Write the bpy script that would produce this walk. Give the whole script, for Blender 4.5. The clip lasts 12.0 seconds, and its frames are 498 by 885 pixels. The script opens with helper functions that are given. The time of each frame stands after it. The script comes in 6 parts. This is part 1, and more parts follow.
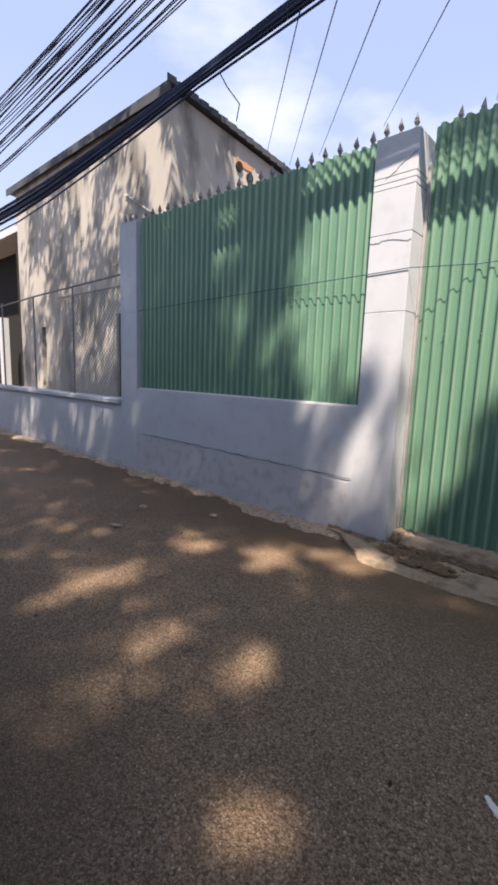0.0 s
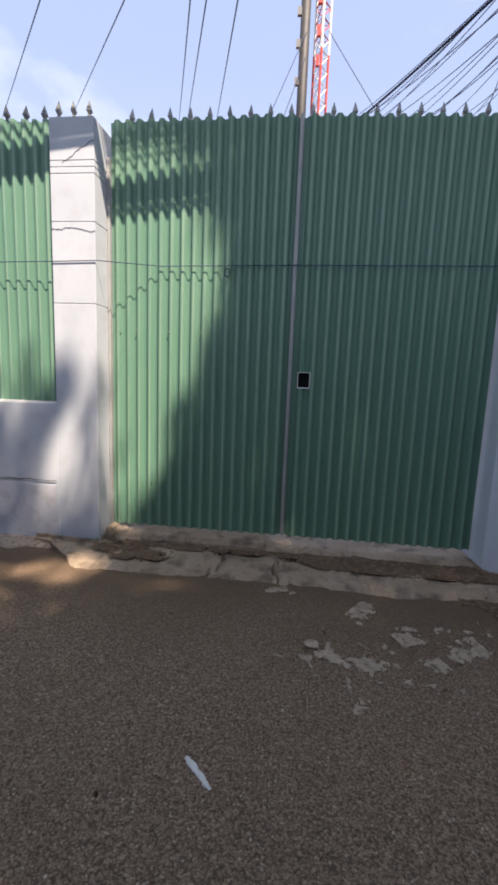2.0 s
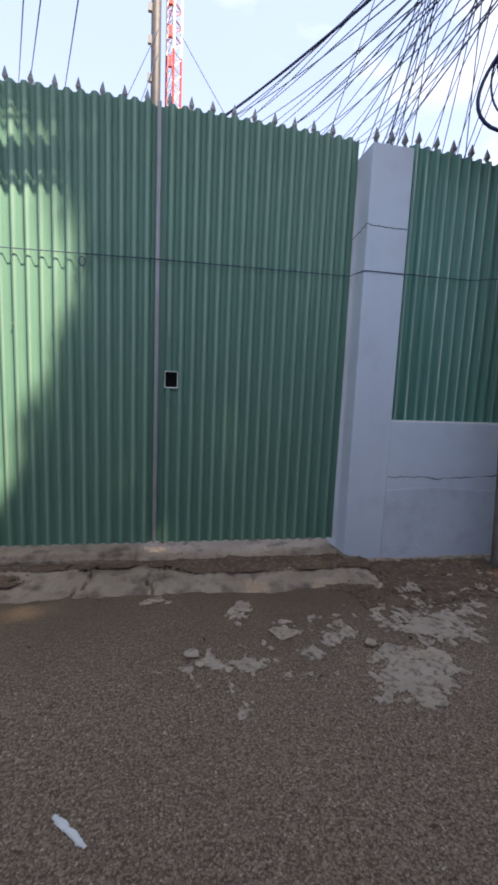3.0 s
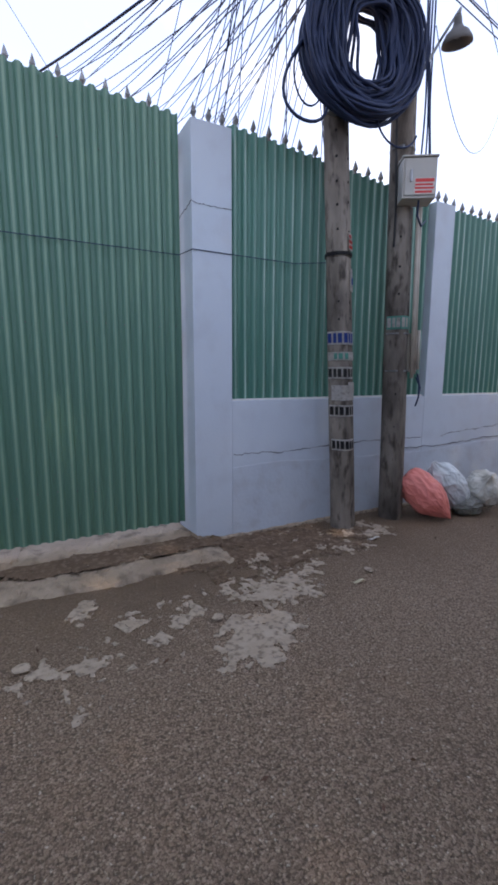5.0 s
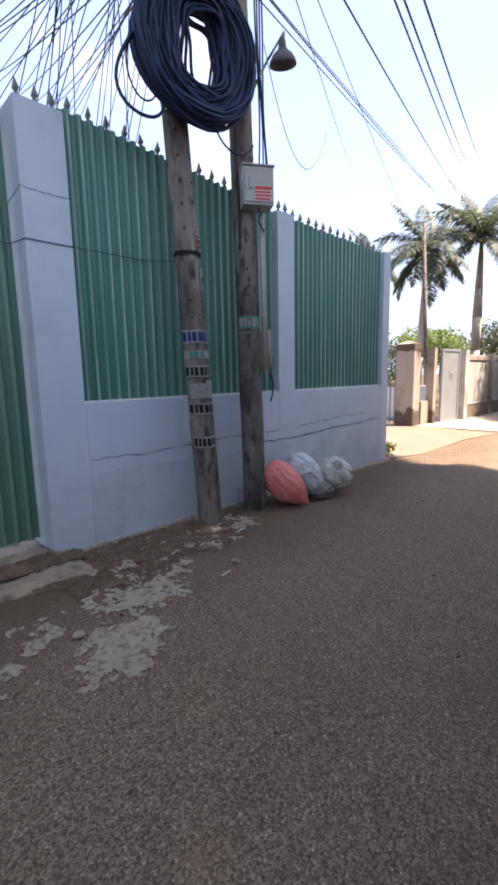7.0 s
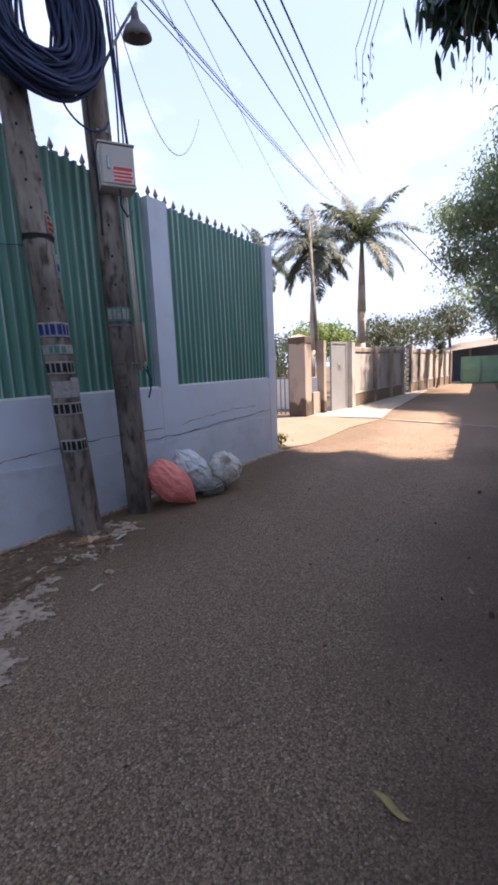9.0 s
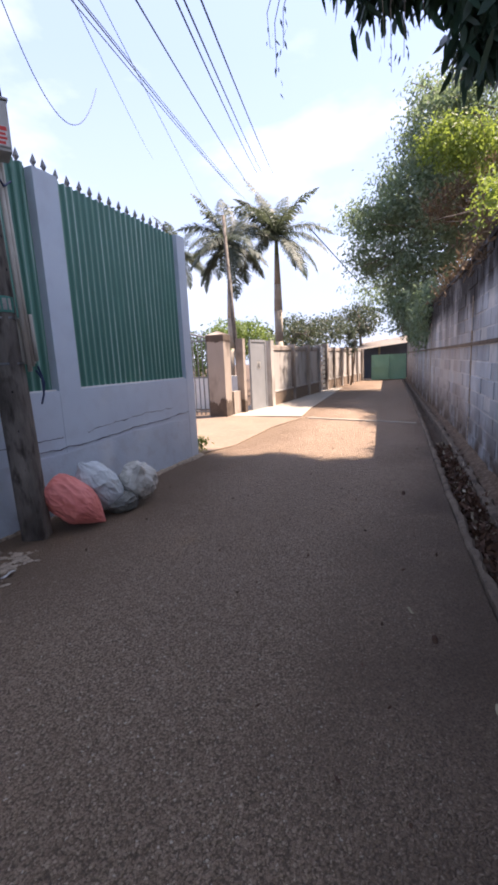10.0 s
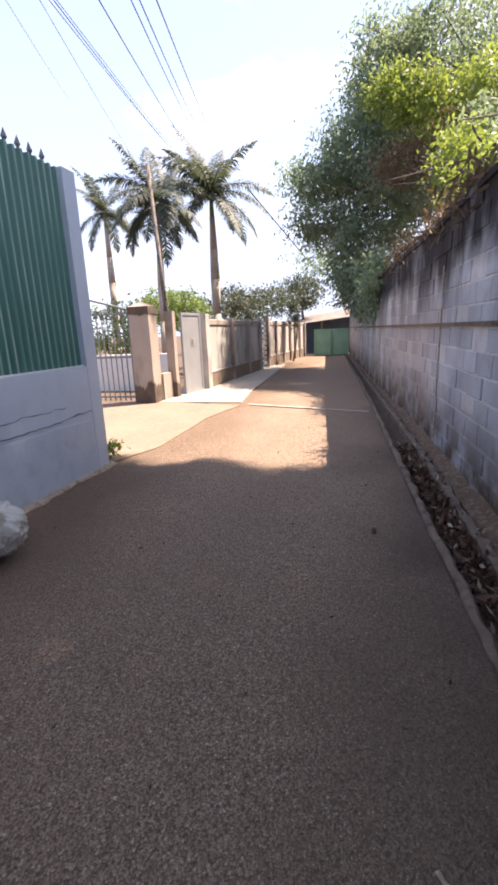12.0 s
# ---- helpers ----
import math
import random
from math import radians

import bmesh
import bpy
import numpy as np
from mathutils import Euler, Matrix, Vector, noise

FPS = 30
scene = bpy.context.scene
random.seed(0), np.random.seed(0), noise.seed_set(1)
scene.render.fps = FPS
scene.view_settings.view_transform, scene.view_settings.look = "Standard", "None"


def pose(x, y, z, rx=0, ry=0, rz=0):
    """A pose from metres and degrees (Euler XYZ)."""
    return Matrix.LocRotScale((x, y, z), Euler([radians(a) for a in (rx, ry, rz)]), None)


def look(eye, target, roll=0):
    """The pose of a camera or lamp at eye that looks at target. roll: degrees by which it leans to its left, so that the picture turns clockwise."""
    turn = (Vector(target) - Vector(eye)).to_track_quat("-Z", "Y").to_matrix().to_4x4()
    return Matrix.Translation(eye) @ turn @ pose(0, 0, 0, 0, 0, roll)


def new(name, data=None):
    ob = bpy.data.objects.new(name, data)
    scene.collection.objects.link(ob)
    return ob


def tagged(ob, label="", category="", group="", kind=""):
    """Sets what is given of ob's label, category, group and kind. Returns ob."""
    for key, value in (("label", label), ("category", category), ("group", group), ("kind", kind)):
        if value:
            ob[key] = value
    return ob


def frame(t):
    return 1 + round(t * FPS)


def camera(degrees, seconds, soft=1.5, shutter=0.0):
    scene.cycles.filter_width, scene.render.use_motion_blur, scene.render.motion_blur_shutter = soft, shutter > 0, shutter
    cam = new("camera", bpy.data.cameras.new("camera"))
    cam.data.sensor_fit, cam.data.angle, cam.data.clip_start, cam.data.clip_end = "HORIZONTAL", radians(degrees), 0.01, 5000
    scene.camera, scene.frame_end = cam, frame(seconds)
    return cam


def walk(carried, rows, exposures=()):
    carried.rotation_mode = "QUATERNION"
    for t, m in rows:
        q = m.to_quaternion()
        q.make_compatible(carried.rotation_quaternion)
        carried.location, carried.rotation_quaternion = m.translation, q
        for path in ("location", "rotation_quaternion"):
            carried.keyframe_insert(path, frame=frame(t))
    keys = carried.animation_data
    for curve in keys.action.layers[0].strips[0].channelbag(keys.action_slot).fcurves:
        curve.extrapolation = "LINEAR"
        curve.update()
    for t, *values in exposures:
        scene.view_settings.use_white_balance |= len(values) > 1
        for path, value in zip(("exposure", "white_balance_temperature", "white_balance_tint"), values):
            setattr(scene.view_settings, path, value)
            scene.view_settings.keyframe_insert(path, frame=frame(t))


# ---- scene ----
cam = camera(59.6, 12.0, soft=3.2)
EXPOSURES = ((0, 1.87, 6350, 13), (1.5, 1.82, 6350, 13), (2.5, 2.1, 6350, 13), (4.5, 2.8, 6500, 17), (5, 2.65, 6380, 15), (5.5, 2.58, 6200, 13), (7, 2.45, 6150, 13), (9, 2.27, 6050, 18), (10.5, 2.22, 6050, 18), (12, 2.37, 6200, 18))
PATH = [
    (0, (-1.57, -3.446, 1.424), (-2.887, -1.973, 1.113), 2.0),
    (0.5, (-1.523, -3.422, 1.441), (-2.628, -1.785, 1.126), 1.4),
    (1, (-1.47, -3.394, 1.446), (-2.322, -1.612, 1.13), 1.6),
    (1.5, (-1.429, -3.373, 1.439), (-1.993, -1.479, 1.131), 1.7),
    (2, (-1.436, -3.324, 1.448), (-1.661, -1.359, 1.149), 2.2),
    (2.5, (-1.478, -3.224, 1.437), (-1.343, -1.247, 1.167), 2.6),
    (4.5, (-1.274, -3.227, 1.4), (-0.526, -1.398, 1.091), 0.6),
    (5, (-1.229, -3.241, 1.381), (-0.304, -1.494, 1.076), 0.2),
    (5.5, (-1.2, -3.253, 1.376), (-0.108, -1.606, 1.071), 0.2),
    (6, (-1.182, -3.266, 1.369), (0.059, -1.727, 1.067), -0.1),
    (6.5, (-1.165, -3.277, 1.364), (0.122, -1.776, 1.064), -0.8),
    (7, (-1.142, -3.291, 1.354), (0.246, -1.883, 1.052), -1.2),
    (8.8, (-0.972, -3.361, 1.347), (0.631, -2.211, 1.02), -2.4),
    (9, (-0.867, -3.403, 1.336), (0.777, -2.316, 0.999), -2.6),
    (9.5, (-0.599, -3.276, 1.341), (1.171, -2.414, 0.988), -2.8),
    (10, (-0.505, -3.239, 1.349), (1.304, -2.466, 0.987), -2.8),
    (10.5, (-0.473, -3.261, 1.346), (1.397, -2.649, 0.984), -2.7),
    (11, (-0.469, -3.262, 1.349), (1.414, -2.691, 0.991), -2.7),
    (11.5, (-0.049, -3.151, 1.400), (1.829, -2.590, 1.001), -2.3),
    (12, (0.804, -2.930, 1.470), (2.670, -2.408, 0.974), -2.3),
]
walk(cam, [(t, look(eye, target, roll)) for t, eye, target, roll in PATH], exposures=EXPOSURES)

# ---- light ----
SUN_TO = Vector((0.30, -0.40, 0.87)).normalized()
sun = new("sun", bpy.data.lights.new("sun", "SUN"))
sun.data.energy, sun.data.angle, sun.data.color = 3.8, radians(0.55), (1.0, 0.82, 0.63)
sun.matrix_world = look((0, 0, 30), Vector((0, 0, 30)) - SUN_TO)

world = bpy.data.worlds.new("world")
scene.world = world
world.use_nodes = True
wn, wl = world.node_tree.nodes, world.node_tree.links
wn.clear()
w_out, w_bg, w_sky = wn.new("ShaderNodeOutputWorld"), wn.new("ShaderNodeBackground"), wn.new("ShaderNodeTexSky")
w_sky.sky_type, w_sky.sun_disc = "NISHITA", False
w_sky.sun_elevation = math.asin(SUN_TO.z)
w_sky.sun_rotation = math.atan2(SUN_TO.x, SUN_TO.y)
w_sky.air_density, w_sky.dust_density, w_sky.ozone_density = 1.0, 1.6, 1.0
w_co, w_map, w_noise, w_ramp, w_mix = (wn.new("ShaderNodeTexCoord"), wn.new("ShaderNodeMapping"), wn.new("ShaderNodeTexNoise"),
                                       wn.new("ShaderNodeValToRGB"), wn.new("ShaderNodeMix"))
w_map.inputs["Scale"].default_value = (1.6, 1.6, 3.4)
w_map.inputs["Location"].default_value = (3.1, 0.7, 0.4)
w_noise.inputs["Scale"].default_value, w_noise.inputs["Detail"].default_value, w_noise.inputs["Roughness"].default_value = 1.5, 7.0, 0.52
w_ramp.color_ramp.elements[0].position, w_ramp.color_ramp.elements[1].position = 0.53, 0.74
w_mix.data_type = "RGBA"
w_mix.inputs[7].default_value = (2.05, 2.1, 2.22, 1)
wl.new(w_co.outputs["Generated"], w_map.inputs["Vector"])
wl.new(w_map.outputs[0], w_noise.inputs["Vector"])
wl.new(w_noise.outputs[0], w_ramp.inputs[0])
wl.new(w_ramp.outputs[0], w_mix.inputs[0])
w_haze = wn.new("ShaderNodeMix")
w_haze.data_type, w_haze.inputs[0].default_value, w_haze.inputs[7].default_value = "RGBA", 0.85, (1.0, 1.15, 1.60, 1)
wl.new(w_sky.outputs[0], w_haze.inputs[6])
# paler towards the horizon
w_sep, w_low, w_hor = wn.new("ShaderNodeSeparateXYZ"), wn.new("ShaderNodeMapRange"), wn.new("ShaderNodeMix")
w_low.inputs[1].default_value, w_low.inputs[2].default_value, w_low.inputs[3].default_value, w_low.inputs[4].default_value = 0.0, 0.52, 0.92, 0.0
w_hor.data_type, w_hor.inputs[7].default_value = "RGBA", (1.46, 1.59, 1.86, 1)
wl.new(w_co.outputs["Generated"], w_sep.inputs[0])
wl.new(w_sep.outputs[2], w_low.inputs[0])
wl.new(w_low.outputs[0], w_hor.inputs[0])
wl.new(w_haze.outputs[2], w_hor.inputs[6])
wl.new(w_hor.outputs[2], w_mix.inputs[6])
wl.new(w_mix.outputs[2], w_bg.inputs[0])
w_bg.inputs[1].default_value = 0.15
wl.new(w_bg.outputs[0], w_out.inputs[0])


# ---- materials ----
def material(name, color, rough=0.8, metal=0.0, color2=None, scale=6.0, detail=6.0, spread=0.25, color3=None, scale3=60.0, amount3=0.4,
             bump=0.3, bump_scale=80.0, bump_dist=0.004, vary=0.0, stretch=(1, 1, 1), island=0.0, spec=0.35):
    """A principled surface with stains of two sizes, fine relief and a little change from piece to piece."""
    m = bpy.data.materials.new(name)
    m.use_nodes = True
    n, l = m.node_tree.nodes, m.node_tree.links
    b = n["Principled BSDF"]
    b.inputs["Roughness"].default_value, b.inputs["Metallic"].default_value = rough, metal
    b.inputs["Specular IOR Level"].default_value = spec
    co, mp = n.new("ShaderNodeTexCoord"), n.new("ShaderNodeMapping")
    mp.inputs["Scale"].default_value = stretch
    geo = n.new("ShaderNodeNewGeometry")
    l.new(geo.outputs["Position"], mp.inputs["Vector"])
    big = n.new("ShaderNodeTexNoise")
    big.inputs["Scale"].default_value, big.inputs["Detail"].default_value = scale, detail
    l.new(mp.outputs[0], big.inputs["Vector"])
    r = n.new("ShaderNodeValToRGB")
    r.color_ramp.elements[0].position, r.color_ramp.elements[1].position = 0.5 - spread, 0.5 + spread
    r.color_ramp.elements[0].color, r.color_ramp.elements[1].color = (*color, 1), (*(color2 or color), 1)
    l.new(big.outputs[0], r.inputs[0])
    last = r.outputs[0]
    if color3:
        small = n.new("ShaderNodeTexNoise")
        small.inputs["Scale"].default_value, small.inputs["Detail"].default_value = scale3, 4.0
        l.new(mp.outputs[0], small.inputs["Vector"])
        r3 = n.new("ShaderNodeValToRGB")
        r3.color_ramp.elements[0].position, r3.color_ramp.elements[1].position = 0.5, 0.68
        r3.color_ramp.elements[1].color = (amount3, amount3, amount3, 1)
        l.new(small.outputs[0], r3.inputs[0])
        mx = n.new("ShaderNodeMix")
        mx.data_type = "RGBA"
        l.new(r3.outputs[0], mx.inputs[0])
        l.new(last, mx.inputs[6])
        mx.inputs[7].default_value = (*color3, 1)
        last = mx.outputs[2]
    if vary or island:
        hs = n.new("ShaderNodeHueSaturation")
        mr = n.new("ShaderNodeMapRange")
        if island:
            l.new(geo.outputs["Random Per Island"], mr.inputs[0])
        else:
            l.new(n.new("ShaderNodeObjectInfo").outputs["Random"], mr.inputs[0])
        k = vary or island
        mr.inputs[3].default_value, mr.inputs[4].default_value = 1 - k, 1 + k
        l.new(mr.outputs[0], hs.inputs["Value"])
        l.new(last, hs.inputs["Color"])
        last = hs.outputs[0]
    l.new(last, b.inputs["Base Color"])
    if bump:
        fine, bp = n.new("ShaderNodeTexNoise"), n.new("ShaderNodeBump")
        fine.inputs["Scale"].default_value, fine.inputs["Detail"].default_value = bump_scale, 5.0
        l.new(mp.outputs[0], fine.inputs["Vector"])
        bp.inputs["Strength"].default_value, bp.inputs["Distance"].default_value = bump, bump_dist
        l.new(fine.outputs[0], bp.inputs["Height"])
        l.new(bp.outputs[0], b.inputs["Normal"])
    return m


def leaf_material(name, dark, light, through_color, glow=0.45, rough=0.55):
    """Leaves: a slightly glossy blade that lets sunlight through, changing from leaf to leaf."""
    m = bpy.data.materials.new(name)
    m.use_nodes = True
    n, l = m.node_tree.nodes, m.node_tree.links
    b, out = n["Principled BSDF"], n["Material Output"]
    b.inputs["Roughness"].default_value, b.inputs["Specular IOR Level"].default_value = rough, 0.3
    geo, r = n.new("ShaderNodeNewGeometry"), n.new("ShaderNodeValToRGB")
    r.color_ramp.elements[0].color, r.color_ramp.elements[1].color = (*dark, 1), (*light, 1)
    l.new(geo.outputs["Random Per Island"], r.inputs[0])
    l.new(r.outputs[0], b.inputs["Base Color"])
    t, mix = n.new("ShaderNodeBsdfTranslucent"), n.new("ShaderNodeMixShader")
    t.inputs[0].default_value = (*through_color, 1)
    mix.inputs[0].default_value = glow
    l.new(b.outputs[0], mix.inputs[1])
    l.new(t.outputs[0], mix.inputs[2])
    l.new(mix.outputs[0], out.inputs["Surface"])
    return m


def asphalt_material():
    """Worn asphalt: pale and dark stone chips in a dusty binder, with broad dusty and darker areas."""
    m = bpy.data.materials.new("asphalt")
    m.use_nodes = True
    n, l = m.node_tree.nodes, m.node_tree.links
    b = n["Principled BSDF"]
    b.inputs["Roughness"].default_value, b.inputs["Specular IOR Level"].default_value = 0.82, 0.3
    geo = n.new("ShaderNodeNewGeometry")
    vor = n.new("ShaderNodeTexVoronoi")
    vor.inputs["Scale"].default_value = 118.0
    vor.inputs["Randomness"].default_value = 1.0
    # broken, uneven chip outlines
    wob, warp = n.new("ShaderNodeTexNoise"), n.new("ShaderNodeVectorMath")
    wob.inputs["Scale"].default_value, wob.inputs["Detail"].default_value = 95.0, 3.0
    warp.operation, warp.inputs[1].default_value = "MULTIPLY_ADD", (0.016, 0.016, 0.016)
    l.new(geo.outputs["Position"], wob.inputs["Vector"])
    l.new(wob.outputs["Color"], warp.inputs[0])
    l.new(geo.outputs["Position"], warp.inputs[2])
    l.new(warp.outputs[0], vor.inputs["Vector"])
    sep = n.new("ShaderNodeSeparateColor")
    l.new(vor.outputs["Color"], sep.inputs[0])
    chips = n.new("ShaderNodeValToRGB")
    e = chips.color_ramp.elements
    e[0].position, e[0].color = 0.0, (0.29, 0.205, 0.140, 1)
    e[1].position, e[1].color = 1.0, (0.76, 0.65, 0.51, 1)
    for p, c in ((0.55, (0.43, 0.307, 0.213)), (0.90, (0.52, 0.382, 0.27)), (0.985, (0.66, 0.51, 0.37))):
        k = e.new(p)
        k.color = (*c, 1)
    l.new(sep.outputs[0], chips.inputs[0])
    # dark binder shows in the pits between the chips
    pit, pits = n.new("ShaderNodeMapRange"), n.new("ShaderNodeMix")
    pit.inputs[1].default_value, pit.inputs[2].default_value, pit.inputs[4].default_value = 0.44, 0.78, 0.72
    l.new(vor.outputs["Distance"], pit.inputs[0])
    mot, mr, both = n.new("ShaderNodeTexNoise"), n.new("ShaderNodeMapRange"), n.new("ShaderNodeMath")
    mot.inputs["Scale"].default_value, mot.inputs["Detail"].default_value, mot.inputs["Roughness"].default_value = 48.0, 6.0, 0.80
    mr.inputs[1].default_value, mr.inputs[2].default_value, mr.inputs[4].default_value = 0.52, 0.64, 0.72
    l.new(geo.outputs["Position"], mot.inputs["Vector"])
    l.new(mot.outputs[0], mr.inputs[0])
    both.operation = "MAXIMUM"
    l.new(pit.outputs[0], both.inputs[0])
    l.new(mr.outputs[0], both.inputs[1])
    pits.data_type, pits.inputs[7].default_value = "RGBA", (0.056, 0.040, 0.026, 1)
    l.new(both.outputs[0], pits.inputs[0])
    l.new(chips.outputs[0], pits.inputs[6])
    broad, br = n.new("ShaderNodeTexNoise"), n.new("ShaderNodeValToRGB")
    broad.inputs["Scale"].default_value, broad.inputs["Detail"].default_value = 0.9, 8.0
    l.new(geo.outputs["Position"], broad.inputs["Vector"])
    br.color_ramp.elements[0].position, br.color_ramp.elements[1].position = 0.40, 0.70
    l.new(broad.outputs[0], br.inputs[0])
    # dust gathers along both sides of the lane
    xyz, side, dr = n.new("ShaderNodeSeparateXYZ"), n.new("ShaderNodeMath"), n.new("ShaderNodeValToRGB")
    l.new(geo.outputs["Position"], xyz.inputs[0])
    side.operation = "ADD"
    side.inputs[1].default_value = 2.0
    ab, add = n.new("ShaderNodeMath"), n.new("ShaderNodeMath")
    ab.operation, add.operation = "ABSOLUTE", "MULTIPLY_ADD"
    l.new(xyz.outputs[1], side.inputs[0])
    l.new(side.outputs[0], ab.inputs[0])
    l.new(broad.outputs[0], add.inputs[0])
    add.inputs[1].default_value = 1.6
    l.new(ab.outputs[0], add.inputs[2])
    dr.color_ramp.elements[0].position, dr.color_ramp.elements[1].position = 0.55, 0.95
    half = n.new("ShaderNodeMath")
    half.operation, half.inputs[1].default_value = "MULTIPLY", 0.41
    l.new(add.outputs[0], half.inputs[0])
    l.new(half.outputs[0], dr.inputs[0])
    dust = n.new("ShaderNodeMix")
    dust.data_type = "RGBA"
    # the dust turns a darker brown towards the kerb
    umber, umber_mix = n.new("ShaderNodeMapRange"), n.new("ShaderNodeMix")
    umber.inputs[1].default_value, umber.inputs[2].default_value, umber.inputs[3].default_value, umber.inputs[4].default_value = -3.3, -2.3, 1.0, 0.0
    l.new(xyz.outputs[1], umber.inputs[0])
    umber_mix.data_type, umber_mix.inputs[6].default_value, umber_mix.inputs[7].default_value = "RGBA", (0.205, 0.142, 0.092, 1), (0.105, 0.072, 0.050, 1)
    l.new(umber.outputs[0], umber_mix.inputs[0])
    l.new(umber_mix.outputs[2], dust.inputs[7])
    top = n.new("ShaderNodeMath")
    top.operation, top.inputs[1].default_value = "MULTIPLY", 0.85
    mx = n.new("ShaderNodeMath")
    mx.operation = "MAXIMUM"
    sc = n.new("ShaderNodeMath")
    sc.operation, sc.inputs[1].default_value = "MULTIPLY", 0.22
    l.new(br.outputs[0], sc.inputs[0])
    l.new(sc.outputs[0], mx.inputs[0])
    l.new(dr.outputs[0], mx.inputs[1])
    l.new(mx.outputs[0], top.inputs[0])
    l.new(top.outputs[0], dust.inputs[0])
    l.new(pits.outputs[2], dust.inputs[6])
    l.new(dust.outputs[2], b.inputs["Base Color"])
    bp, bp2, fine = n.new("ShaderNodeBump"), n.new("ShaderNodeBump"), n.new("ShaderNodeTexNoise")
    bp.inputs["Strength"].default_value, bp.inputs["Distance"].default_value = 1.0, 0.016
    bp.invert = True
    l.new(vor.outputs["Distance"], bp.inputs["Height"])
    fine.inputs["Scale"].default_value = 9.0
    l.new(geo.outputs["Position"], fine.inputs["Vector"])
    bp2.inputs["Strength"].default_value, bp2.inputs["Distance"].default_value = 0.5, 0.03
    l.new(fine.outputs[0], bp2.inputs["Height"])
    l.new(bp2.outputs[0], bp.inputs["Normal"])
    l.new(bp.outputs[0], b.inputs["Normal"])
    return m


def block_material(name, low, high, vary):
    """Concrete blocks: pale below, black rain streaks from the coping down, brown splashed mud at the foot."""
    m = bpy.data.materials.new(name)
    m.use_nodes = True
    n, l = m.node_tree.nodes, m.node_tree.links
    b = n["Principled BSDF"]
    b.inputs["Roughness"].default_value, b.inputs["Specular IOR Level"].default_value = 0.93, 0.25
    geo, xyz = n.new("ShaderNodeNewGeometry"), n.new("ShaderNodeSeparateXYZ")
    l.new(geo.outputs["Position"], xyz.inputs[0])

    def spots(scale, stretch, lo, hi, detail=6.0):
        mp, t, r = n.new("ShaderNodeMapping"), n.new("ShaderNodeTexNoise"), n.new("ShaderNodeMapRange")
        mp.inputs["Scale"].default_value = stretch
        t.inputs["Scale"].default_value, t.inputs["Detail"].default_value = scale, detail
        r.inputs[1].default_value, r.inputs[2].default_value = lo, hi
        l.new(geo.outputs["Position"], mp.inputs["Vector"])
        l.new(mp.outputs[0], t.inputs["Vector"])
        l.new(t.outputs[0], r.inputs[0])
        return r.outputs[0]

    def over(base, mask, color):
        x = n.new("ShaderNodeMix")
        x.data_type, x.inputs[7].default_value = "RGBA", (*color, 1)
        l.new(mask, x.inputs[0])
        l.new(base, x.inputs[6])
        return x.outputs[2]

    def level(lo, hi, a, c, axis=2):
        r = n.new("ShaderNodeMapRange")
        r.inputs[1].default_value, r.inputs[2].default_value, r.inputs[3].default_value, r.inputs[4].default_value = lo, hi, a, c
        l.new(xyz.outputs[axis], r.inputs[0])
        return r.outputs[0]

    def both(a, c, op="MULTIPLY"):
        x = n.new("ShaderNodeMath")
        x.operation, x.use_clamp = op, True
        l.new(a, x.inputs[0])
        l.new(c, x.inputs[1])
        return x.outputs[0]

    ramp = n.new("ShaderNodeValToRGB")
    ramp.color_ramp.elements[0].color, ramp.color_ramp.elements[1].color = (*low, 1), (*high, 1)
    l.new(spots(1.5, (1, 1, 0.8), 0.32, 0.68), ramp.inputs[0])
    col = ramp.outputs[0]
    col = over(col, both(spots(7.0, (1, 1, 0.8), 0.50, 0.75), level(0, 3, 0.7, 0.7)), (0.34, 0.335, 0.33))
    col = over(col, both(both(spots(1.3, (1, 1, 0.7), 0.25, 0.55), level(6.0, 7.4, 0.0, 0.75, 0)), level(1.4, 2.2, 1.0, 0.4)), (0.33, 0.28, 0.235))
    col = over(col, both(spots(1.7, (1, 1, 0.4), 0.36, 0.60), level(1.25, 2.1, 0.0, 0.95)), (0.040, 0.036, 0.035))
    col = over(col, both(spots(8.0, (1, 1, 0.12), 0.50, 0.66), level(1.3, 2.2, 0.0, 0.75)), (0.040, 0.036, 0.034))
    col = over(col, both(spots(2.2, (1, 1, 0.5), 0.22, 0.48), level(1.9, 2.2, 0.0, 1.0)), (0.022, 0.020, 0.019))
    col = over(col, both(spots(2.6, (1, 1, 1.2), 0.22, 0.52), level(0.10, 0.85, 1.0, 0.0)), (0.085, 0.060, 0.042))
    hs, mr = n.new("ShaderNodeHueSaturation"), n.new("ShaderNodeMapRange")
    l.new(n.new("ShaderNodeObjectInfo").outputs["Random"], mr.inputs[0])
    mr.inputs[3].default_value, mr.inputs[4].default_value = 1 - vary, 1 + vary
    l.new(mr.outputs[0], hs.inputs["Value"])
    l.new(col, hs.inputs["Color"])
    l.new(hs.outputs[0], b.inputs["Base Color"])
    fine, bp = n.new("ShaderNodeTexNoise"), n.new("ShaderNodeBump")
    fine.inputs["Scale"].default_value, fine.inputs["Detail"].default_value = 55.0, 6.0
    l.new(geo.outputs["Position"], fine.inputs["Vector"])
    bp.inputs["Strength"].default_value, bp.inputs["Distance"].default_value = 0.9, 0.010
    l.new(fine.outputs[0], bp.inputs["Height"])
    l.new(bp.outputs[0], b.inputs["Normal"])
    return m


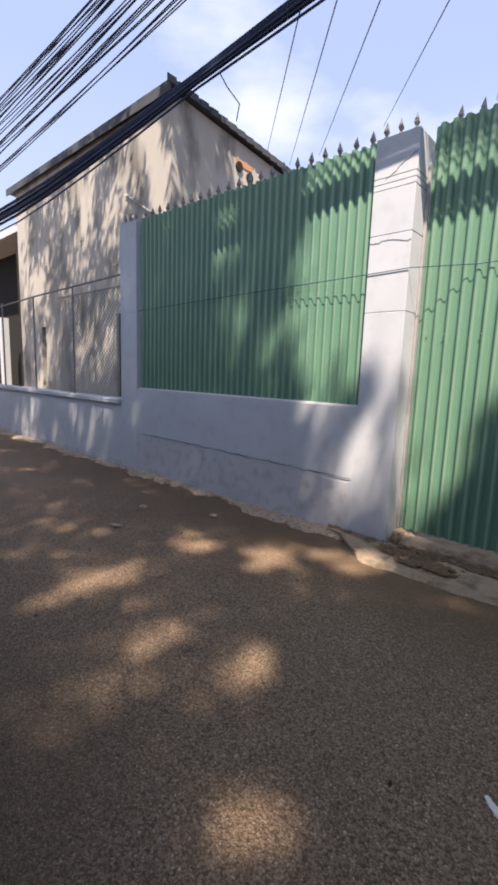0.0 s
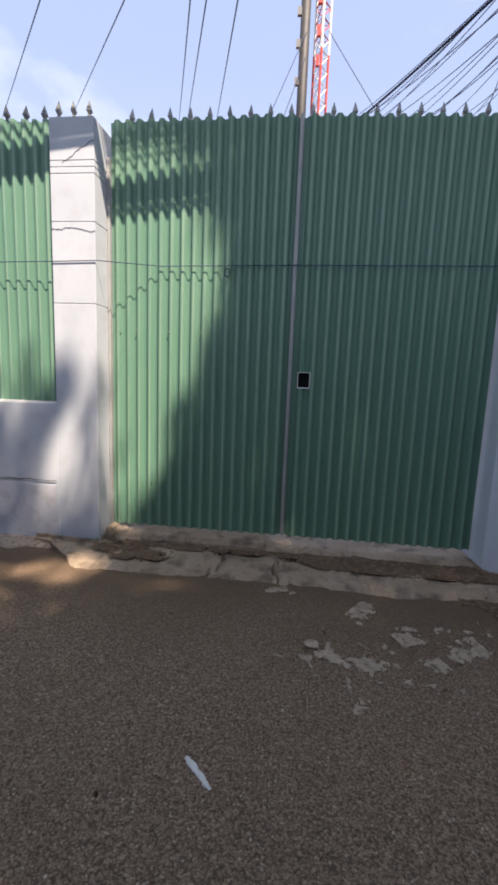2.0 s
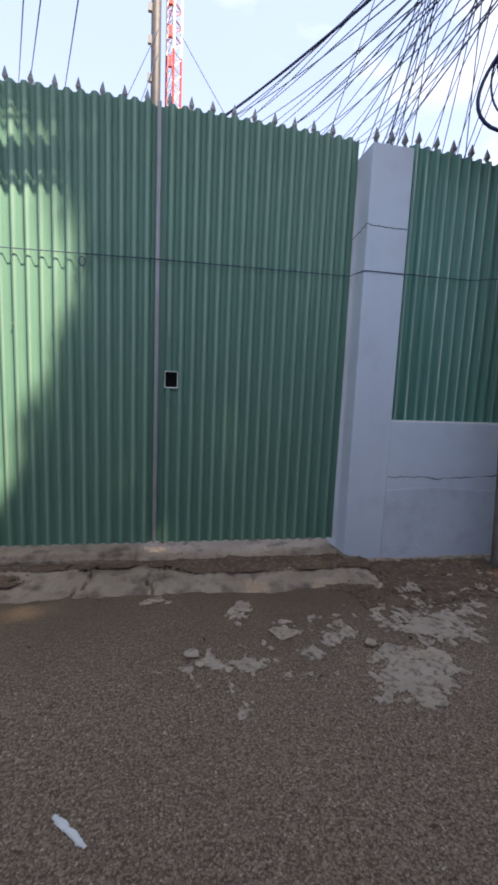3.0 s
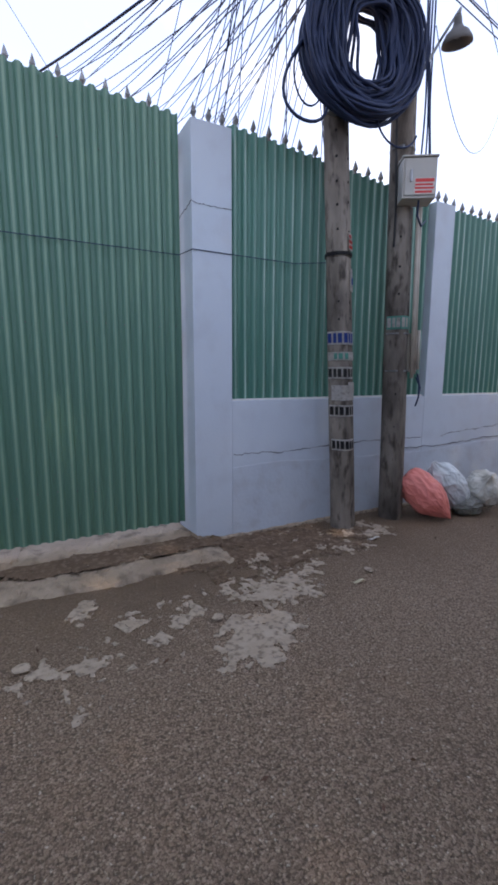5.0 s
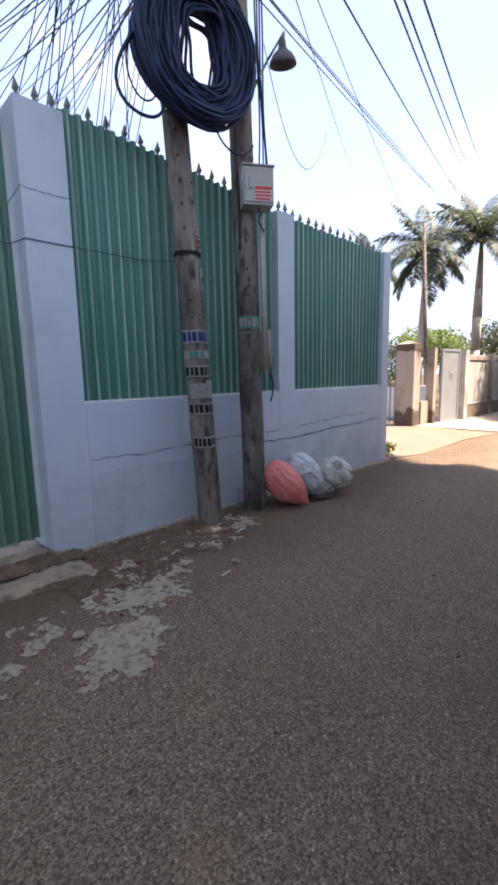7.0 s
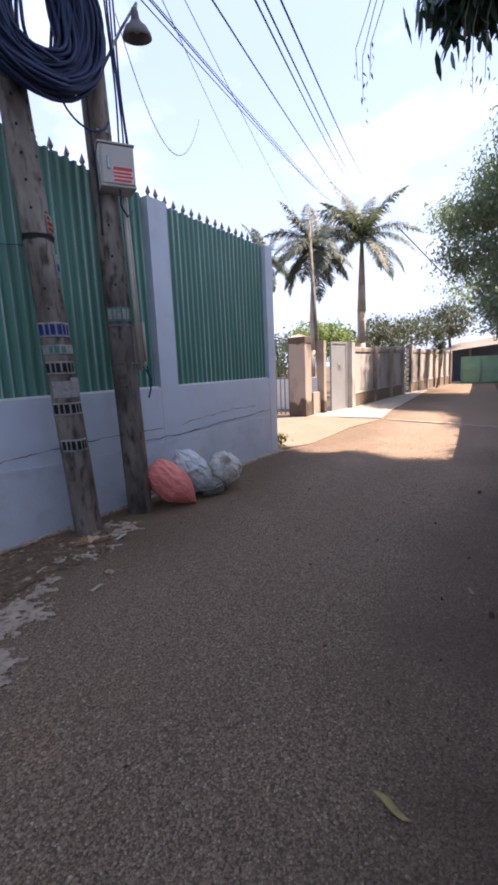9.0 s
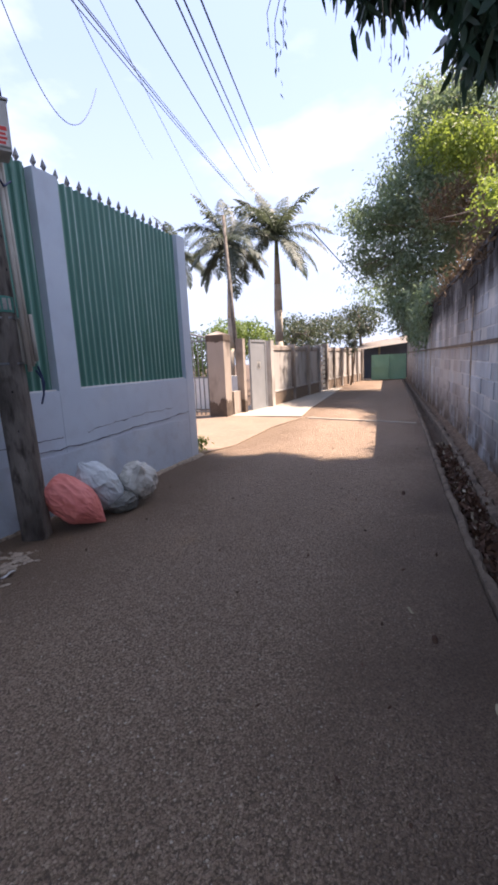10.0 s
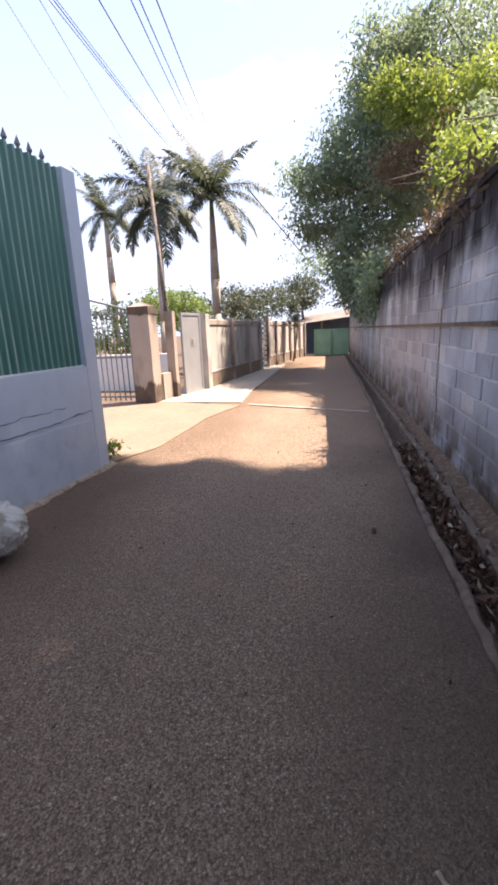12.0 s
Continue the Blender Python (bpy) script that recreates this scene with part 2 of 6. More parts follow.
ASPHALT = asphalt_material()
BLOCK = block_material("grey_concrete_block", (0.285, 0.31, 0.34), (0.45, 0.475, 0.50), 0.13)
BLOCK_FAR = block_material("grey_block_joined", (0.285, 0.31, 0.34), (0.45, 0.475, 0.50), 0.0)
JOINT = block_material("mortar_joint", (0.44, 0.44, 0.435), (0.60, 0.595, 0.58), 0.0)
CRACK = material("dark_crack", (0.10, 0.10, 0.115), 0.95, color2=(0.16, 0.16, 0.18), scale=30, bump=0)
SOIL = material("dark_damp_soil", (0.085, 0.055, 0.034), 0.95, color2=(0.15, 0.10, 0.064), scale=8.0, color3=(0.24, 0.175, 0.125), scale3=26.0,
                amount3=0.7, bump=0.9, bump_scale=60, bump_dist=0.012)
EARTH = material("earth", (0.065, 0.044, 0.029), 0.95, color2=(0.125, 0.088, 0.06), scale=2.0, color3=(0.06, 0.04, 0.03), bump=0.7, bump_scale=30, bump_dist=0.02)
PAINT = material("blue_grey_wall_paint", (0.422, 0.46, 0.515), 0.75, color2=(0.475, 0.515, 0.565), scale=1.6, color3=(0.36, 0.36, 0.40), scale3=7.0,
                 amount3=0.32, bump=0.25, bump_scale=45, bump_dist=0.004)
# right-hand walls: bluer paint, brightened in colour to make up for missing light
BRIGHTENED_PAINT = material("brightened_blue_wall_paint", (0.490, 0.550, 0.621), 0.75, color2=(0.550, 0.611, 0.676), scale=1.6, color3=(0.440, 0.473, 0.528), scale3=5.0,
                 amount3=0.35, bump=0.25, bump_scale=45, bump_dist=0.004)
BRIGHTENED_BAND = material("brightened_blue_lower_coat", (0.457, 0.512, 0.578), 0.8, color2=(0.533, 0.589, 0.654), scale=2.2, color3=(0.396, 0.407, 0.440), scale3=6.0,
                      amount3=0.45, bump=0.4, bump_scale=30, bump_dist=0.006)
BAND = material("lower_plaster_band", (0.40, 0.42, 0.465), 0.8, color2=(0.475, 0.495, 0.54), scale=2.2, color3=(0.28, 0.27, 0.28), scale3=9.0,
                amount3=0.45, bump=0.4, bump_scale=30, bump_dist=0.006)
GREEN = material("green_corrugated_steel", (0.094, 0.205, 0.150), 0.46, color2=(0.124, 0.238, 0.170), scale=1.2, color3=(0.09, 0.20, 0.145),
                 scale3=14.0, amount3=0.25, bump=0.08, bump_scale=20, stretch=(1, 1, 0.25), spec=0.5)
GREEN_RIDGE = material("paler_green_ridges", (0.145, 0.265, 0.190), 0.5, color2=(0.225, 0.34, 0.240), scale=1.4, color3=(0.10, 0.225, 0.165),
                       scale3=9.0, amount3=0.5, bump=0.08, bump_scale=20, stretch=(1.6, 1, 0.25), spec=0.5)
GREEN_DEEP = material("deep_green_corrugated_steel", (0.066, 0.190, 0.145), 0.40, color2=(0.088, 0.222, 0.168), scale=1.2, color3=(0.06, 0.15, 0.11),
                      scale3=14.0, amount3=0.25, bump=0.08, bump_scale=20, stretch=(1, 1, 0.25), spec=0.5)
DEEP_RIDGE = material("pale_patchy_green_ridges", (0.095, 0.215, 0.165), 0.42, color2=(0.38, 0.50, 0.44), scale=2.6, spread=0.16, color3=(0.09, 0.20, 0.155),
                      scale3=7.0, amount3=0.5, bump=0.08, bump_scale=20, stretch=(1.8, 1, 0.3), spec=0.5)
STEEL = material("galvanised_steel", (0.34, 0.35, 0.36), 0.45, 0.8, color2=(0.25, 0.26, 0.27), scale=5, bump=0.1)
IRON = material("dark_weathered_iron", (0.15, 0.16, 0.165), 0.55, 0.3, color2=(0.21, 0.21, 0.205), scale=20, bump=0.2)
WHITE = material("white_paint", (0.72, 0.72, 0.70), 0.5, color2=(0.64, 0.63, 0.60), scale=9, bump=0.1)
STRIP = material("worn_steel_strip", (0.30, 0.31, 0.31), 0.5, 0.3, color2=(0.42, 0.42, 0.41), scale=7, bump=0.1)
MAST = material("dull_mast_steel", (0.034, 0.035, 0.040), 0.6, 0.1, color2=(0.055, 0.054, 0.056), scale=2, bump=0.1)
GREYPAINT = material("grey_steel_paint", (0.17, 0.18, 0.185), 0.55, color2=(0.23, 0.235, 0.24), scale=6, bump=0.1)
BLACK = material("black_cable_jacket", (0.015, 0.027, 0.068), 0.6, color2=(0.023, 0.038, 0.092), scale=4, bump=0.0, spec=0.3)
# black that stands in for the dark of unlit holes and interiors
DARK = material("dark_void", (0.012, 0.012, 0.012), 0.9, bump=0)
CONCRETE = material("rough_concrete", (0.25, 0.19, 0.135), 0.92, color2=(0.42, 0.34, 0.255), scale=3.0, color3=(0.085, 0.062, 0.044), scale3=6.0,
                    amount3=0.75, bump=1.0, bump_scale=30, bump_dist=0.02)
DRIVE = material("dusty_concrete_drive", (0.178, 0.130, 0.094), 0.93, color2=(0.225, 0.168, 0.122), scale=1.5, color3=(0.30, 0.22, 0.14), scale3=11.0,
                 amount3=0.4, bump=0.5, bump_scale=50, bump_dist=0.006)
PALE = material("pale_concrete_strip", (0.31, 0.272, 0.218), 0.93, color2=(0.37, 0.33, 0.27), scale=2.0, bump=0.4, bump_scale=50)
MORTAR = material("pale_mortar_spill", (0.42, 0.345, 0.265), 0.95, color2=(0.31, 0.245, 0.18), scale=9.0, color3=(0.15, 0.115, 0.085), scale3=30.0,
                  amount3=0.85, bump=0.5, bump_scale=60, bump_dist=0.006)
POLE = material("weathered_pole_concrete", (0.085, 0.073, 0.062), 0.9, color2=(0.29, 0.255, 0.215), scale=4.0, spread=0.16, color3=(0.028, 0.022, 0.018), scale3=18.0,
                amount3=0.85, bump=0.8, bump_scale=60, bump_dist=0.008, stretch=(1, 1, 0.35))
KERB = material("dirty_kerb_concrete", (0.105, 0.077, 0.055), 0.95, color2=(0.19, 0.148, 0.108), scale=4.0, color3=(0.06, 0.045, 0.035), scale3=10.0,
                amount3=0.8, bump=0.9, bump_scale=35, bump_dist=0.015)
MOSSY = material("stained_plaster", (0.27, 0.225, 0.185), 0.93, color2=(0.37, 0.315, 0.265), scale=2.0, color3=(0.065, 0.048, 0.040), scale3=1.7,
                 amount3=0.92, bump=0.6, bump_scale=45, bump_dist=0.008, stretch=(1, 1, 0.5))
MOSS = material("dark_moss_crust", (0.062, 0.046, 0.036), 0.95, color2=(0.12, 0.09, 0.068), scale=6, bump=0.6, bump_scale=40)
PANEL = material("old_render_panel", (0.36, 0.33, 0.30), 0.93, color2=(0.48, 0.44, 0.39), scale=1.4, color3=(0.15, 0.13, 0.11), scale3=4.0,
                 amount3=0.5, bump=0.4, bump_scale=40, bump_dist=0.006, stretch=(1, 1, 0.4))
HOUSE = material("aged_house_render", (0.33, 0.325, 0.31), 0.92, color2=(0.44, 0.43, 0.41), scale=0.7, color3=(0.11, 0.108, 0.105), scale3=1.5,
                 amount3=0.85, bump=0.4, bump_scale=30, bump_dist=0.008, stretch=(1, 1, 0.4))
ROOF = material("dark_roof_sheet", (0.040, 0.050, 0.068), 0.8, color2=(0.065, 0.075, 0.092), scale=2, bump=0.2)
TIN = material("pale_tin_roof", (0.42, 0.38, 0.33), 0.7, color2=(0.30, 0.25, 0.21), scale=2, bump=0.2)
TARP = material("green_gate_sheet", (0.17, 0.34, 0.26), 0.7, color2=(0.22, 0.40, 0.31), scale=2, bump=0.3, bump_scale=6, bump_dist=0.03)
DOOR = material("grey_door_paint", (0.22, 0.225, 0.23), 0.55, color2=(0.27, 0.275, 0.28), scale=2.5, bump=0.15)
BARK = material("grey_bark", (0.12, 0.095, 0.075), 0.95, color2=(0.20, 0.165, 0.13), scale=7, color3=(0.06, 0.045, 0.035), scale3=25, bump=0.8, bump_scale=40,
                bump_dist=0.012, stretch=(1, 1, 0.3))
PALMBARK = material("palm_trunk_bark", (0.33, 0.28, 0.225), 0.92, color2=(0.42, 0.36, 0.29), scale=3, color3=(0.21, 0.175, 0.14), scale3=12, bump=0.5,
                    bump_scale=12, bump_dist=0.01, stretch=(0.4, 0.4, 3))
SHAFT = material("green_crownshaft", (0.16, 0.20, 0.09), 0.6, color2=(0.22, 0.25, 0.12), scale=3, bump=0.1)
RED_BAG = material("red_plastic_sack", (0.62, 0.17, 0.14), 0.5, color2=(0.72, 0.24, 0.20), scale=5, color3=(0.50, 0.12, 0.11), scale3=14, bump=0.5,
                   bump_scale=16, bump_dist=0.012, spec=0.5)
BLUE_BAG = material("pale_blue_plastic_bag", (0.44, 0.49, 0.51), 0.34, color2=(0.66, 0.70, 0.71), scale=6, color3=(0.17, 0.20, 0.22), scale3=12, bump=0.5,
                    bump_scale=14, bump_dist=0.014, spec=0.5)
CLEAR_BAG = material("cloudy_plastic_bag", (0.38, 0.37, 0.32), 0.32, color2=(0.68, 0.66, 0.60), scale=7, color3=(0.14, 0.12, 0.08), scale3=8, bump=0.5,
                     bump_scale=14, bump_dist=0.014, spec=0.5)
SLUMP_BAG = material("dirty_grey_bag", (0.10, 0.11, 0.095), 0.4, color2=(0.20, 0.20, 0.18), scale=7, color3=(0.05, 0.05, 0.04), scale3=14, bump=0.5,
                     bump_scale=14, bump_dist=0.014, spec=0.5)
TIN_LAMP = material("weathered_enamel_lamp", (0.085, 0.09, 0.095), 0.6, 0.1, color2=(0.14, 0.14, 0.14), scale=8, bump=0.1)
BOXPAINT = material("cream_meter_box", (0.36, 0.355, 0.33), 0.5, color2=(0.43, 0.425, 0.395), scale=4, color3=(0.36, 0.34, 0.30), scale3=12, amount3=0.25, bump=0.1)
PIPE = material("aged_plastic_conduit", (0.42, 0.39, 0.33), 0.5, color2=(0.33, 0.30, 0.25), scale=8, bump=0.1)
RED = material("red_print", (0.50, 0.035, 0.035), 0.6, color2=(0.56, 0.06, 0.05), scale=20, bump=0)
BLUE = material("blue_print", (0.03, 0.07, 0.30), 0.6, bump=0)
INK = material("black_print", (0.02, 0.02, 0.022), 0.6, bump=0)
TEAL = material("teal_print", (0.10, 0.34, 0.27), 0.6, color2=(0.14, 0.40, 0.32), scale=20, bump=0)
PAPER = material("worn_paper", (0.50, 0.48, 0.45), 0.85, color2=(0.62, 0.60, 0.57), scale=14, color3=(0.24, 0.21, 0.18), scale3=40, amount3=0.6, bump=0.2)
HUSK = material("olive_dry_pod", (0.30, 0.27, 0.10), 0.8, color2=(0.42, 0.37, 0.17), scale=30, color3=(0.07, 0.05, 0.03), scale3=60, bump=0.3)
BRICK = material("orange_brick_opening", (0.40, 0.20, 0.11), 0.9, color2=(0.48, 0.28, 0.16), scale=10, bump=0.4)
TOWER_RED = material("red_tower_paint", (0.50, 0.055, 0.045), 0.6, color2=(0.42, 0.06, 0.05), scale=3, bump=0)
DEAD = leaf_material("dead_leaves", (0.040, 0.022, 0.015), (0.18, 0.105, 0.072), (0.12, 0.06, 0.03), 0.1, 0.8)
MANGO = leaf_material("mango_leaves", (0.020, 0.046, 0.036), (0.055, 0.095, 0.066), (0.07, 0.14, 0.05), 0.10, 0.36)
# leaf colour of the unseen crowns, made paler to brighten the shade below
BRIGHTENED_LEAF = leaf_material("brightened_crown_leaves", (0.09, 0.13, 0.06), (0.20, 0.25, 0.13), (0.42, 0.48, 0.26), 0.5)
GREY_LEAF = leaf_material("grey_green_leaves", (0.075, 0.115, 0.080), (0.25, 0.31, 0.225), (0.26, 0.34, 0.16), 0.42)
LIME_LEAF = leaf_material("yellow_green_leaves", (0.075, 0.125, 0.03), (0.24, 0.31, 0.07), (0.30, 0.38, 0.06), 0.42)
PALE_LEAF = material("pale_dry_leaf", (0.40, 0.34, 0.22), 0.8, color2=(0.50, 0.44, 0.31), scale=30, bump=0.2)
DRY_LEAF = leaf_material("dry_brown_creeper", (0.09, 0.064, 0.042), (0.20, 0.15, 0.10), (0.16, 0.11, 0.06), 0.25, 0.8)
FAR_LEAF = leaf_material("far_foliage", (0.050, 0.066, 0.046), (0.125, 0.14, 0.10), (0.12, 0.15, 0.07), 0.25)
BRIGHT_LEAF = leaf_material("light_far_foliage", (0.11, 0.17, 0.05), (0.21, 0.27, 0.10), (0.24, 0.32, 0.07), 0.35)
PALM_LEAF = leaf_material("palm_leaflets", (0.050, 0.066, 0.052), (0.125, 0.145, 0.115), (0.14, 0.17, 0.09), 0.25, 0.55)


# ---- building helpers ----
def box(bm, x0, x1, y0, y1, z0, z1):
    vs = bmesh.ops.create_cube(bm, size=1.0, matrix=Matrix.Translation(((x0 + x1) / 2, (y0 + y1) / 2, (z0 + z1) / 2)) @ Matrix.Diagonal((x1 - x0, y1 - y0, z1 - z0, 1)))["verts"]
    return vs


def bevel(bm, width, segments=2):
    bmesh.ops.bevel(bm, geom=bm.edges[:], offset=width, segments=segments, affect="EDGES", profile=0.6)
    return bm


def tube(bm, a, b, r0, r1=None, n=10):
    """A tapered round bar from a to b."""
    a, b = Vector(a), Vector(b)
    turn = (b - a).to_track_quat("Z", "Y").to_matrix().to_4x4()
    bmesh.ops.create_cone(bm, cap_ends=True, segments=n, radius1=r0, radius2=r0 if r1 is None else r1, depth=(b - a).length,
                          matrix=Matrix.Translation((a + b) / 2) @ turn)


def mesh_of(name, bm, mat, smooth=False):
    me = bpy.data.meshes.new(name)
    bmesh.ops.recalc_face_normals(bm, faces=bm.faces[:])
    bm.to_mesh(me)
    bm.free()
    me.materials.append(mat)
    if smooth:
        me.polygons.foreach_set("use_smooth", [True] * len(me.polygons))
    return me


def part(name, bm, mat, parent=None, label="", smooth=False, at=None):
    """Links a bmesh, or a mesh that is shared, as one object, under a thing or a part."""
    me = mesh_of(name, bm, mat, smooth) if isinstance(bm, bmesh.types.BMesh) else bm
    ob = new(name, me)
    if at is not None:
        ob.matrix_basis = at
    if parent is not None:
        ob.parent = parent
    return tagged(ob, label)


def thing(name, label, category, group="", kind="", at=None):
    ob = new(name)
    ob.empty_display_size = 0.1
    if at is not None:
        ob.matrix_basis = at
    return tagged(ob, label, category, group, kind)


def raw(name, verts, faces, mat, parent=None, label="", smooth=False):
    """Links a mesh straight from vertices and faces."""
    me = bpy.data.meshes.new(name)
    me.from_pydata(verts, [], faces)
    me.update()
    me.materials.append(mat)
    if smooth:
        me.polygons.foreach_set("use_smooth", [True] * len(me.polygons))
    return part(name, me, mat, parent, label)


def cable(name, lines, radius, mat=BLACK, parent=None, label="", sides=1):
    """Round cables along lines of points, as one curve."""
    cu = bpy.data.curves.new(name, "CURVE")
    cu.dimensions, cu.bevel_depth, cu.bevel_resolution = "3D", radius, sides
    for pts in lines:
        s = cu.splines.new("POLY")
        s.points.add(len(pts) - 1)
        for p, q in zip(s.points, pts):
            p.co = (*q, 1)
    cu.materials.append(mat)
    ob = new(name, cu)
    if parent is not None:
        ob.parent = parent
    return tagged(ob, label)


def cable_each(name, lines, radius, parent, mat=BLACK):
    """Each line as a cable of its own under one thing."""
    for pts in lines:
        cable(name, [pts], radius, mat, parent)


def hang(a, b, sag, n=14):
    """Points of a wire that sags between two ends."""
    a, b = Vector(a), Vector(b)
    return [a.lerp(b, i / n) - Vector((0, 0, sag * 4 * (i / n) * (1 - i / n))) for i in range(n + 1)]


def lathe(bm, rings, n=16, centre=(0, 0)):
    """A turned shape from (radius, height) rings."""
    loops = [[bm.verts.new((centre[0] + r * math.cos(2 * math.pi * k / n), centre[1] + r * math.sin(2 * math.pi * k / n), z)) for k in range(n)] for r, z in rings]
    for a, b in zip(loops, loops[1:]):
        for k in range(n):
            bm.faces.new((a[k], a[(k + 1) % n], b[(k + 1) % n], b[k]))
    bm.faces.new(loops[0][::-1])
    bm.faces.new(loops[-1])


rng = np.random.default_rng(7)


def leaves(name, centres, length, width, mat, parent, droop=0.5, label="", seed=1, blade=False):
    """Many small folded blades, one at each centre, hanging by droop."""
    g = np.random.default_rng(seed)
    c = np.asarray(centres, float)
    k = len(c)
    d = g.normal(size=(k, 3))
    d[:, 2] -= droop * 1.5
    d /= np.linalg.norm(d, axis=1)[:, None]
    s = np.cross(d, g.normal(size=(k, 3)))
    s /= np.linalg.norm(s, axis=1)[:, None] + 1e-9
    up = np.cross(s, d)
    ln, wd = length * g.uniform(0.65, 1.25, (k, 1)), width * g.uniform(0.7, 1.2, (k, 1))
    mid = c + d * ln * 0.42 - up * wd * 0.18
    e = 4
    v = [c, mid + s * wd * 0.5 + up * wd * 0.2, c + d * ln, mid - s * wd * 0.5 + up * wd * 0.2]
    if blade:
        e, lo, hi = 6, c + d * ln * 0.28 - up * wd * 0.1, c + d * ln * 0.68 - up * wd * 0.3
        v = [c, lo + s * wd * 0.46, hi + s * wd * 0.42, c + d * ln - up * wd * 0.6, hi - s * wd * 0.42, lo - s * wd * 0.46]
    v = np.stack(v, 1).reshape(-1, 3)
    me = bpy.data.meshes.new(name)
    me.vertices.add(e * k)
    me.vertices.foreach_set("co", v.ravel())
    me.loops.add(e * k)
    me.loops.foreach_set("vertex_index", np.arange(e * k))
    me.polygons.add(k)
    me.polygons.foreach_set("loop_start", np.arange(0, e * k, e))
    me.update(calc_edges=True)
    me.materials.append(mat)
    return part(name, me, mat, parent, label)


def clumps(boxes, per, radius, seed):
    """Leaf places in clumps: boxes are (centre, half size, number of clumps); per leaves in each clump."""
    g = np.random.default_rng(seed)
    out = []
    for centre, half, count in boxes:
        u = g.normal(size=(count, 3))
        u = u / np.linalg.norm(u, axis=1)[:, None] * g.uniform(0.25, 1.0, (count, 1)) ** 0.55
        mids = np.array(centre) + u * np.array(half)
        r = radius * g.uniform(0.6, 1.3, (count, 1, 1))
        out.append((mids[:, None, :] + g.normal(size=(count, per, 3)) * 0.5 * r * np.array((1, 1, 0.7))).reshape(-1, 3))
    return np.concatenate(out)


def limb(bm, pts, r0, r1, n=8):
    """A bent, tapering branch through points."""
    for i in range(len(pts) - 1):
        a, b = r0 + (r1 - r0) * i / (len(pts) - 1), r0 + (r1 - r0) * (i + 1) / (len(pts) - 1)
        tube(bm, pts[i], pts[i + 1], a, b, n)


# ---- ground ----
def wall_line(x):
    """y of the block wall's lane face."""
    return float(np.interp(x, (-30, 3, 7, 12.7, 26), (-5.2, -3.97, -3.69, -3.10, -1.85)))


def kerb_line(x):
    """y of the kerb's lane edge."""
    return float(np.interp(x, (-30, 1.2, 2.84, 4.0, 6.35, 8.6, 12.75, 26), (-4.8, -3.63, -3.47, -3.37, -3.20, -3.04, -2.72, -1.55)))


bm = bmesh.new()
bmesh.ops.create_grid(bm, x_segments=2, y_segments=2, size=300, matrix=Matrix.Translation((0, 0, -0.10)))
ground = part("ground", bm, EARTH)
tagged(ground, "bare brown earth that reaches to the horizon", "ground", kind="structure")

verts, faces = [], []
xs = np.arange(-30, 28.01, 0.2)
for x in xs:
    y0 = kerb_line(x)
    y1 = 0.05 if x < 5.2 else float(np.interp(x, (5.2, 7.8, 9.3, 13.2, 19.6, 28), (0.05, -0.10, 0.3, 1.3, 1.5, 1.5)))
    for k in range(15):
        y = y0 + (y1 - y0) * k / 14
        z = 0.012 * noise.noise((x * 0.6, y * 0.8, 3.1)) + 0.004 * noise.noise((x * 3, y * 3, 1.0))
        verts.append((x, y, z))
for i in range(len(xs) - 1):
    for k in range(14):
        a = i * 15 + k
        faces.append((a, a + 15, a + 16, a + 1))
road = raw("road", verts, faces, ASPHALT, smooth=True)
tagged(road, "worn grey asphalt lane with pale stone chips", "road", kind="structure")

# dusty concrete drive beside the fence corner and the pale strip along the far wall
bm = bmesh.new()
vs = [bm.verts.new(p) for p in ((5.14, 0.02, 0.02), (5.9, -0.24, 0.016), (6.9, -0.22, 0.016), (7.85, -0.19, 0.016), (8.6, -0.30, 0.018), (9.2, -0.42, 0.018), (9.55, 1.2, 0.02),
                                 (9.55, 7.0, 0.03), (5.14, 7.0, 0.03))]
f = bm.faces.new(vs)
bmesh.ops.extrude_face_region(bm, geom=[f])
bmesh.ops.translate(bm, verts=[v for v in bm.verts if v not in vs], vec=(0, 0, -0.09))
drive = part("pavement", bm, DRIVE)
tagged(drive, "dusty tan concrete drive in the sun", "pavement", kind="structure")
bm = bmesh.new()
vs = [bm.verts.new(p) for p in ((9.56, -0.35, 0.022), (11.2, -0.12, 0.022), (13.2, 0.03, 0.022), (16.5, 0.30, 0.022), (19.5, 0.55, 0.022), (19.5, 1.5, 0.026), (9.56, 2.2, 0.026))]
f = bm.faces.new(vs)
bmesh.ops.extrude_face_region(bm, geom=[f])
bmesh.ops.translate(bm, verts=[v for v in bm.verts if v not in vs], vec=(0, 0, -0.09))
strip = part("pavement", bm, PALE)
tagged(strip, "pale sunlit concrete strip along the boundary wall", "pavement", kind="structure")
bm = bmesh.new()
for i in range(24):
    x = 9.35 - 0.03 * i
    y = -0.55 - 0.1 * i
    box(bm, x - 0.05, x + 0.045, y - 0.102, y, -0.01, 0.018 + 0.003 * noise.noise((i * 0.7, 0, 0)))
channel = part("trim", bm, PALE)
tagged(channel, "thin pale concrete strip laid across the lane", "trim", kind="structure")


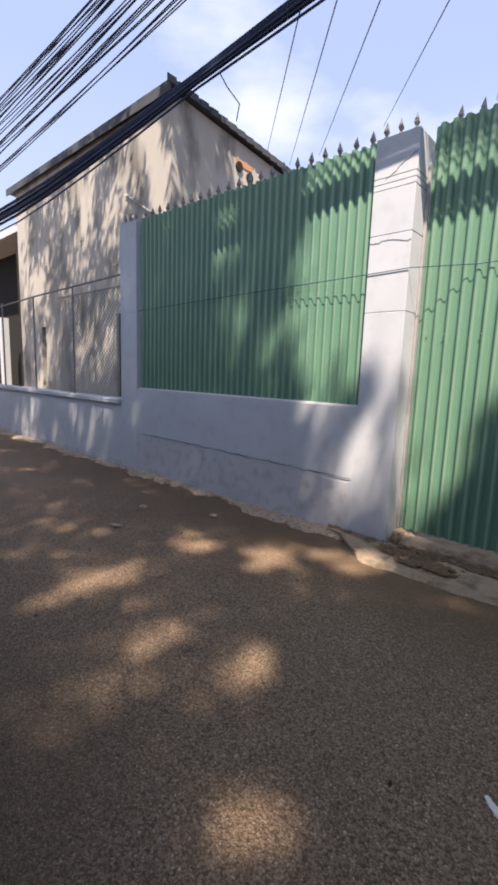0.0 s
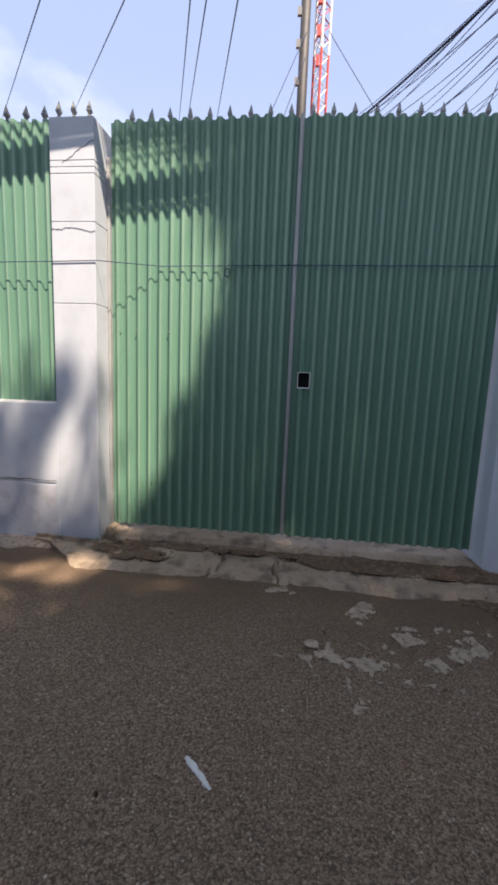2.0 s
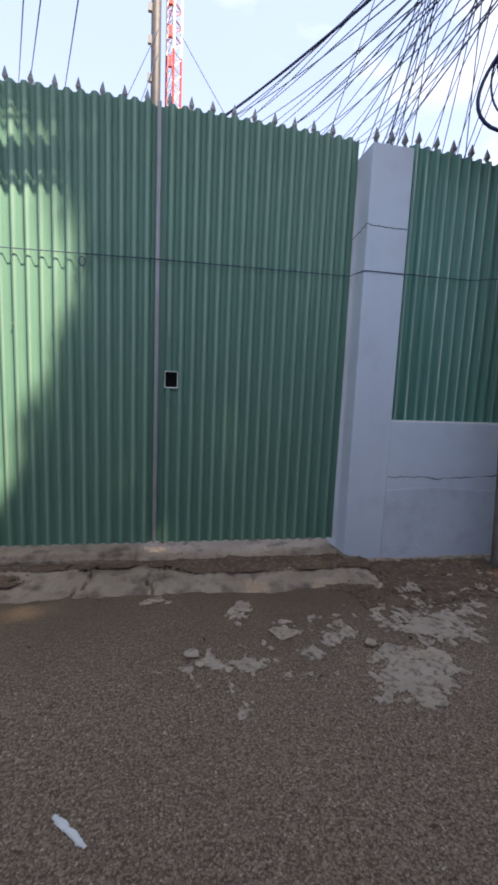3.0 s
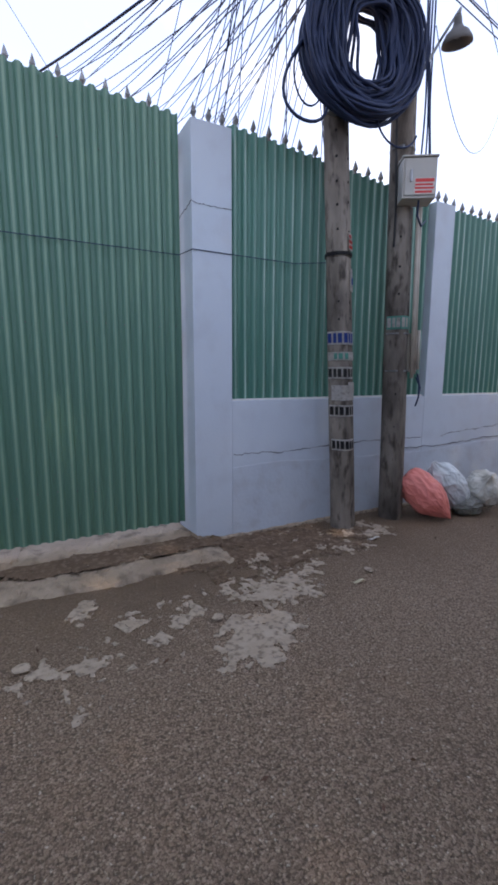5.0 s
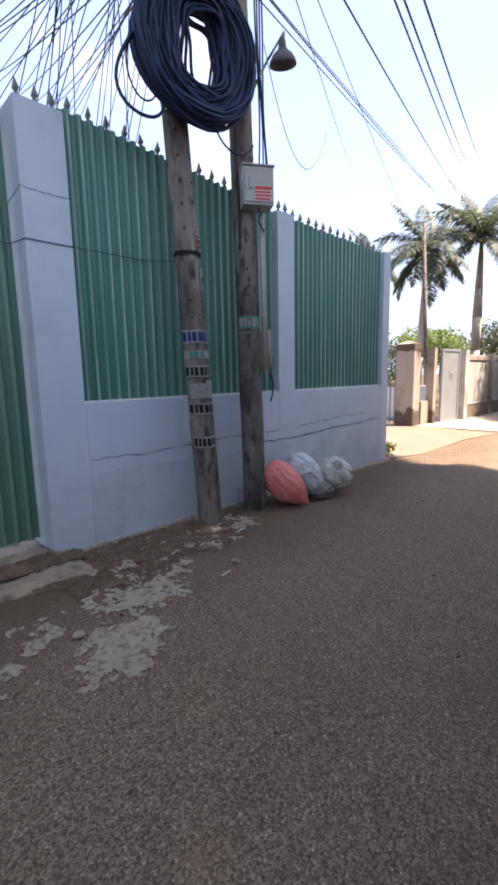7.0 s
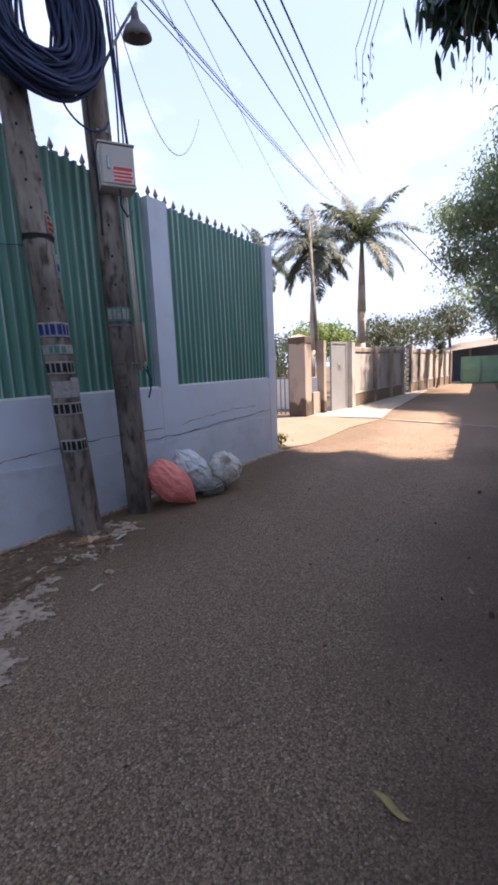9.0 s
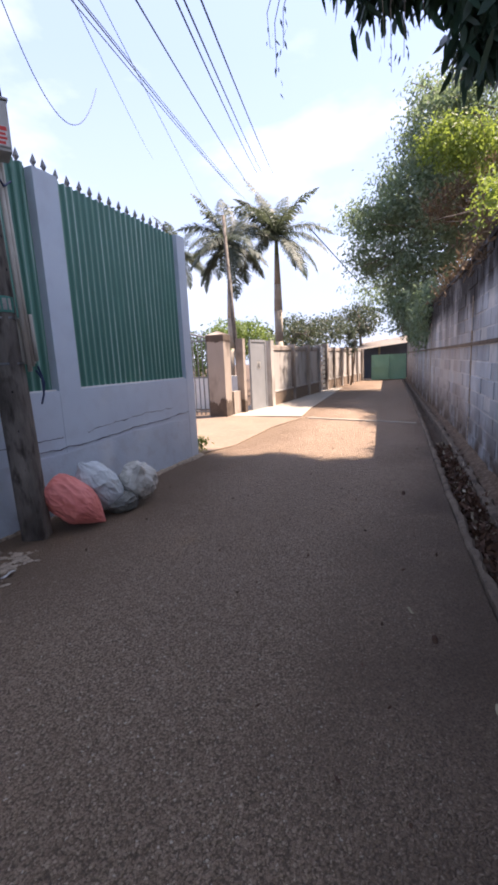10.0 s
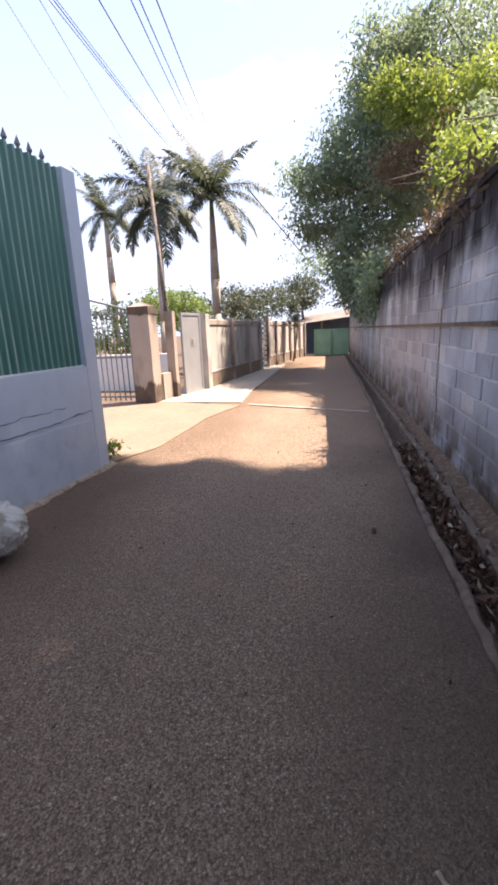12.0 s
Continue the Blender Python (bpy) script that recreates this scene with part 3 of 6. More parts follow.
def kerb_run(name, line, offset, width, z0, z1, x0, x1, step, mat, label, seed):
    """A rough, slightly broken concrete edge along a line."""
    g = np.random.default_rng(seed)
    vs, fs = [], []
    n = int((x1 - x0) / step)
    for i in range(n + 1):
        x = x0 + i * step
        y = line(x) + offset
        w, j = width * (0.95 + 0.35 * noise.noise((x * 2.3, seed, 0)) + 0.1 * g.normal()), 0.014 * noise.noise((x * 1.9, seed, 5)) + g.normal() * 0.003
        top = z1 + 0.010 * noise.noise((x * 3.1, seed, 2)) + g.normal() * 0.003
        vs += [(x, y + j, z0), (x, y + j - 0.008, top - 0.012), (x, y + j - 0.02, top), (x, y + j - w + 0.02, top + 0.004), (x, y + j - w, top - 0.015), (x, y + j - w, z0)]
    for i in range(n):
        for k in range(5):
            a = i * 6 + k
            fs.append((a, a + 6, a + 7, a + 1))
    fs += [(0, 1, 2, 3, 4, 5), tuple(n * 6 + k for k in (5, 4, 3, 2, 1, 0))]
    ob = raw(name, vs, fs, mat)
    return tagged(ob, label, "kerb", kind="structure")


kerb_run("kerb", kerb_line, 0.0, 0.075, -0.12, 0.035, -14, 26, 0.07, KERB, "low rough concrete kerb along the drain", 3)
kerb_run("kerb", lambda x: kerb_line(x) * 0.5 + wall_line(x) * 0.5 - 0.02, 0.0, 0.09, -0.12, 0.03, 3.1, 26, 0.09, KERB, "broken concrete lip of the open drain", 4)
verts, faces = [], []
xs = np.arange(-14, 26.01, 0.15)
for x in xs:
    a, b = kerb_line(x) * 0.5 + wall_line(x) * 0.5 - 0.11, wall_line(x) - 0.05
    for k in range(5):
        y = a + (b - a) * k / 4
        verts.append((x, y, 0.0 + 0.10 * (k / 4) ** 2 + 0.03 * noise.noise((x * 4, y * 6, 0.3))))
for i in range(len(xs) - 1):
    for k in range(4):
        a = i * 5 + k
        faces.append((a, a + 5, a + 6, a + 1))
verge = raw("ground", verts, faces, SOIL, smooth=True)
tagged(verge, "narrow strip of brown soil below the block wall", "soil", kind="structure")

# rough concrete sill before the gate
verts, faces = [], []
xs = np.arange(-3.6, 0.121, 0.02)
prof = ((-0.46, -0.03), (-0.40, 0.010), (-0.34, 0.026), (-0.27, 0.030), (-0.20, 0.032), (-0.13, 0.034), (-0.07, 0.030), (-0.02, 0.026), (0.02, 0.022), (0.05, 0.020), (0.075, 0.048), (0.10, 0.062), (0.16, 0.066), (0.26, 0.066), (0.5, 0.06))
for x in xs:
    for y, z in prof:
        inside = -3.05 < x < 0.0
        yy = y if inside or y < -0.03 else -0.03
        yy = yy if x > -3.04 else max(yy, -0.45 * (0.12 + 0.88 * max(0.0, (x + 3.6) / 0.56) ** 1.5))
        e = 0.05 * noise.noise((x * 2.2, 0.2, 5.0)) + 0.025 * noise.noise((x * 9, 0.2, 2.0)) if y < -0.3 else 0.02 * noise.noise((x * 5, y * 5, 9.0))
        crack = -0.034 if abs(x + 2.05 + 0.1 * math.sin(y * 9)) < 0.014 or abs(x + 1.42 - 0.14 * math.sin(y * 7)) < 0.014 else 0.0
        verts.append((x, yy + e * (1 if y < 0 else 0.4), z + 0.026 * noise.noise((x * 3, y * 4, 7.0)) + 0.020 * noise.noise((x * 11, y * 11, 2.0)) + 0.006 * noise.noise((x * 40, y * 40, 2.0)) + (crack if y > -0.4 else 0)))
m = len(prof)
for i in range(len(xs) - 1):
    for k in range(m - 1):
        a = i * m + k
        faces.append((a, a + m, a + m + 1, a + 1))
sill = raw("pavement", verts, faces, CONCRETE)
tagged(sill, "cracked stained concrete sill under the gate", "sill", kind="structure")
verts, faces = [], []
xs = np.arange(-3.03, -0.01, 0.02)
for x in xs:
    top = 0.122 + 0.012 * noise.noise((x * 4, 1.0, 0)) + 0.010 * noise.noise((x * 17, 1.0, 0))
    top -= 0.075 * min(1.0, max(0.0, (x + 1.6) * 4)) * (0.7 + noise.noise((x * 5, 4.0, 0)))
    f = 0.055 + 0.022 * noise.noise((x * 3, 2.0, 0)) + 0.014 * noise.noise((x * 14, 2.0, 0))
    if noise.noise((x * 2.3, 7.0, 0)) > 0.28:
        top, f = top - 0.035, f + 0.05
    verts += [(x, f, 0.0), (x, f - 0.004, top * 0.55), (x, f + 0.012, top - 0.014), (x, f + 0.03, top), (x, 0.30, top), (x, 0.30, 0.0)]
for i in range(len(xs) - 1):
    for k in range(5):
        a = i * 6 + k
        faces.append((a, a + 6, a + 7, a + 1))
lip = raw("trim", verts, faces, CONCRETE)
tagged(lip, "broken pale concrete lip below the gate leaves", "lip", kind="structure")


def rubble(name, x0, x1, depth, seed, label):
    """A ragged strip of old concrete along the foot of a wall."""
    vs, fs = [], []
    xs = np.arange(x0, x1, 0.035)
    for x in xs:
        d = depth * (0.65 + 0.9 * noise.noise((x * 1.7, seed, 0)) + 0.5 * noise.noise((x * 7, seed, 3)))
        d = max(0.03, d)
        for k in range(6):
            u = k / 5
            vs.append((x, 0.01 - d * u, 0.024 * (1 - u) ** 0.7 + 0.008 + 0.010 * noise.noise((x * 14, u * 5, seed)) - (0.035 if k == 5 else 0)))
    for i in range(len(xs) - 1):
        for k in range(5):
            a = i * 6 + k
            fs.append((a, a + 1, a + 7, a + 6))
    ob = raw(name, vs, fs, MORTAR)
    return tagged(ob, label, "footing", kind="structure")


rubble("trim", -13.5, -3.0, 0.27, 2.2, "ragged pale concrete footing at the foot of the wall")
rubble("trim", 0.0, 5.2, 0.09, 6.6, "thin ragged mortar edge at the foot of the wall")


def spill(name, centre, half, cell, level, seed, label, mat=MORTAR, lift=0.0, cat="mortar spill", turn=0.0, rough=1.0):
    """A flat, ragged patch of spilled mortar on the road, its length turned by some degrees."""
    co, si = math.cos(radians(turn)), math.sin(radians(turn))
    nx, ny = int(2 * half[0] / cell), int(2 * half[1] / cell)
    val = np.zeros((nx + 1, ny + 1))
    for i in range(nx + 1):
        for j in range(ny + 1):
            u, v = i / nx * 2 - 1, j / ny * 2 - 1
            x, y = centre[0] + u * half[0] * co - v * half[1] * si, centre[1] + u * half[0] * si + v * half[1] * co
            val[i, j] = 0.62 * (1 - u * u - v * v) + 0.55 * noise.noise((x * 3.2, y * 3.2, seed)) + rough * (0.75 * noise.noise((x * 9.5, y * 9.5, seed)) + 0.62 * noise.noise((x * 26, y * 26, seed)) + 0.35 * noise.noise((x * 60, y * 60, seed))) - level
    keep = (val[:-1, :-1] + val[1:, 1:] + val[1:, :-1] + val[:-1, 1:]) > 0
    ids, vs, fs = {}, [], []

    def vert(i, j):
        if (i, j) not in ids:
            ids[i, j] = len(vs)
            u, v = i / nx * 2 - 1, j / ny * 2 - 1
            x, y = centre[0] + u * half[0] * co - v * half[1] * si, centre[1] + u * half[0] * si + v * half[1] * co
            base = 0.012 * noise.noise((x * 0.6, y * 0.8, 3.1)) + 0.004 * noise.noise((x * 3, y * 3, 1.0))
            vs.append((x, y, base + lift + 0.0035 + min(0.006, max(-0.003, val[i, j] * 0.02))))
        return ids[i, j]

    for i, j in zip(*np.nonzero(keep)):
        fs.append((vert(i, j), vert(i + 1, j), vert(i + 1, j + 1), vert(i, j + 1)))
    ob = raw(name, vs, fs, mat, smooth=True)
    return tagged(ob, label, cat, kind="stuff")


spill("mortar_spill", (-0.16, -1.36), (0.38, 0.22), 0.009, 0.22, 1.7, "pale dried mortar spilled on the asphalt by the gate pillar", turn=38, rough=0.7)
spill("mortar_spill", (0.20, -0.98), (0.40, 0.22), 0.009, 0.20, 3.9, "pale dried mortar spread towards the wall", turn=-30, rough=0.75)
spill("mortar_spill", (0.80, -0.44), (0.95, 0.46), 0.011, 0.56, 4.4, "scattered pale mortar crumbs at the foot of the poles")
for k, (x, y, a, b) in enumerate(((-1.53, -0.51, 0.07, 0.03), (-1.42, -0.53, 0.03, 0.02), (-0.98, -0.69, 0.13, 0.06), (-0.74, -0.90, 0.09, 0.08), (-1.22, -1.16, 0.06, 0.05), (-0.50, -1.04, 0.07, 0.05), (-0.66, -1.16, 0.05, 0.06), (-0.42, -0.88, 0.06, 0.03))):
    spill("mortar_spill", (x, y), (a * 1.15, b * 1.15), 0.005, 0.10, 8.1 + k, "small pale fleck of mortar on the asphalt", turn=25 + 17 * (k % 3), rough=1.5)
spill("mortar_spill", (-0.95, -1.25), (0.75, 0.35), 0.010, 0.86, 8.1, "thin pale mortar flecks on the asphalt before the gate")
spill("soil_patch", (-0.62, -0.02), (0.80, 0.19), 0.012, -0.28, 3.3, "dark damp soil caught on the sill under the gate", SOIL, 0.040, "soil")
spill("soil_patch", (-2.72, -0.12), (0.34, 0.20), 0.012, 0.20, 5.3, "dark soil and crumbs in the corner of the sill", SOIL, 0.040, "soil")
spill("soil_patch", (-1.6, 0.02), (1.45, 0.075), 0.012, 0.15, 6.1, "dark soil in the joint below the gate", SOIL, 0.036, "soil")
spill("soil_patch", (0.55, -0.36), (0.85, 0.40), 0.014, 0.12, 9.3, "brown soil washed along the foot of the wall", SOIL, 0.002, "soil")

spill("mortar_spill", (-0.38, -1.08), (0.26, 0.42), 0.010, 0.62, 2.9, "small pale mortar flecks beside the larger spill")
spill("mortar_spill", (0.32, -0.72), (0.34, 0.40), 0.010, 0.66, 7.7, "broken pale mortar flecks towards the wall")

# ---- fence wall ----
TOP_X, TOP_Z = (-7.15, -3.4, -3.05, 0.0, 0.33, 2.87, 5.12), (3.38, 3.30, 3.30, 3.22, 3.28, 3.10, 3.08)


def top_of(x):
    return float(np.interp(x, TOP_X, TOP_Z))


def low_wall(name, x0, x1, height, label, band_z, seed, paint=PAINT, coat=BAND):
    bm = bmesh.new()
    box(bm, x0, x1, 0.0, 0.20, -0.15, height)
    bevel(bm, 0.002, 1)
    w = part(name, bm, paint)
    tagged(w, label, "wall", kind="structure")
    vs, fs = [], []
    xs = np.arange(x0 + 0.004, x1 - 0.003, 0.03)
    for x in xs:
        z = band_z(x) + 0.022 * noise.noise((x * 2.1, seed, 0)) + 0.010 * noise.noise((x * 11, seed, 4))
        out = 0.0025 + 0.002 * (0.5 + noise.noise((x * 3, seed, 9)))
        vs += [(x, -out * 0.8, -0.1), (x, -out, z * 0.5), (x, -out * 1.15, z - 0.012), (x, -out * 0.8, z), (x, 0.004, z + 0.002)]
    for i in range(len(xs) - 1):
        for k in range(4):
            a = i * 5 + k
            fs.append((a, a + 5, a + 6, a + 1))
    raw("plaster_band", vs, fs, coat, w, "lower plaster coat with a cracked edge")
    return w


low_wall("wall_fence_1", -6.76, -3.40, 1.17, "blue-grey painted low wall with a cracked lower band", lambda x: 0.52 - 0.015 * (x + 5), 1.0)
low_wall("wall_fence_2", 0.33, 4.92, 1.17, "light blue painted low wall with a wavy crack", lambda x: 0.60 + 0.02 * math.sin(x * 2), 2.0, BRIGHTENED_PAINT, BRIGHTENED_BAND)
low_wall("wall_fence_3", -13.5, -7.15, 0.93, "blue-grey low wall below the chain-link mesh", lambda x: 0.10, 3.0)
bm = bmesh.new()
box(bm, -13.5, -7.16, -0.05, 0.25, 0.934, 1.00)
bevel(bm, 0.012)
tagged(part("trim", bm, PAINT), "projecting painted coping on the low wall", "coping", kind="structure")


def pillar(name, x0, x1, cuts, depth, label, front=0.0, paint=PAINT):
    """A square painted pillar whose render is split by open joints."""
    p = thing(name, label, "pillar", kind="structure")
    bm = bmesh.new()
    box(bm, x0 + 0.006, x1 - 0.006, 0.006, depth - 0.006, -0.15, cuts[-1] - 0.01)
    part("core", bm, BAND, p)
    for a, b in zip(cuts, cuts[1:]):
        bm = bmesh.new()
        box(bm, x0, x1, front, depth, a + 0.002, b - 0.002)
        bevel(bm, 0.003, 1)
        part("render_block", bm, paint, p)
    return p


pillar("pillar_1", -3.40, -3.05, (-0.15, 1.96, 2.56, 2.90, 2.945, 2.99, 3.29), 0.42, "blue-grey gate pillar with open cracks and mouldings")
pillar("pillar_2", 0.0, 0.33, (-0.15, 3.22), 0.42, "light blue gate pillar cracked near its top", paint=BRIGHTENED_PAINT)
pillar("pillar_3", 2.60, 2.88, (-0.15, 3.11), 0.24, "slim light blue fence pillar between green sheets", -0.003, BRIGHTENED_PAINT)
pillar("pillar_4", 4.92, 5.12, (-0.15, 3.09), 0.24, "light blue pillar at the fence corner", -0.002, BRIGHTENED_PAINT)
pillar("pillar_5", -7.15, -6.76, (-0.15, 2.2, 3.36), 0.30, "blue-grey pillar at the end of the fence")


def crack(parent, pts, y, width, seed, along="x"):
    """A ragged dark crack in painted render, through a few corners."""
    us = np.linspace(0, 1, 120)
    x = np.interp(us, np.linspace(0, 1, len(pts)), [p[0] for p in pts])
    z = np.interp(us, np.linspace(0, 1, len(pts)), [p[1] for p in pts])
    vs, fs = [], []
    for i in range(120):
        zz = z[i] + 0.022 * noise.noise((x[i] * 7, seed, 0)) + 0.010 * noise.noise((x[i] * 30, seed, 5))
        w = width * max(0.15, 0.6 + 0.9 * noise.noise((us[i] * 14, seed, 2)))
        for o, d in ((-w, 0.0), (w, 0.0), (w, 0.004), (-w, 0.004)):
            vs.append((x[i], y + d, zz + o) if along == "x" else (y + d, x[i], zz + o))
    for i in range(119):
        for k in range(4):
            a, b = i * 4 + k, i * 4 + (k + 1) % 4
            fs.append((a, b, b + 4, a + 4))
    return raw("crack", vs, fs, CRACK, parent, "dark ragged crack")


walls = {o.name: o for o in scene.objects if o.name.startswith(("wall_fence", "pillar_"))}
crack(walls["pillar_2"], ((0.0, 2.655), (0.05, 2.63), (0.1, 2.635), (0.2, 2.65), (0.33, 2.64)), -0.003, 0.0035, 1.0)
crack(walls["pillar_2"], ((0.42, 2.58), (0.2, 2.62), (0.0, 2.66)), -0.003, 0.004, 2.0, "y")
crack(walls["wall_fence_2"], ((0.34, 0.72), (0.9, 0.71), (1.6, 0.74), (2.58, 0.73)), -0.002, 0.0055, 3.0)
crack(walls["wall_fence_2"], ((2.2, 0.64), (2.9, 0.62), (3.6, 0.66), (4.3, 0.67), (4.9, 0.70)), -0.013, 0.0055, 4.0)
crack(walls["wall_fence_2"], ((2.9, 0.74), (3.4, 0.77), (3.9, 0.80), (4.5, 0.79)), -0.002, 0.0045, 8.0)
crack(walls["wall_fence_1"], ((-6.6, 0.56), (-5.6, 0.555), (-4.6, 0.54), (-3.42, 0.53)), -0.013, 0.005, 5.0)
crack(walls["pillar_1"], ((-3.40, 2.51), (-3.3, 2.515), (-3.2, 2.50), (-3.05, 2.505)), -0.003, 0.003, 6.0)
crack(walls["pillar_1"], ((-3.30, 2.97), (-3.2, 3.05), (-3.05, 3.12)), -0.003, 0.003, 7.0)
bm = bmesh.new()
box(bm, 4.92, 5.118, 0.245, 9.0, -0.15, 1.6)
tagged(part("wall_return", bm, BRIGHTENED_PAINT), "light blue fence wall turning the corner", "wall", kind="structure")


def finial_mesh(mat):
    """A small cast spearhead on its stem."""
    bm = bmesh.new()
    lathe(bm, ((0.008, -0.12), (0.008, 0.0), (0.018, 0.006), (0.020, 0.014), (0.010, 0.022), (0.016, 0.034), (0.027, 0.052), (0.014, 0.088), (0.0015, 0.122)), 4)
    return mesh_of("finial", bm, mat)


FINIAL, FINIAL_PALE = finial_mesh(IRON), finial_mesh(STEEL)


def finial(x, y, z, parent, g, me=FINIAL):
    ob = part("finial", me, IRON, parent, at=pose(x, y, z, g.normal() * 2.5, g.normal() * 2.5, 45 + g.normal() * 8))
    return ob


def corrugated(name, x0, x1, y, zb, zt, mat, parent, label="", period=0.09, depth=0.027, hole=None, seed=0):
    """A corrugated steel sheet, 2 mm thick, with an uneven top edge and an opening if asked."""
    cols = []
    x = x0
    while x < x1 - 1e-6:
        for u, d in ((0.0, 0.0), (0.16, 0.0), (0.27, 0.12), (0.43, 0.88), (0.54, 1.0), (0.70, 1.0), (0.81, 0.88), (0.97, 0.12)):
            cols.append((min(x + u * period, x1), -d * depth))
        x += period
    cols.append((x1, 0.0))
    cols = [c for i, c in enumerate(cols) if i == 0 or c[0] > cols[i - 1][0] + 1e-5]
    vs, fs, ridge = [], [], []
    levels = 13
    for cx, cd in cols:
        wob = 0.006 * noise.noise((cx * 3, seed, 0))
        t = zt(cx) - 0.35 * cd + wob
        for k in range(levels):
            z = zb + (t - zb) * k / (levels - 1)
            yy = y + cd + 0.007 * noise.noise((cx * 1.3, z * 0.9, seed)) + 0.0025 * noise.noise((cx * 7, z * 2.5, seed))
            vs.append((cx, yy, z))
    for i in range(len(cols) - 1):
        for k in range(levels - 1):
            a = i * levels + k
            if hole and cols[i + 1][0] > hole[0] and cols[i][0] < hole[1]:
                if vs[a + 1][2] > hole[2] and vs[a][2] < hole[3]:
                    continue
            fs.append((a, a + levels, a + levels + 1, a + 1))
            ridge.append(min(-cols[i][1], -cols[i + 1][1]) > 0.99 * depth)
    if hole:
        # close the gap round the opening with short pieces
        sel = [c for c in cols if hole[0] - 0.1 < c[0] < hole[1] + 0.1]
        for (xa, da), (xb, db) in zip(sel, sel[1:]):
            if xb <= hole[0] or xa >= hole[1]:
                continue
            col = cols.index((xa, da)) * levels
            zs = [vs[col + k][2] for k in range(levels)]
            low = max(z for z in zs if z <= hole[2])
            high = min(z for z in zs if z >= hole[3])
            for za, zc in ((low, hole[2]), (hole[3], high)):
                n = len(vs)
                vs += [(xa, y + da, za), (xb, y + db, za), (xb, y + db, zc), (xa, y + da, zc)]
                fs.append((n, n + 1, n + 2, n + 3))
    n = len(vs)
    vs += [(a, b + 0.002, c) for a, b, c in vs]
    fs += [tuple(i + n for i in reversed(f)) for f in fs]
    ob = raw(name, vs, fs, mat, parent, label)
    # ridge faces take a paler green than the rest of the sheet
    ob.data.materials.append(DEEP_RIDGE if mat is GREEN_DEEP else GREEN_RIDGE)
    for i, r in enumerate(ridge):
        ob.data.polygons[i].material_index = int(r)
    return ob


def screws(x0, x1, y, zs, step, parent, seed):
    """Rows of small dark sheet screws."""
    g = np.random.default_rng(seed)
    bm = bmesh.new()
    for z in zs:
        x = x0 + 0.06
        while x < x1:
            if g.random() < 0.75:
                bmesh.ops.create_icosphere(bm, subdivisions=1, radius=0.006, matrix=Matrix.Translation((x, y, z + g.normal() * 0.012)))
            x += step
    return tagged(part("screws", bm, IRON, parent, "dark sheet screws"), kind="stuff")


def fence_panel(name, x0, x1, zb, label, seed, mat=GREEN):
    """One fence bay: corrugated sheet, bottom flashing, rail behind it and spearheads along the top."""
    g = np.random.default_rng(seed)
    f = thing(name, label, "fence", "green fence bays")
    corrugated("sheet", x0 + 0.003, x1 - 0.003, 0.085, zb + 0.004, top_of, mat, f, seed=seed)
    bm = bmesh.new()
    box(bm, x0 + 0.003, x1 - 0.003, 0.030, 0.060, zb + 0.002, zb + 0.016)
    part("flashing", bm, WHITE, f, "thin pale bottom flashing")
    for z in (zb + 0.25, top_of((x0 + x1) / 2) - 0.22):
        bm = bmesh.new()
        box(bm, x0 + 0.003, x1 - 0.003, 0.095, 0.125, z, z + 0.03)
        part("rail", bm, IRON, f)
    x = x0 + 0.08
    while x < x1 - 0.04:
        finial(x, 0.098, top_of(x) + 0.0, f, g)
        x += 0.152
    return f


fence_panel("corrugated_fence", -6.76, -3.40, 1.17, "dark green corrugated fence panel topped with iron spearheads", 11)
fence_panel("corrugated_fence", 0.33, 2.60, 1.17, "green corrugated fence panel behind two concrete poles", 12, GREEN_DEEP)
fence_panel("corrugated_fence", 2.88, 4.92, 1.17, "green corrugated fence panel beside the fence corner", 13, GREEN_DEEP)
for xs, label in (((-3.35, -3.23, -3.11), "three iron spearheads on top of a gate pillar"), ((0.05, 0.165, 0.28), "three iron spearheads on a cracked gate pillar"),
                  ((2.68, 2.80), "two iron spearheads on a slim pillar"), ((-7.08, -6.96, -6.84), "iron spearheads on the end pillar")):
    g = np.random.default_rng(int(xs[0] * 100) % 1000)
    z = {-3.35: 3.29, 0.05: 3.22, 2.68: 3.11, -7.08: 3.36}[xs[0]]
    row = thing("pillar_spikes", label, "spikes", "spikes on the pillars")
    for x in xs:
        finial(x, 0.06, z + 0.012, row, g)

# ---- gate ----
gate = thing("gate", "tall closed double gate of green corrugated steel", "gate")
GZ = lambda x: float(np.interp(x, (-3.02, -1.53, -0.02), (3.36, 3.37, 3.33)))
leaf_l = corrugated("gate_leaf", -3.02, -1.565, 0.235, 0.13, GZ, GREEN, gate, "green gate leaf half in dappled sun", seed=31)
leaf_r = corrugated("gate_leaf", -1.50, -0.022, 0.235, 0.13, GZ, GREEN, gate, "dark green gate leaf with a square peephole", hole=(-1.466, -1.376, 1.378, 1.496), seed=32)
bm = bmesh.new()
box(bm, -1.549, -1.521, 0.200, 0.232, 0.135, 3.375)
bevel(bm, 0.004)
box(bm, -1.533, -1.527, 0.190, 0.199, 0.135, 3.372)
part("meeting_stile", bm, STRIP, gate, "grey steel strip where the leaves meet")
bm = bmesh.new()
box(bm, -1.58, -1.486, 0.240, 0.250, 0.135, 3.36)
part("backing_strip", bm, GREEN, gate, "green strip closing the gap behind the leaves")
bm = bmesh.new()
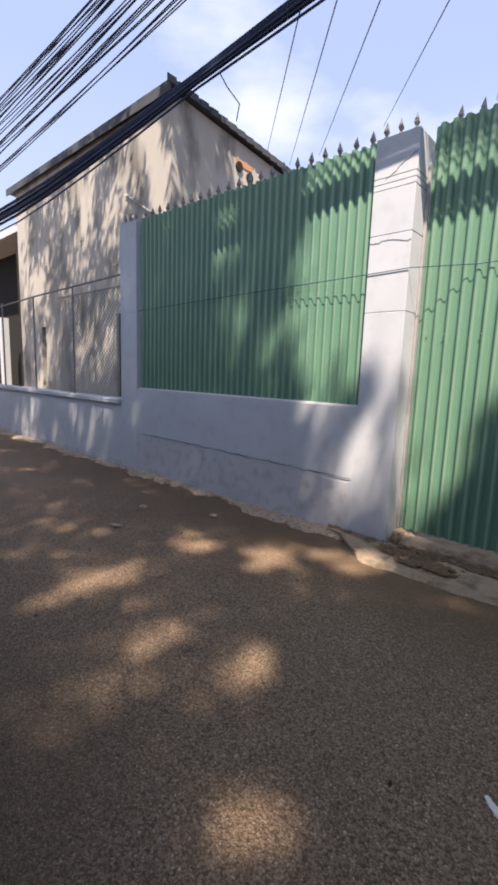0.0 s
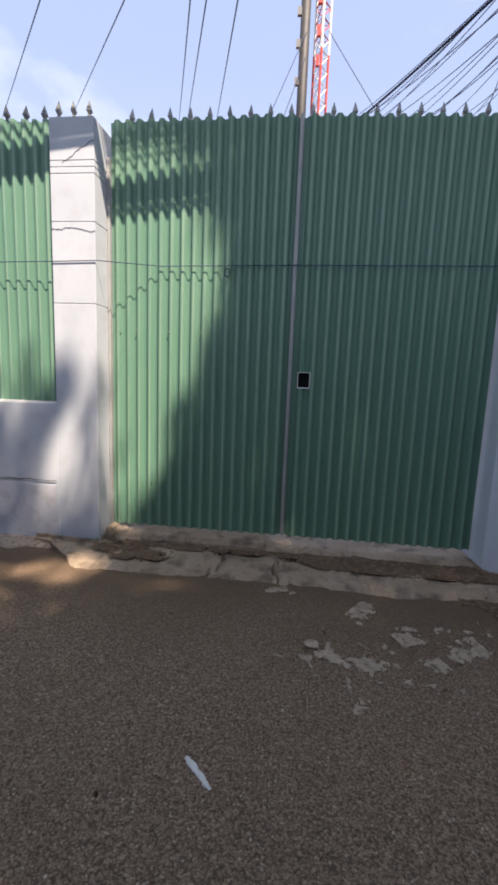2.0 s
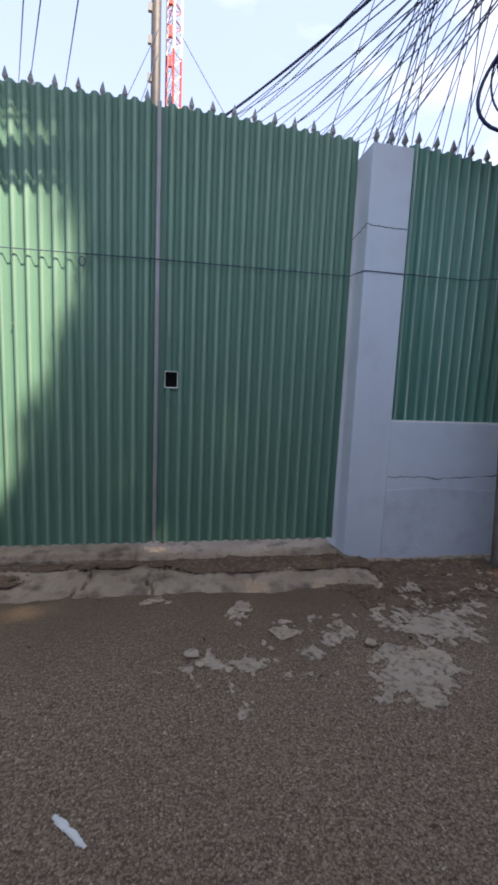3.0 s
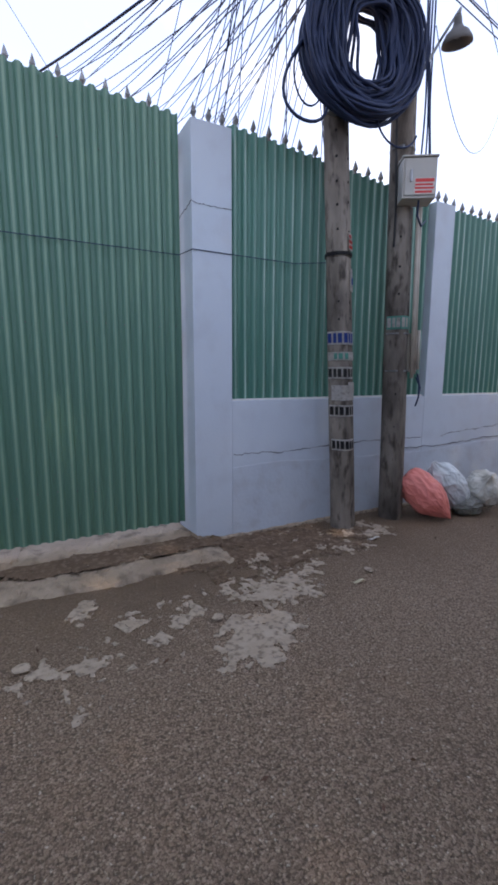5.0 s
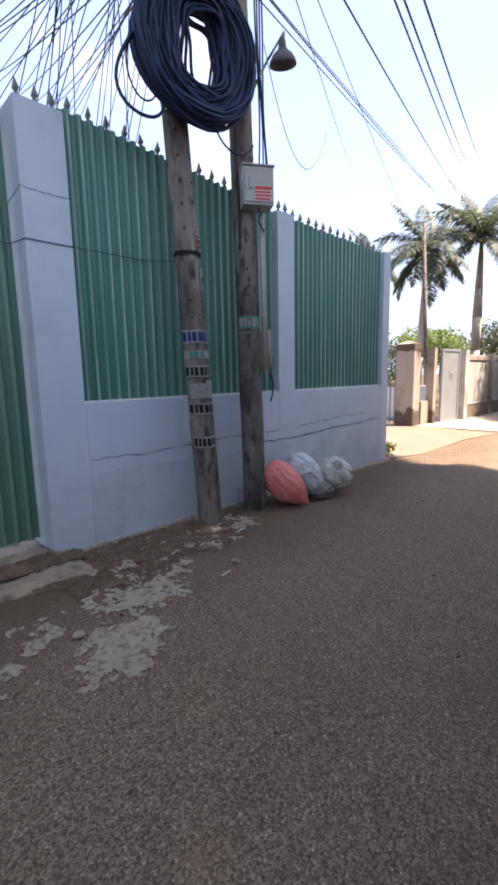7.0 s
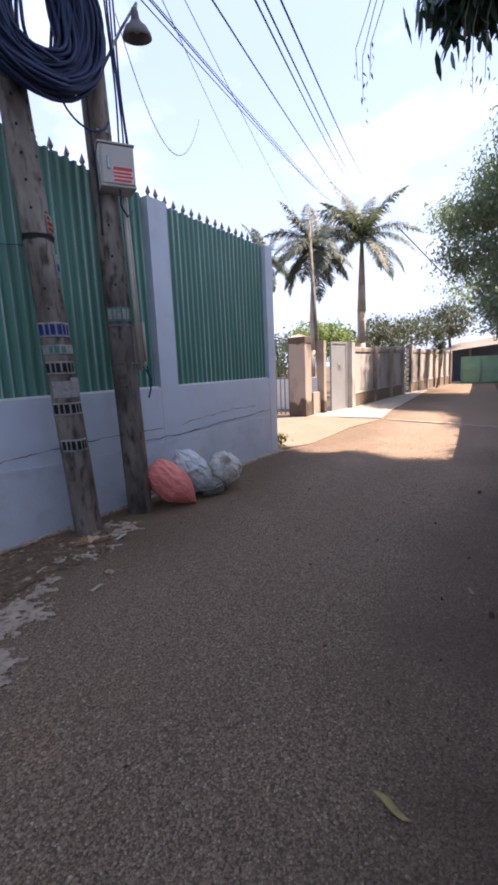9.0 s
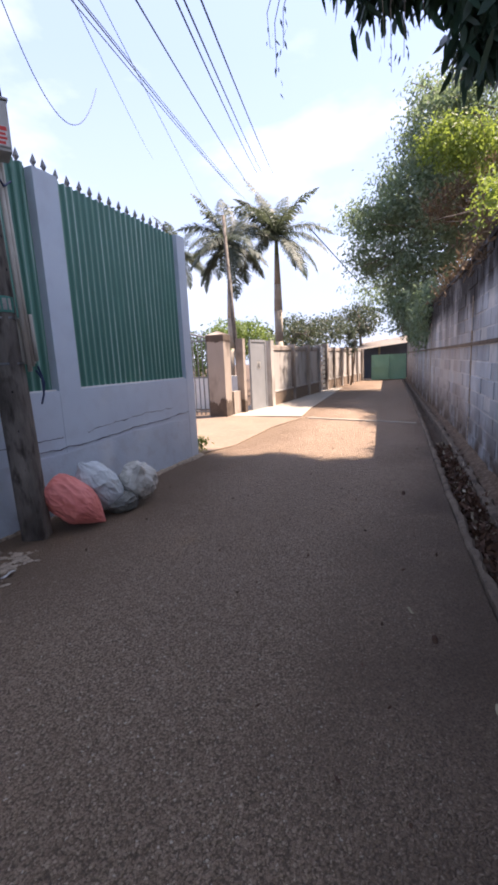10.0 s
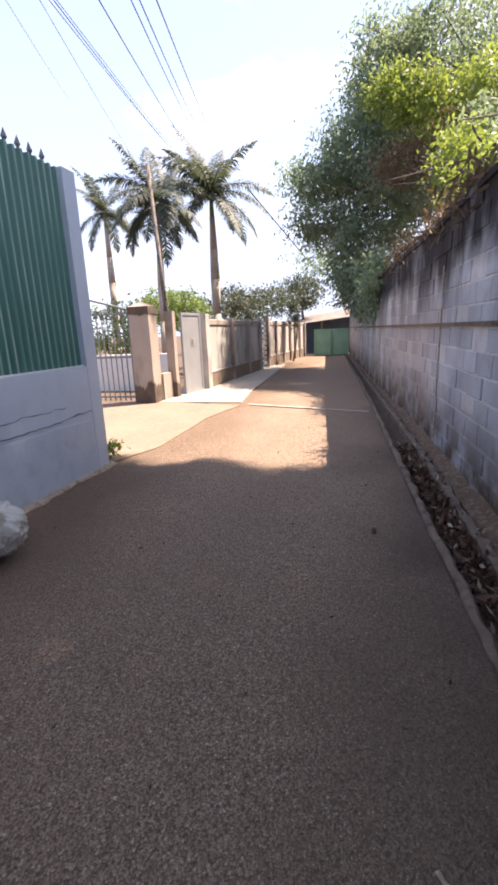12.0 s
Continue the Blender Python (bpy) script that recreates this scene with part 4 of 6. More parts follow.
for xa, xb, za, zb in ((-1.472, -1.370, 1.371, 1.379), (-1.472, -1.370, 1.495, 1.500), (-1.472, -1.466, 1.379, 1.495), (-1.376, -1.370, 1.379, 1.495)):
    box(bm, xa, xb, 0.204, 0.240, za, zb)
part("peephole_frame", bm, WHITE, gate, "white frame of the square peephole")
# added black plate, so the opening looks unlit inside
bm = bmesh.new()
box(bm, -1.50, -1.33, 0.30, 0.36, 1.33, 1.53)
part("peephole_box", bm, DARK, gate, "black plate painting the dark behind the peephole")
for xa, xb in ((-3.02, -1.57), (-1.50, -0.025)):
    for z in (0.30, 1.72, 3.10):
        bm = bmesh.new()
        box(bm, xa, xb, 0.262, 0.292, z, z + 0.04)
        part("gate_rail", bm, IRON, gate)
screws(-3.0, -1.58, 0.209, (0.52, 1.78, 2.98), 0.135, gate, 5)
screws(-1.48, -0.04, 0.209, (0.50, 1.76, 2.95), 0.135, gate, 6)
bm = bmesh.new()
box(bm, -3.046, -3.024, 0.205, 0.245, 0.13, 3.10)
part("edge_strip", bm, STRIP, gate, "pale metal edge strip beside the pillar")
g = np.random.default_rng(44)
x = -2.86
while x < -0.08:
    if abs(x + 1.53) > 0.05:
        finial(x, 0.262, GZ(x) - 0.012, gate, g, FINIAL_PALE)
    x += 0.155
# a thin cord strung across gate and pillars
cord = [(-6.7, -0.004, 2.20), (-5.5, 0.03, 2.24), (-3.42, -0.008, 2.27), (-3.04, -0.008, 2.28), (-2.6, 0.19, 2.29), (-1.53, 0.185, 2.305), (-0.04, 0.18, 2.31), (0.0, -0.008, 2.315), (0.33, -0.008, 2.315), (0.95, 0.04, 2.33), (1.30, -0.05, 2.36)]
c = thing("cord", "thin black cord strung across the gate and pillars", "cord")
cable("strand", [cord], 0.0035, BLACK, c)
bm = bmesh.new()
for k in range(9):
    a, b = 2 * math.pi * k / 9, 2 * math.pi * (k + 1) / 9
    tube(bm, (-2.06 + 0.022 * math.cos(a), 0.185, 2.245 + 0.032 * math.sin(a)), (-2.06 + 0.022 * math.cos(b), 0.185, 2.245 + 0.032 * math.sin(b)), 0.0045, n=5)
part("knot", bm, BLACK, c)

# ---- poles ----
def pole(name, base, top, w0, w1, label):
    """A tapered square concrete pole with rounded corners."""
    p = thing(name, label, "pole", "utility poles")
    bm = bmesh.new()
    n = 28
    base, top = Vector(base), Vector(top)
    loops = []
    for i in range(n + 1):
        u = i / n
        c, w = base.lerp(top, u), (w0 + (w1 - w0) * u) / 2
        ring = []
        for k in range(16):
            a = 2 * math.pi * (k + 0.5) / 16
            q = 1 / max(abs(math.cos(a)), abs(math.sin(a)))
            r = w * min(q, 1.16) * (1 + 0.03 * noise.noise((c.x + math.cos(a) * 2, math.sin(a) * 2, c.z * 3)))
            t = radians(28)
            ring.append(bm.verts.new((c.x + r * math.cos(a + t), c.y + r * math.sin(a + t), c.z)))
        loops.append(ring)
    for a, b in zip(loops, loops[1:]):
        for k in range(16):
            bm.faces.new((a[k], a[(k + 1) % 16], b[(k + 1) % 16], b[k]))
    bm.faces.new(loops[-1])
    part("shaft", bm, POLE, p, smooth=True)
    return p


A0, A1 = Vector((1.385, -0.215, -0.3)), Vector((0.90, -0.20, 7.2))
B0, B1 = Vector((1.975, -0.215, -0.3)), Vector((1.75, -0.22, 7.6))
pole_a = pole("utility_pole", A0, A1, 0.197, 0.152, "leaning weathered concrete pole pasted with torn stickers")
pole_b = pole("utility_pole", B0, B1, 0.208, 0.168, "stained concrete pole carrying a meter box and lamp")


def on(p0, p1, z):
    return p0.lerp(p1, (z - p0.z) / (p1.z - p0.z))


def wrap(pole_ob, p0, p1, w, z, h, a0, a1, mat, label, marks=None, mark_mat=None, name="sticker", lift=0.006):
    """A strip pasted round a pole from angle a0 to a1 (degrees), with bars of print on it."""
    def strip(z0, z1, b0, b1, out):
        bm = bmesh.new()
        n = 8
        rows = []
        for zz in (z0, z1):
            c = on(p0, p1, zz)
            row = []
            for k in range(n + 1):
                a = radians(b0 + (b1 - b0) * k / n)
                t = a - radians(28)
                q = min(1 / max(abs(math.cos(t)), abs(math.sin(t))), 1.16)
                r = w / 2 * q + out
                row.append(((c.x + r * math.cos(a)), c.y + r * math.sin(a), zz))
            rows.append(row)
        lo, hi = [[bm.verts.new(v) for v in r] for r in rows]
        for k in range(n):
            bm.faces.new((lo[k], lo[k + 1], hi[k + 1], hi[k]))
        bmesh.ops.solidify(bm, geom=bm.faces[:], thickness=0.0012)
        return bm
    s = part(name, strip(z, z + h, a0, a1, lift), mat, pole_ob, label)
    for (u0, u1, v0, v1) in marks or ():
        part("print", strip(z + h * v0, z + h * v1, a0 + (a1 - a0) * u0, a0 + (a1 - a0) * u1, lift + 0.0022), mark_mat, s)
    return s


DIGITS = [(0.03 + 0.16 * k + 0.012 * (k % 2), 0.03 + 0.16 * k + 0.118, 0.14, 0.86) for k in range(6)]
WA = 0.188
wrap(pole_a, A0, A1, WA, 1.64, 0.11, 168, 322, PAPER, "torn sticker with blue print", DIGITS, BLUE)
wrap(pole_a, A0, A1, WA, 1.51, 0.07, 170, 325, PAPER, "torn pale green sticker", DIGITS[1:4], TEAL)
wrap(pole_a, A0, A1, WA, 1.355, 0.10, 168, 312, PAPER, "torn sticker with dark print", DIGITS, INK)
wrap(pole_a, A0, A1, WA, 1.17, 0.13, 185, 325, PAPER, "ragged remains of paper")
wrap(pole_a, A0, A1, WA, 1.225, 0.10, 265, 345, PAPER, "ragged remains of paper", lift=0.009)
wrap(pole_a, A0, A1, WA, 1.03, 0.10, 172, 322, PAPER, "white sticker with black print", DIGITS, INK)
wrap(pole_a, A0, A1, WA, 0.73, 0.10, 180, 312, PAPER, "white sticker with black print", DIGITS, INK)
wrap(pole_a, A0, A1, WA, 2.40, 0.13, 285, 335, PAPER, "small sticker with red print", [(0.1, 0.9, 0.1, 0.3), (0.1, 0.9, 0.4, 0.6), (0.1, 0.6, 0.7, 0.9)], RED)
wrap(pole_a, A0, A1, WA, 2.08, 0.18, 300, 345, PAPER, "faded pale blue paper", [(0.3, 0.7, 0.3, 0.6)], BLUE)
wrap(pole_a, A0, A1, WA, 2.35, 0.030, 0, 360, INK, "black tape band", name="band", lift=0.016)
WB = 0.201
wrap(pole_b, B0, B1, WB, 1.80, 0.115, 178, 306, TEAL, "teal sticker with pale print", DIGITS[:5], PAPER)
wrap(pole_b, B0, B1, WB, 1.755, 0.014, 0, 360, STEEL, "thin steel strap", name="band", lift=0.008)
wrap(pole_b, B0, B1, WB, 1.42, 0.014, 0, 360, STEEL, "thin steel strap", name="band", lift=0.008)
wrap(pole_b, B0, B1, WB - 0.01, 3.30, 0.02, 0, 360, STEEL, "thin steel strap", name="band", lift=0.008)
for p, p0, p1, w, zs, g in ((pole_a, A0, A1, 0.183, (2.9, 2.75, 2.55, 2.0, 1.85, 0.55, 3.1, 3.25), 21), (pole_b, B0, B1, 0.196, (2.6, 2.35, 1.2, 0.9, 0.6, 2.1), 22)):
    gg = np.random.default_rng(g)
    for z in zs:
        for a in (230, 305):
            c = on(p0, p1, z + gg.normal() * 0.01)
            t = radians(a) - radians(28)
            r = w / 2 * min(1 / max(abs(math.cos(t)), abs(math.sin(t))), 1.16) * 0.985
            d = Vector((math.cos(radians(a)), math.sin(radians(a)), 0))
            # no recess: a black stub stands for the shade in the hole
            bm = bmesh.new()
            tube(bm, c + d * (r - 0.012), c + d * (r + 0.003), 0.013, 0.010, 8)
            part("bolt_hole", bm, DARK, p, "black stub painting the dark of a bolt hole")

# meter box
mb = thing("meter_box", "cream steel electricity meter box with a red notice", "meter box", at=pose(1.865, -0.395, 2.835, 0, 0, -32))
bm = bmesh.new()
box(bm, -0.138, 0.138, -0.10, 0.10, 0.0, 0.312)
bevel(bm, 0.008)
part("body", bm, BOXPAINT, mb)
bm = bmesh.new()
box(bm, -0.146, 0.146, -0.116, 0.11, 0.313, 0.327)
bevel(bm, 0.004)
part("lid", bm, BOXPAINT, mb)
bm = bmesh.new()
box(bm, -0.122, 0.128, -0.113, -0.101, 0.02, 0.30)
bevel(bm, 0.004)
bd = part("door", bm, BOXPAINT, mb)
bm = bmesh.new()
box(bm, -0.082, -0.062, -0.128, -0.114, 0.12, 0.215)
bevel(bm, 0.004)
part("latch", bm, STEEL, bd, "small grey latch")
bm = bmesh.new()
box(bm, -0.045, 0.120, -0.1162, -0.1132, 0.025, 0.150)
nt = part("notice", bm, PAPER, bd, "white notice with red lines")
for z0, z1, x1 in ((0.118, 0.144, 0.114), (0.090, 0.106, 0.105), (0.064, 0.080, 0.112), (0.034, 0.052, 0.100)):
    bm = bmesh.new()
    box(bm, -0.038, x1, -0.1178, -0.1164, z0, z1)
    part("print", bm, RED, nt)
cd = thing("conduit", "aged plastic conduits running down the pole", "conduit")
for k, (dx, dy, z0, z1) in enumerate(((0.088, -0.120, 1.36, 2.88), (0.128, -0.108, 1.40, 2.85), (0.180, -0.100, 1.44, 1.80))):
    bm = bmesh.new()
    c0, c1 = on(B0, B1, z0), on(B0, B1, z1)
    tube(bm, c0 + Vector((dx, dy, 0)), c1 + Vector((dx, dy, 0)), 0.017, n=10)
    part("pipe", bm, PIPE, cd, smooth=True)
bm = bmesh.new()
c0 = on(B0, B1, 1.58)
box(bm, c0.x + 0.07, c0.x + 0.205, c0.y - 0.075, c0.y - 0.03, 1.42, 1.77)
bevel(bm, 0.006)
part("bracket", bm, PIPE, cd, "weathered wooden backing board")
cable("loose_wire", [[on(B0, B1, 1.37) + Vector((0.14, -0.125, 0)), on(B0, B1, 1.30) + Vector((0.17, -0.14, 0)), on(B0, B1, 1.18) + Vector((0.165, -0.14, 0)), on(B0, B1, 1.10) + Vector((0.14, -0.13, 0))],
                     [on(B0, B1, 1.40) + Vector((0.175, -0.11, 0)), on(B0, B1, 1.27) + Vector((0.20, -0.125, 0)), on(B0, B1, 1.20) + Vector((0.19, -0.12, 0))],
                     [Vector((1.84, -0.46, 2.88)), Vector((1.86, -0.43, 2.72)), Vector((1.95, -0.40, 2.66)), Vector((2.07, -0.34, 2.74))]], 0.008, BLACK, cd)
rise = thing("riser_cable", "black service cables climbing the pole", "cable")
cable("strand", [[on(B0, B1, z) + Vector((-0.118, -0.05 - 0.01 * math.sin(z * 5), 0)) for z in np.linspace(2.5, 7.2, 30)]], 0.010, INK, rise)
cable("strand", [[on(B0, B1, z) + Vector((0.14 + 0.03 * k + 0.02 * math.sin(z * 4 + k), -0.09 - 0.02 * math.cos(z * 3 + k), 0)) for z in np.linspace(3.2, 7.2, 30)] for k in range(4)], 0.008, BLACK, rise)

# bell lamp on its arm
LAMP = Vector((2.16, -0.47, 4.11))
lamp = thing("street_lamp", "small grey enamel bell lamp on a bent arm", "street lamp")
bm = bmesh.new()
b = on(B0, B1, 3.86) + Vector((0.10, -0.05, 0))
tip = LAMP + Vector((0.02, 0.0, 0.24))
limb(bm, [b, b.lerp(tip, 0.5) + Vector((0, 0, 0.02)), tip, LAMP + Vector((0.0, 0, 0.14))], 0.012, 0.010, 8)
part("arm", bm, STEEL, lamp, smooth=True)
bm = bmesh.new()
lathe(bm, ((0.028, 0.20), (0.036, 0.17), (0.042, 0.12), (0.060, 0.09), (0.105, 0.055), (0.138, 0.0), (0.145, -0.035), (0.140, -0.036), (0.10, 0.04), (0.05, 0.075)), 24)
bmesh.ops.transform(bm, matrix=pose(LAMP.x, LAMP.y, LAMP.z, 6, -10, 0) @ Matrix.Scale(0.84, 4), verts=bm.verts)
part("shade", bm, TIN_LAMP, lamp, smooth=True)
bm = bmesh.new()
bmesh.ops.create_uvsphere(bm, u_segments=12, v_segments=8, radius=0.03, matrix=Matrix.Translation(LAMP + Vector((0, 0, 0.04))))
part("bulb", bm, GREYPAINT, lamp, "unlit bulb", smooth=True)

# cable coil hung between the poles
coil = thing("cable_coil", "large hanging coil of black telephone cable", "cable coil")
g = np.random.default_rng(9)
loops = []
for k in range(150):
    u = g.random() ** 0.85
    rx, rz = 0.165 + 0.375 * u, 0.255 + 0.245 * u
    cx, cz, cy = 1.25 + g.normal() * 0.016, 3.80 + g.normal() * 0.018, -0.42 + g.normal() * 0.035
    ph, am = g.uniform(0, 6.28), g.uniform(0.0, 0.035)
    pts = []
    for i in range(41):
        a = 2 * math.pi * i / 40
        sq = 1 / (abs(math.cos(a)) ** 3.2 + abs(math.sin(a)) ** 3.2) ** (1 / 3.2)
        sq = sq * (1 - u) + 1.0 * u
        r = 1 + am * math.sin(2 * a + ph)
        x, z = rx * sq * r * math.cos(a), rz * sq * r * math.sin(a)
        pts.append((cx + x, cy + 0.03 * math.sin(a * 3 + ph) - 0.05 * x, cz + z + 0.10 * x))
    loops.append(pts)
cable_each("cable_loop", loops, 0.0125, coil)
cable("loose_loop", [[(0.75 + 0.17 * math.cos(a) - 0.05 * math.sin(2 * a), -0.36, 3.48 + 0.27 * math.sin(a)) for a in np.linspace(1.6, 6.6, 24)]], 0.012, BLACK, coil)
cable("loose_loop", [[(0.78 + 0.13 * math.cos(a), -0.35, 3.52 + 0.20 * math.sin(a)) for a in np.linspace(1.3, 6.9, 24)]], 0.007, BLACK, coil)
cable("loose_loop", [[(1.60 + 0.22 * math.cos(a), -0.42, 3.38 + 0.18 * math.sin(a)) for a in np.linspace(3.3, 6.0, 16)]], 0.008, BLACK, coil)
bm = bmesh.new()
box(bm, 1.00, 1.14, -0.36, -0.26, 3.36, 3.44)
bevel(bm, 0.008)
part("bracket", bm, IRON, coil, "dark bracket clamped to the pole")

# ---- refuse bags ----
def ridged(p):
    """Sharp folds: high along thin lines."""
    return 1.0 - min(1.0, 3.2 * abs(noise.noise(p)))


def sack(name, foot, neck, radius, mat, label, seed, fold=1.0, tuft=0.2, corner=0.0, gather=1.0, square=2.7):
    """A full plastic sack lying from foot to neck: pillow-shaped, creased, gathered into a tuft at the neck."""
    foot, neck = Vector(foot), Vector(neck)
    half = (neck - foot).length / 2
    bm = bmesh.new()
    bmesh.ops.create_icosphere(bm, subdivisions=6, radius=1.0)
    for v in bm.verts:
        n = v.co.normalized()
        a, th = n.z, math.atan2(n.y, n.x)
        sq = square if a > 0 else 2.7 - 0.6 * min(corner, 1.0)
        fill = 1.0 / (abs(a) ** sq + (1 - a * a) ** (sq / 2)) ** (1 / sq)
        g = max(0.0, (a - 0.25) / 0.75)
        q = Vector((n.x * 1.6, n.y * 1.6, n.z * 1.1)) + Vector((seed, 0, 0))
        crease = 0.075 * fold * ridged(q * 1.3) + 0.040 * fold * ridged(q * 2.9 + Vector((0, 4, 0))) + 0.05 * noise.noise(q * 1.1)
        crease -= 0.10 * gather * g * (0.5 + 0.5 * math.sin(th * 7 + 5.0 * noise.noise(q * 0.8)))
        r = fill * (0.93 + crease) * (1.0 - 0.45 * gather * g ** 3) * (1.0 - min(0.9, corner * max(0.0, -a) ** 2.2))
        top = tuft * max(0.0, (a - 0.86) / 0.14) ** 1.5 - 0.07 * corner * max(0.0, (-a - 0.80) / 0.20) ** 1.2
        v.co = Vector((n.x * r * radius, n.y * r * radius, n.z * fill * half * (0.96 + 0.3 * crease) + top * half))
    turn = (neck - foot).to_track_quat("Z", "Y").to_matrix().to_4x4()
    bmesh.ops.transform(bm, matrix=Matrix.Translation((foot + neck) / 2) @ turn, verts=bm.verts)
    for v in bm.verts:
        if v.co.z < 0.014:
            v.co.z = 0.014 + 0.004 * noise.noise(v.co * 9)
    return tagged(part(name, bm, mat, smooth=True), label, "refuse bag", "refuse bags")


sack("refuse_bag", (2.35, -0.60, 0.04), (2.14, -0.20, 0.40), 0.175, RED_BAG, "full red plastic sack leaning on the pole", 2.0, 0.95, 0.0, 0.8, 0.1, 4.5)
sack("refuse_bag", (2.70, -0.42, 0.08), (2.42, -0.34, 0.50), 0.180, BLUE_BAG, "pale blue-white plastic refuse bag against the wall", 5.0)
sack("refuse_bag", (3.05, -0.42, 0.11), (2.90, -0.60, 0.36), 0.190, CLEAR_BAG, "cloudy knotted plastic bag full of rubbish", 8.0, 1.1, 0.45)
sack("refuse_bag", (2.88, -0.52, 0.07), (2.55, -0.50, 0.09), 0.115, SLUMP_BAG, "slumped grey plastic bag between fuller bags", 11.0)

# ---- house and mesh fence beyond the pillar ----
mesh_fence = thing("chain_link_fence", "rusty chain-link mesh on a thin frame above the low wall", "fence")
bm = bmesh.new()
limb(bm, [(-13.4, 0.1, 2.62), (-10.0, 0.1, 2.72), (-7.16, 0.1, 2.76)], 0.016, 0.016, 6)
part("top_rail", bm, IRON, mesh_fence)
bm = bmesh.new()
limb(bm, [(-9.3, 0.1, 2.60), (-7.2, 0.1, 2.60)], 0.010, 0.010, 6)
part("top_rail", bm, IRON, mesh_fence)
for x in (-7.19, -8.75, -10.3, -11.9, -13.35):
    bm = bmesh.new()
    tube(bm, (x, 0.1, 1.0), (x, 0.1, 2.72 if x < -8 else 2.9), 0.017, n=6)
    part("post", bm, IRON, mesh_fence)
lines = []
step = 0.085
for k in range(int((8.1 - 7.2 + 1.7 + 1.65) / step) + 20):
    for s in (1, -1):
        x0 = -9.3 - 1.65 + k * step if s > 0 else -9.3 + k * step
        z0, pts = 1.0, []
        a, b = max(x0, -9.3) if s > 0 else min(x0, -7.2), None
        for i in range(41):
            x, z = x0 + s * i * 0.04, 1.01 + i * 0.04
            if -9.3 <= x <= -7.2:
                pts.append((x, 0.1 + 0.003 * s, z))
        if len(pts) > 1:
            lines.append([pts[0], pts[-1]])
tagged(cable("mesh", lines, 0.0038, IRON, mesh_fence, "rusty diamond wire mesh", sides=0), kind="stuff")
cable("barbed_wire", [[(-7.5 + 0.03 * i, 0.1 + 0.02 * math.sin(i), 2.86 + 0.05 * math.sin(i * 1.7)) for i in range(14)], [(-7.2, 0.1, 2.8), (-7.24, 0.08, 3.05)]], 0.004, IRON, mesh_fence)
bm = bmesh.new()
box(bm, -7.24, -7.17, -0.01, 0.05, 1.04, 2.2)
part("post", bm, IRON, mesh_fence, "dark angle iron at the pillar")

house = thing("house", "tall old rendered house with a dark sloping roof", "house")
HX, HY, HE = -8.6, 2.0, 6.42
bm = bmesh.new()
# front wall with a window and a doorway, side wall behind
for x0, x1, z0, z1 in ((-15.9, -14.46, -0.1, HE), (-14.2, HX, -0.1, HE), (-14.46, -14.2, 2.53, HE), (-14.46, -14.2, -0.1, 0.9)):
    box(bm, x0, x1, HY, HY + 0.22, z0, z1)
part("wall", bm, HOUSE, house)
bm = bmesh.new()
vs = [bm.verts.new(p) for p in ((HX - 0.002, HY + 0.22, -0.1), (HX - 0.002, 9.0, -0.1), (HX - 0.002, 9.0, 5.75), (HX - 0.002, HY + 0.22, HE))]
bm.faces.new(vs)
vs2 = [bm.verts.new(v.co + Vector((-0.22, 0, 0))) for v in vs]
bm.faces.new(vs2[::-1])
for i in range(4):
    bm.faces.new((vs[i], vs2[i], vs2[(i + 1) % 4], vs[(i + 1) % 4]))
part("wall", bm, HOUSE, house)
bm = bmesh.new()
box(bm, -15.9, -15.68, HY + 0.22, 9.0, -0.1, HE - 0.1)
box(bm, -15.68, HX - 0.22, 8.8, 9.0, -0.1, 5.6)
part("wall", bm, HOUSE, house)
bm = bmesh.new()
vs = [bm.verts.new(p) for p in ((-16.3, HY - 0.10, HE + 0.02), (HX + 0.12, HY - 0.10, HE + 0.05), (HX + 0.12, 9.2, 5.85), (-16.3, 9.2, 5.8))]
f = bm.faces.new(vs)
ret = bmesh.ops.extrude_face_region(bm, geom=[f])
bmesh.ops.translate(bm, verts=[v for v in ret["geom"] if isinstance(v, bmesh.types.BMVert)], vec=(0, 0, 0.10))
part("roof", bm, ROOF, house, "dark roof sheet with a deep eave")
bm = bmesh.new()
box(bm, -16.3, HX + 0.11, HY - 0.12, HY - 0.101, HE - 0.06, HE + 0.12)
part("fascia", bm, ROOF, house)
for k in range(27):
    bm = bmesh.new()
    y = HY - 0.2 + k * 0.26
    box(bm, HX + 0.115, HX + 0.135, y, y + 0.20, HE + 0.03 - 0.095 * (y - HY), HE + 0.15 - 0.095 * (y - HY))
    part("verge_tile", bm, ROOF, house)
# black discs on the wall stand for the shade inside two vents
for y, z in ((3.78, 5.78), (4.12, 5.66)):
    bm = bmesh.new()
    lathe(bm, ((0.10, -0.03), (0.10, 0.03)), 14)
    bmesh.ops.transform(bm, matrix=pose(HX + 0.005, y, z, 0, 90, 0), verts=bm.verts)
    part("vent_hole", bm, DARK, house, "black disc painting the dark of a vent hole")
bm = bmesh.new()
box(bm, HX - 0.01, HX + 0.012, 3.68, 4.20, 5.80, 5.93)
part("vent_patch", bm, BRICK, house, "patch of bare orange brick at the vents")
# black plate in the window opening stands for the unlit room
bm = bmesh.new()
box(bm, -14.44, -14.22, HY + 0.12, HY + 0.16, 0.92, 2.51)
part("window", bm, DARK, house, "narrow window with a black plate for its dark inside")
bm = bmesh.new()
limb(bm, [(-10.1, HY - 0.02, 5.02), (-9.0, HY - 0.02, 4.36)], 0.03, 0.03, 4)
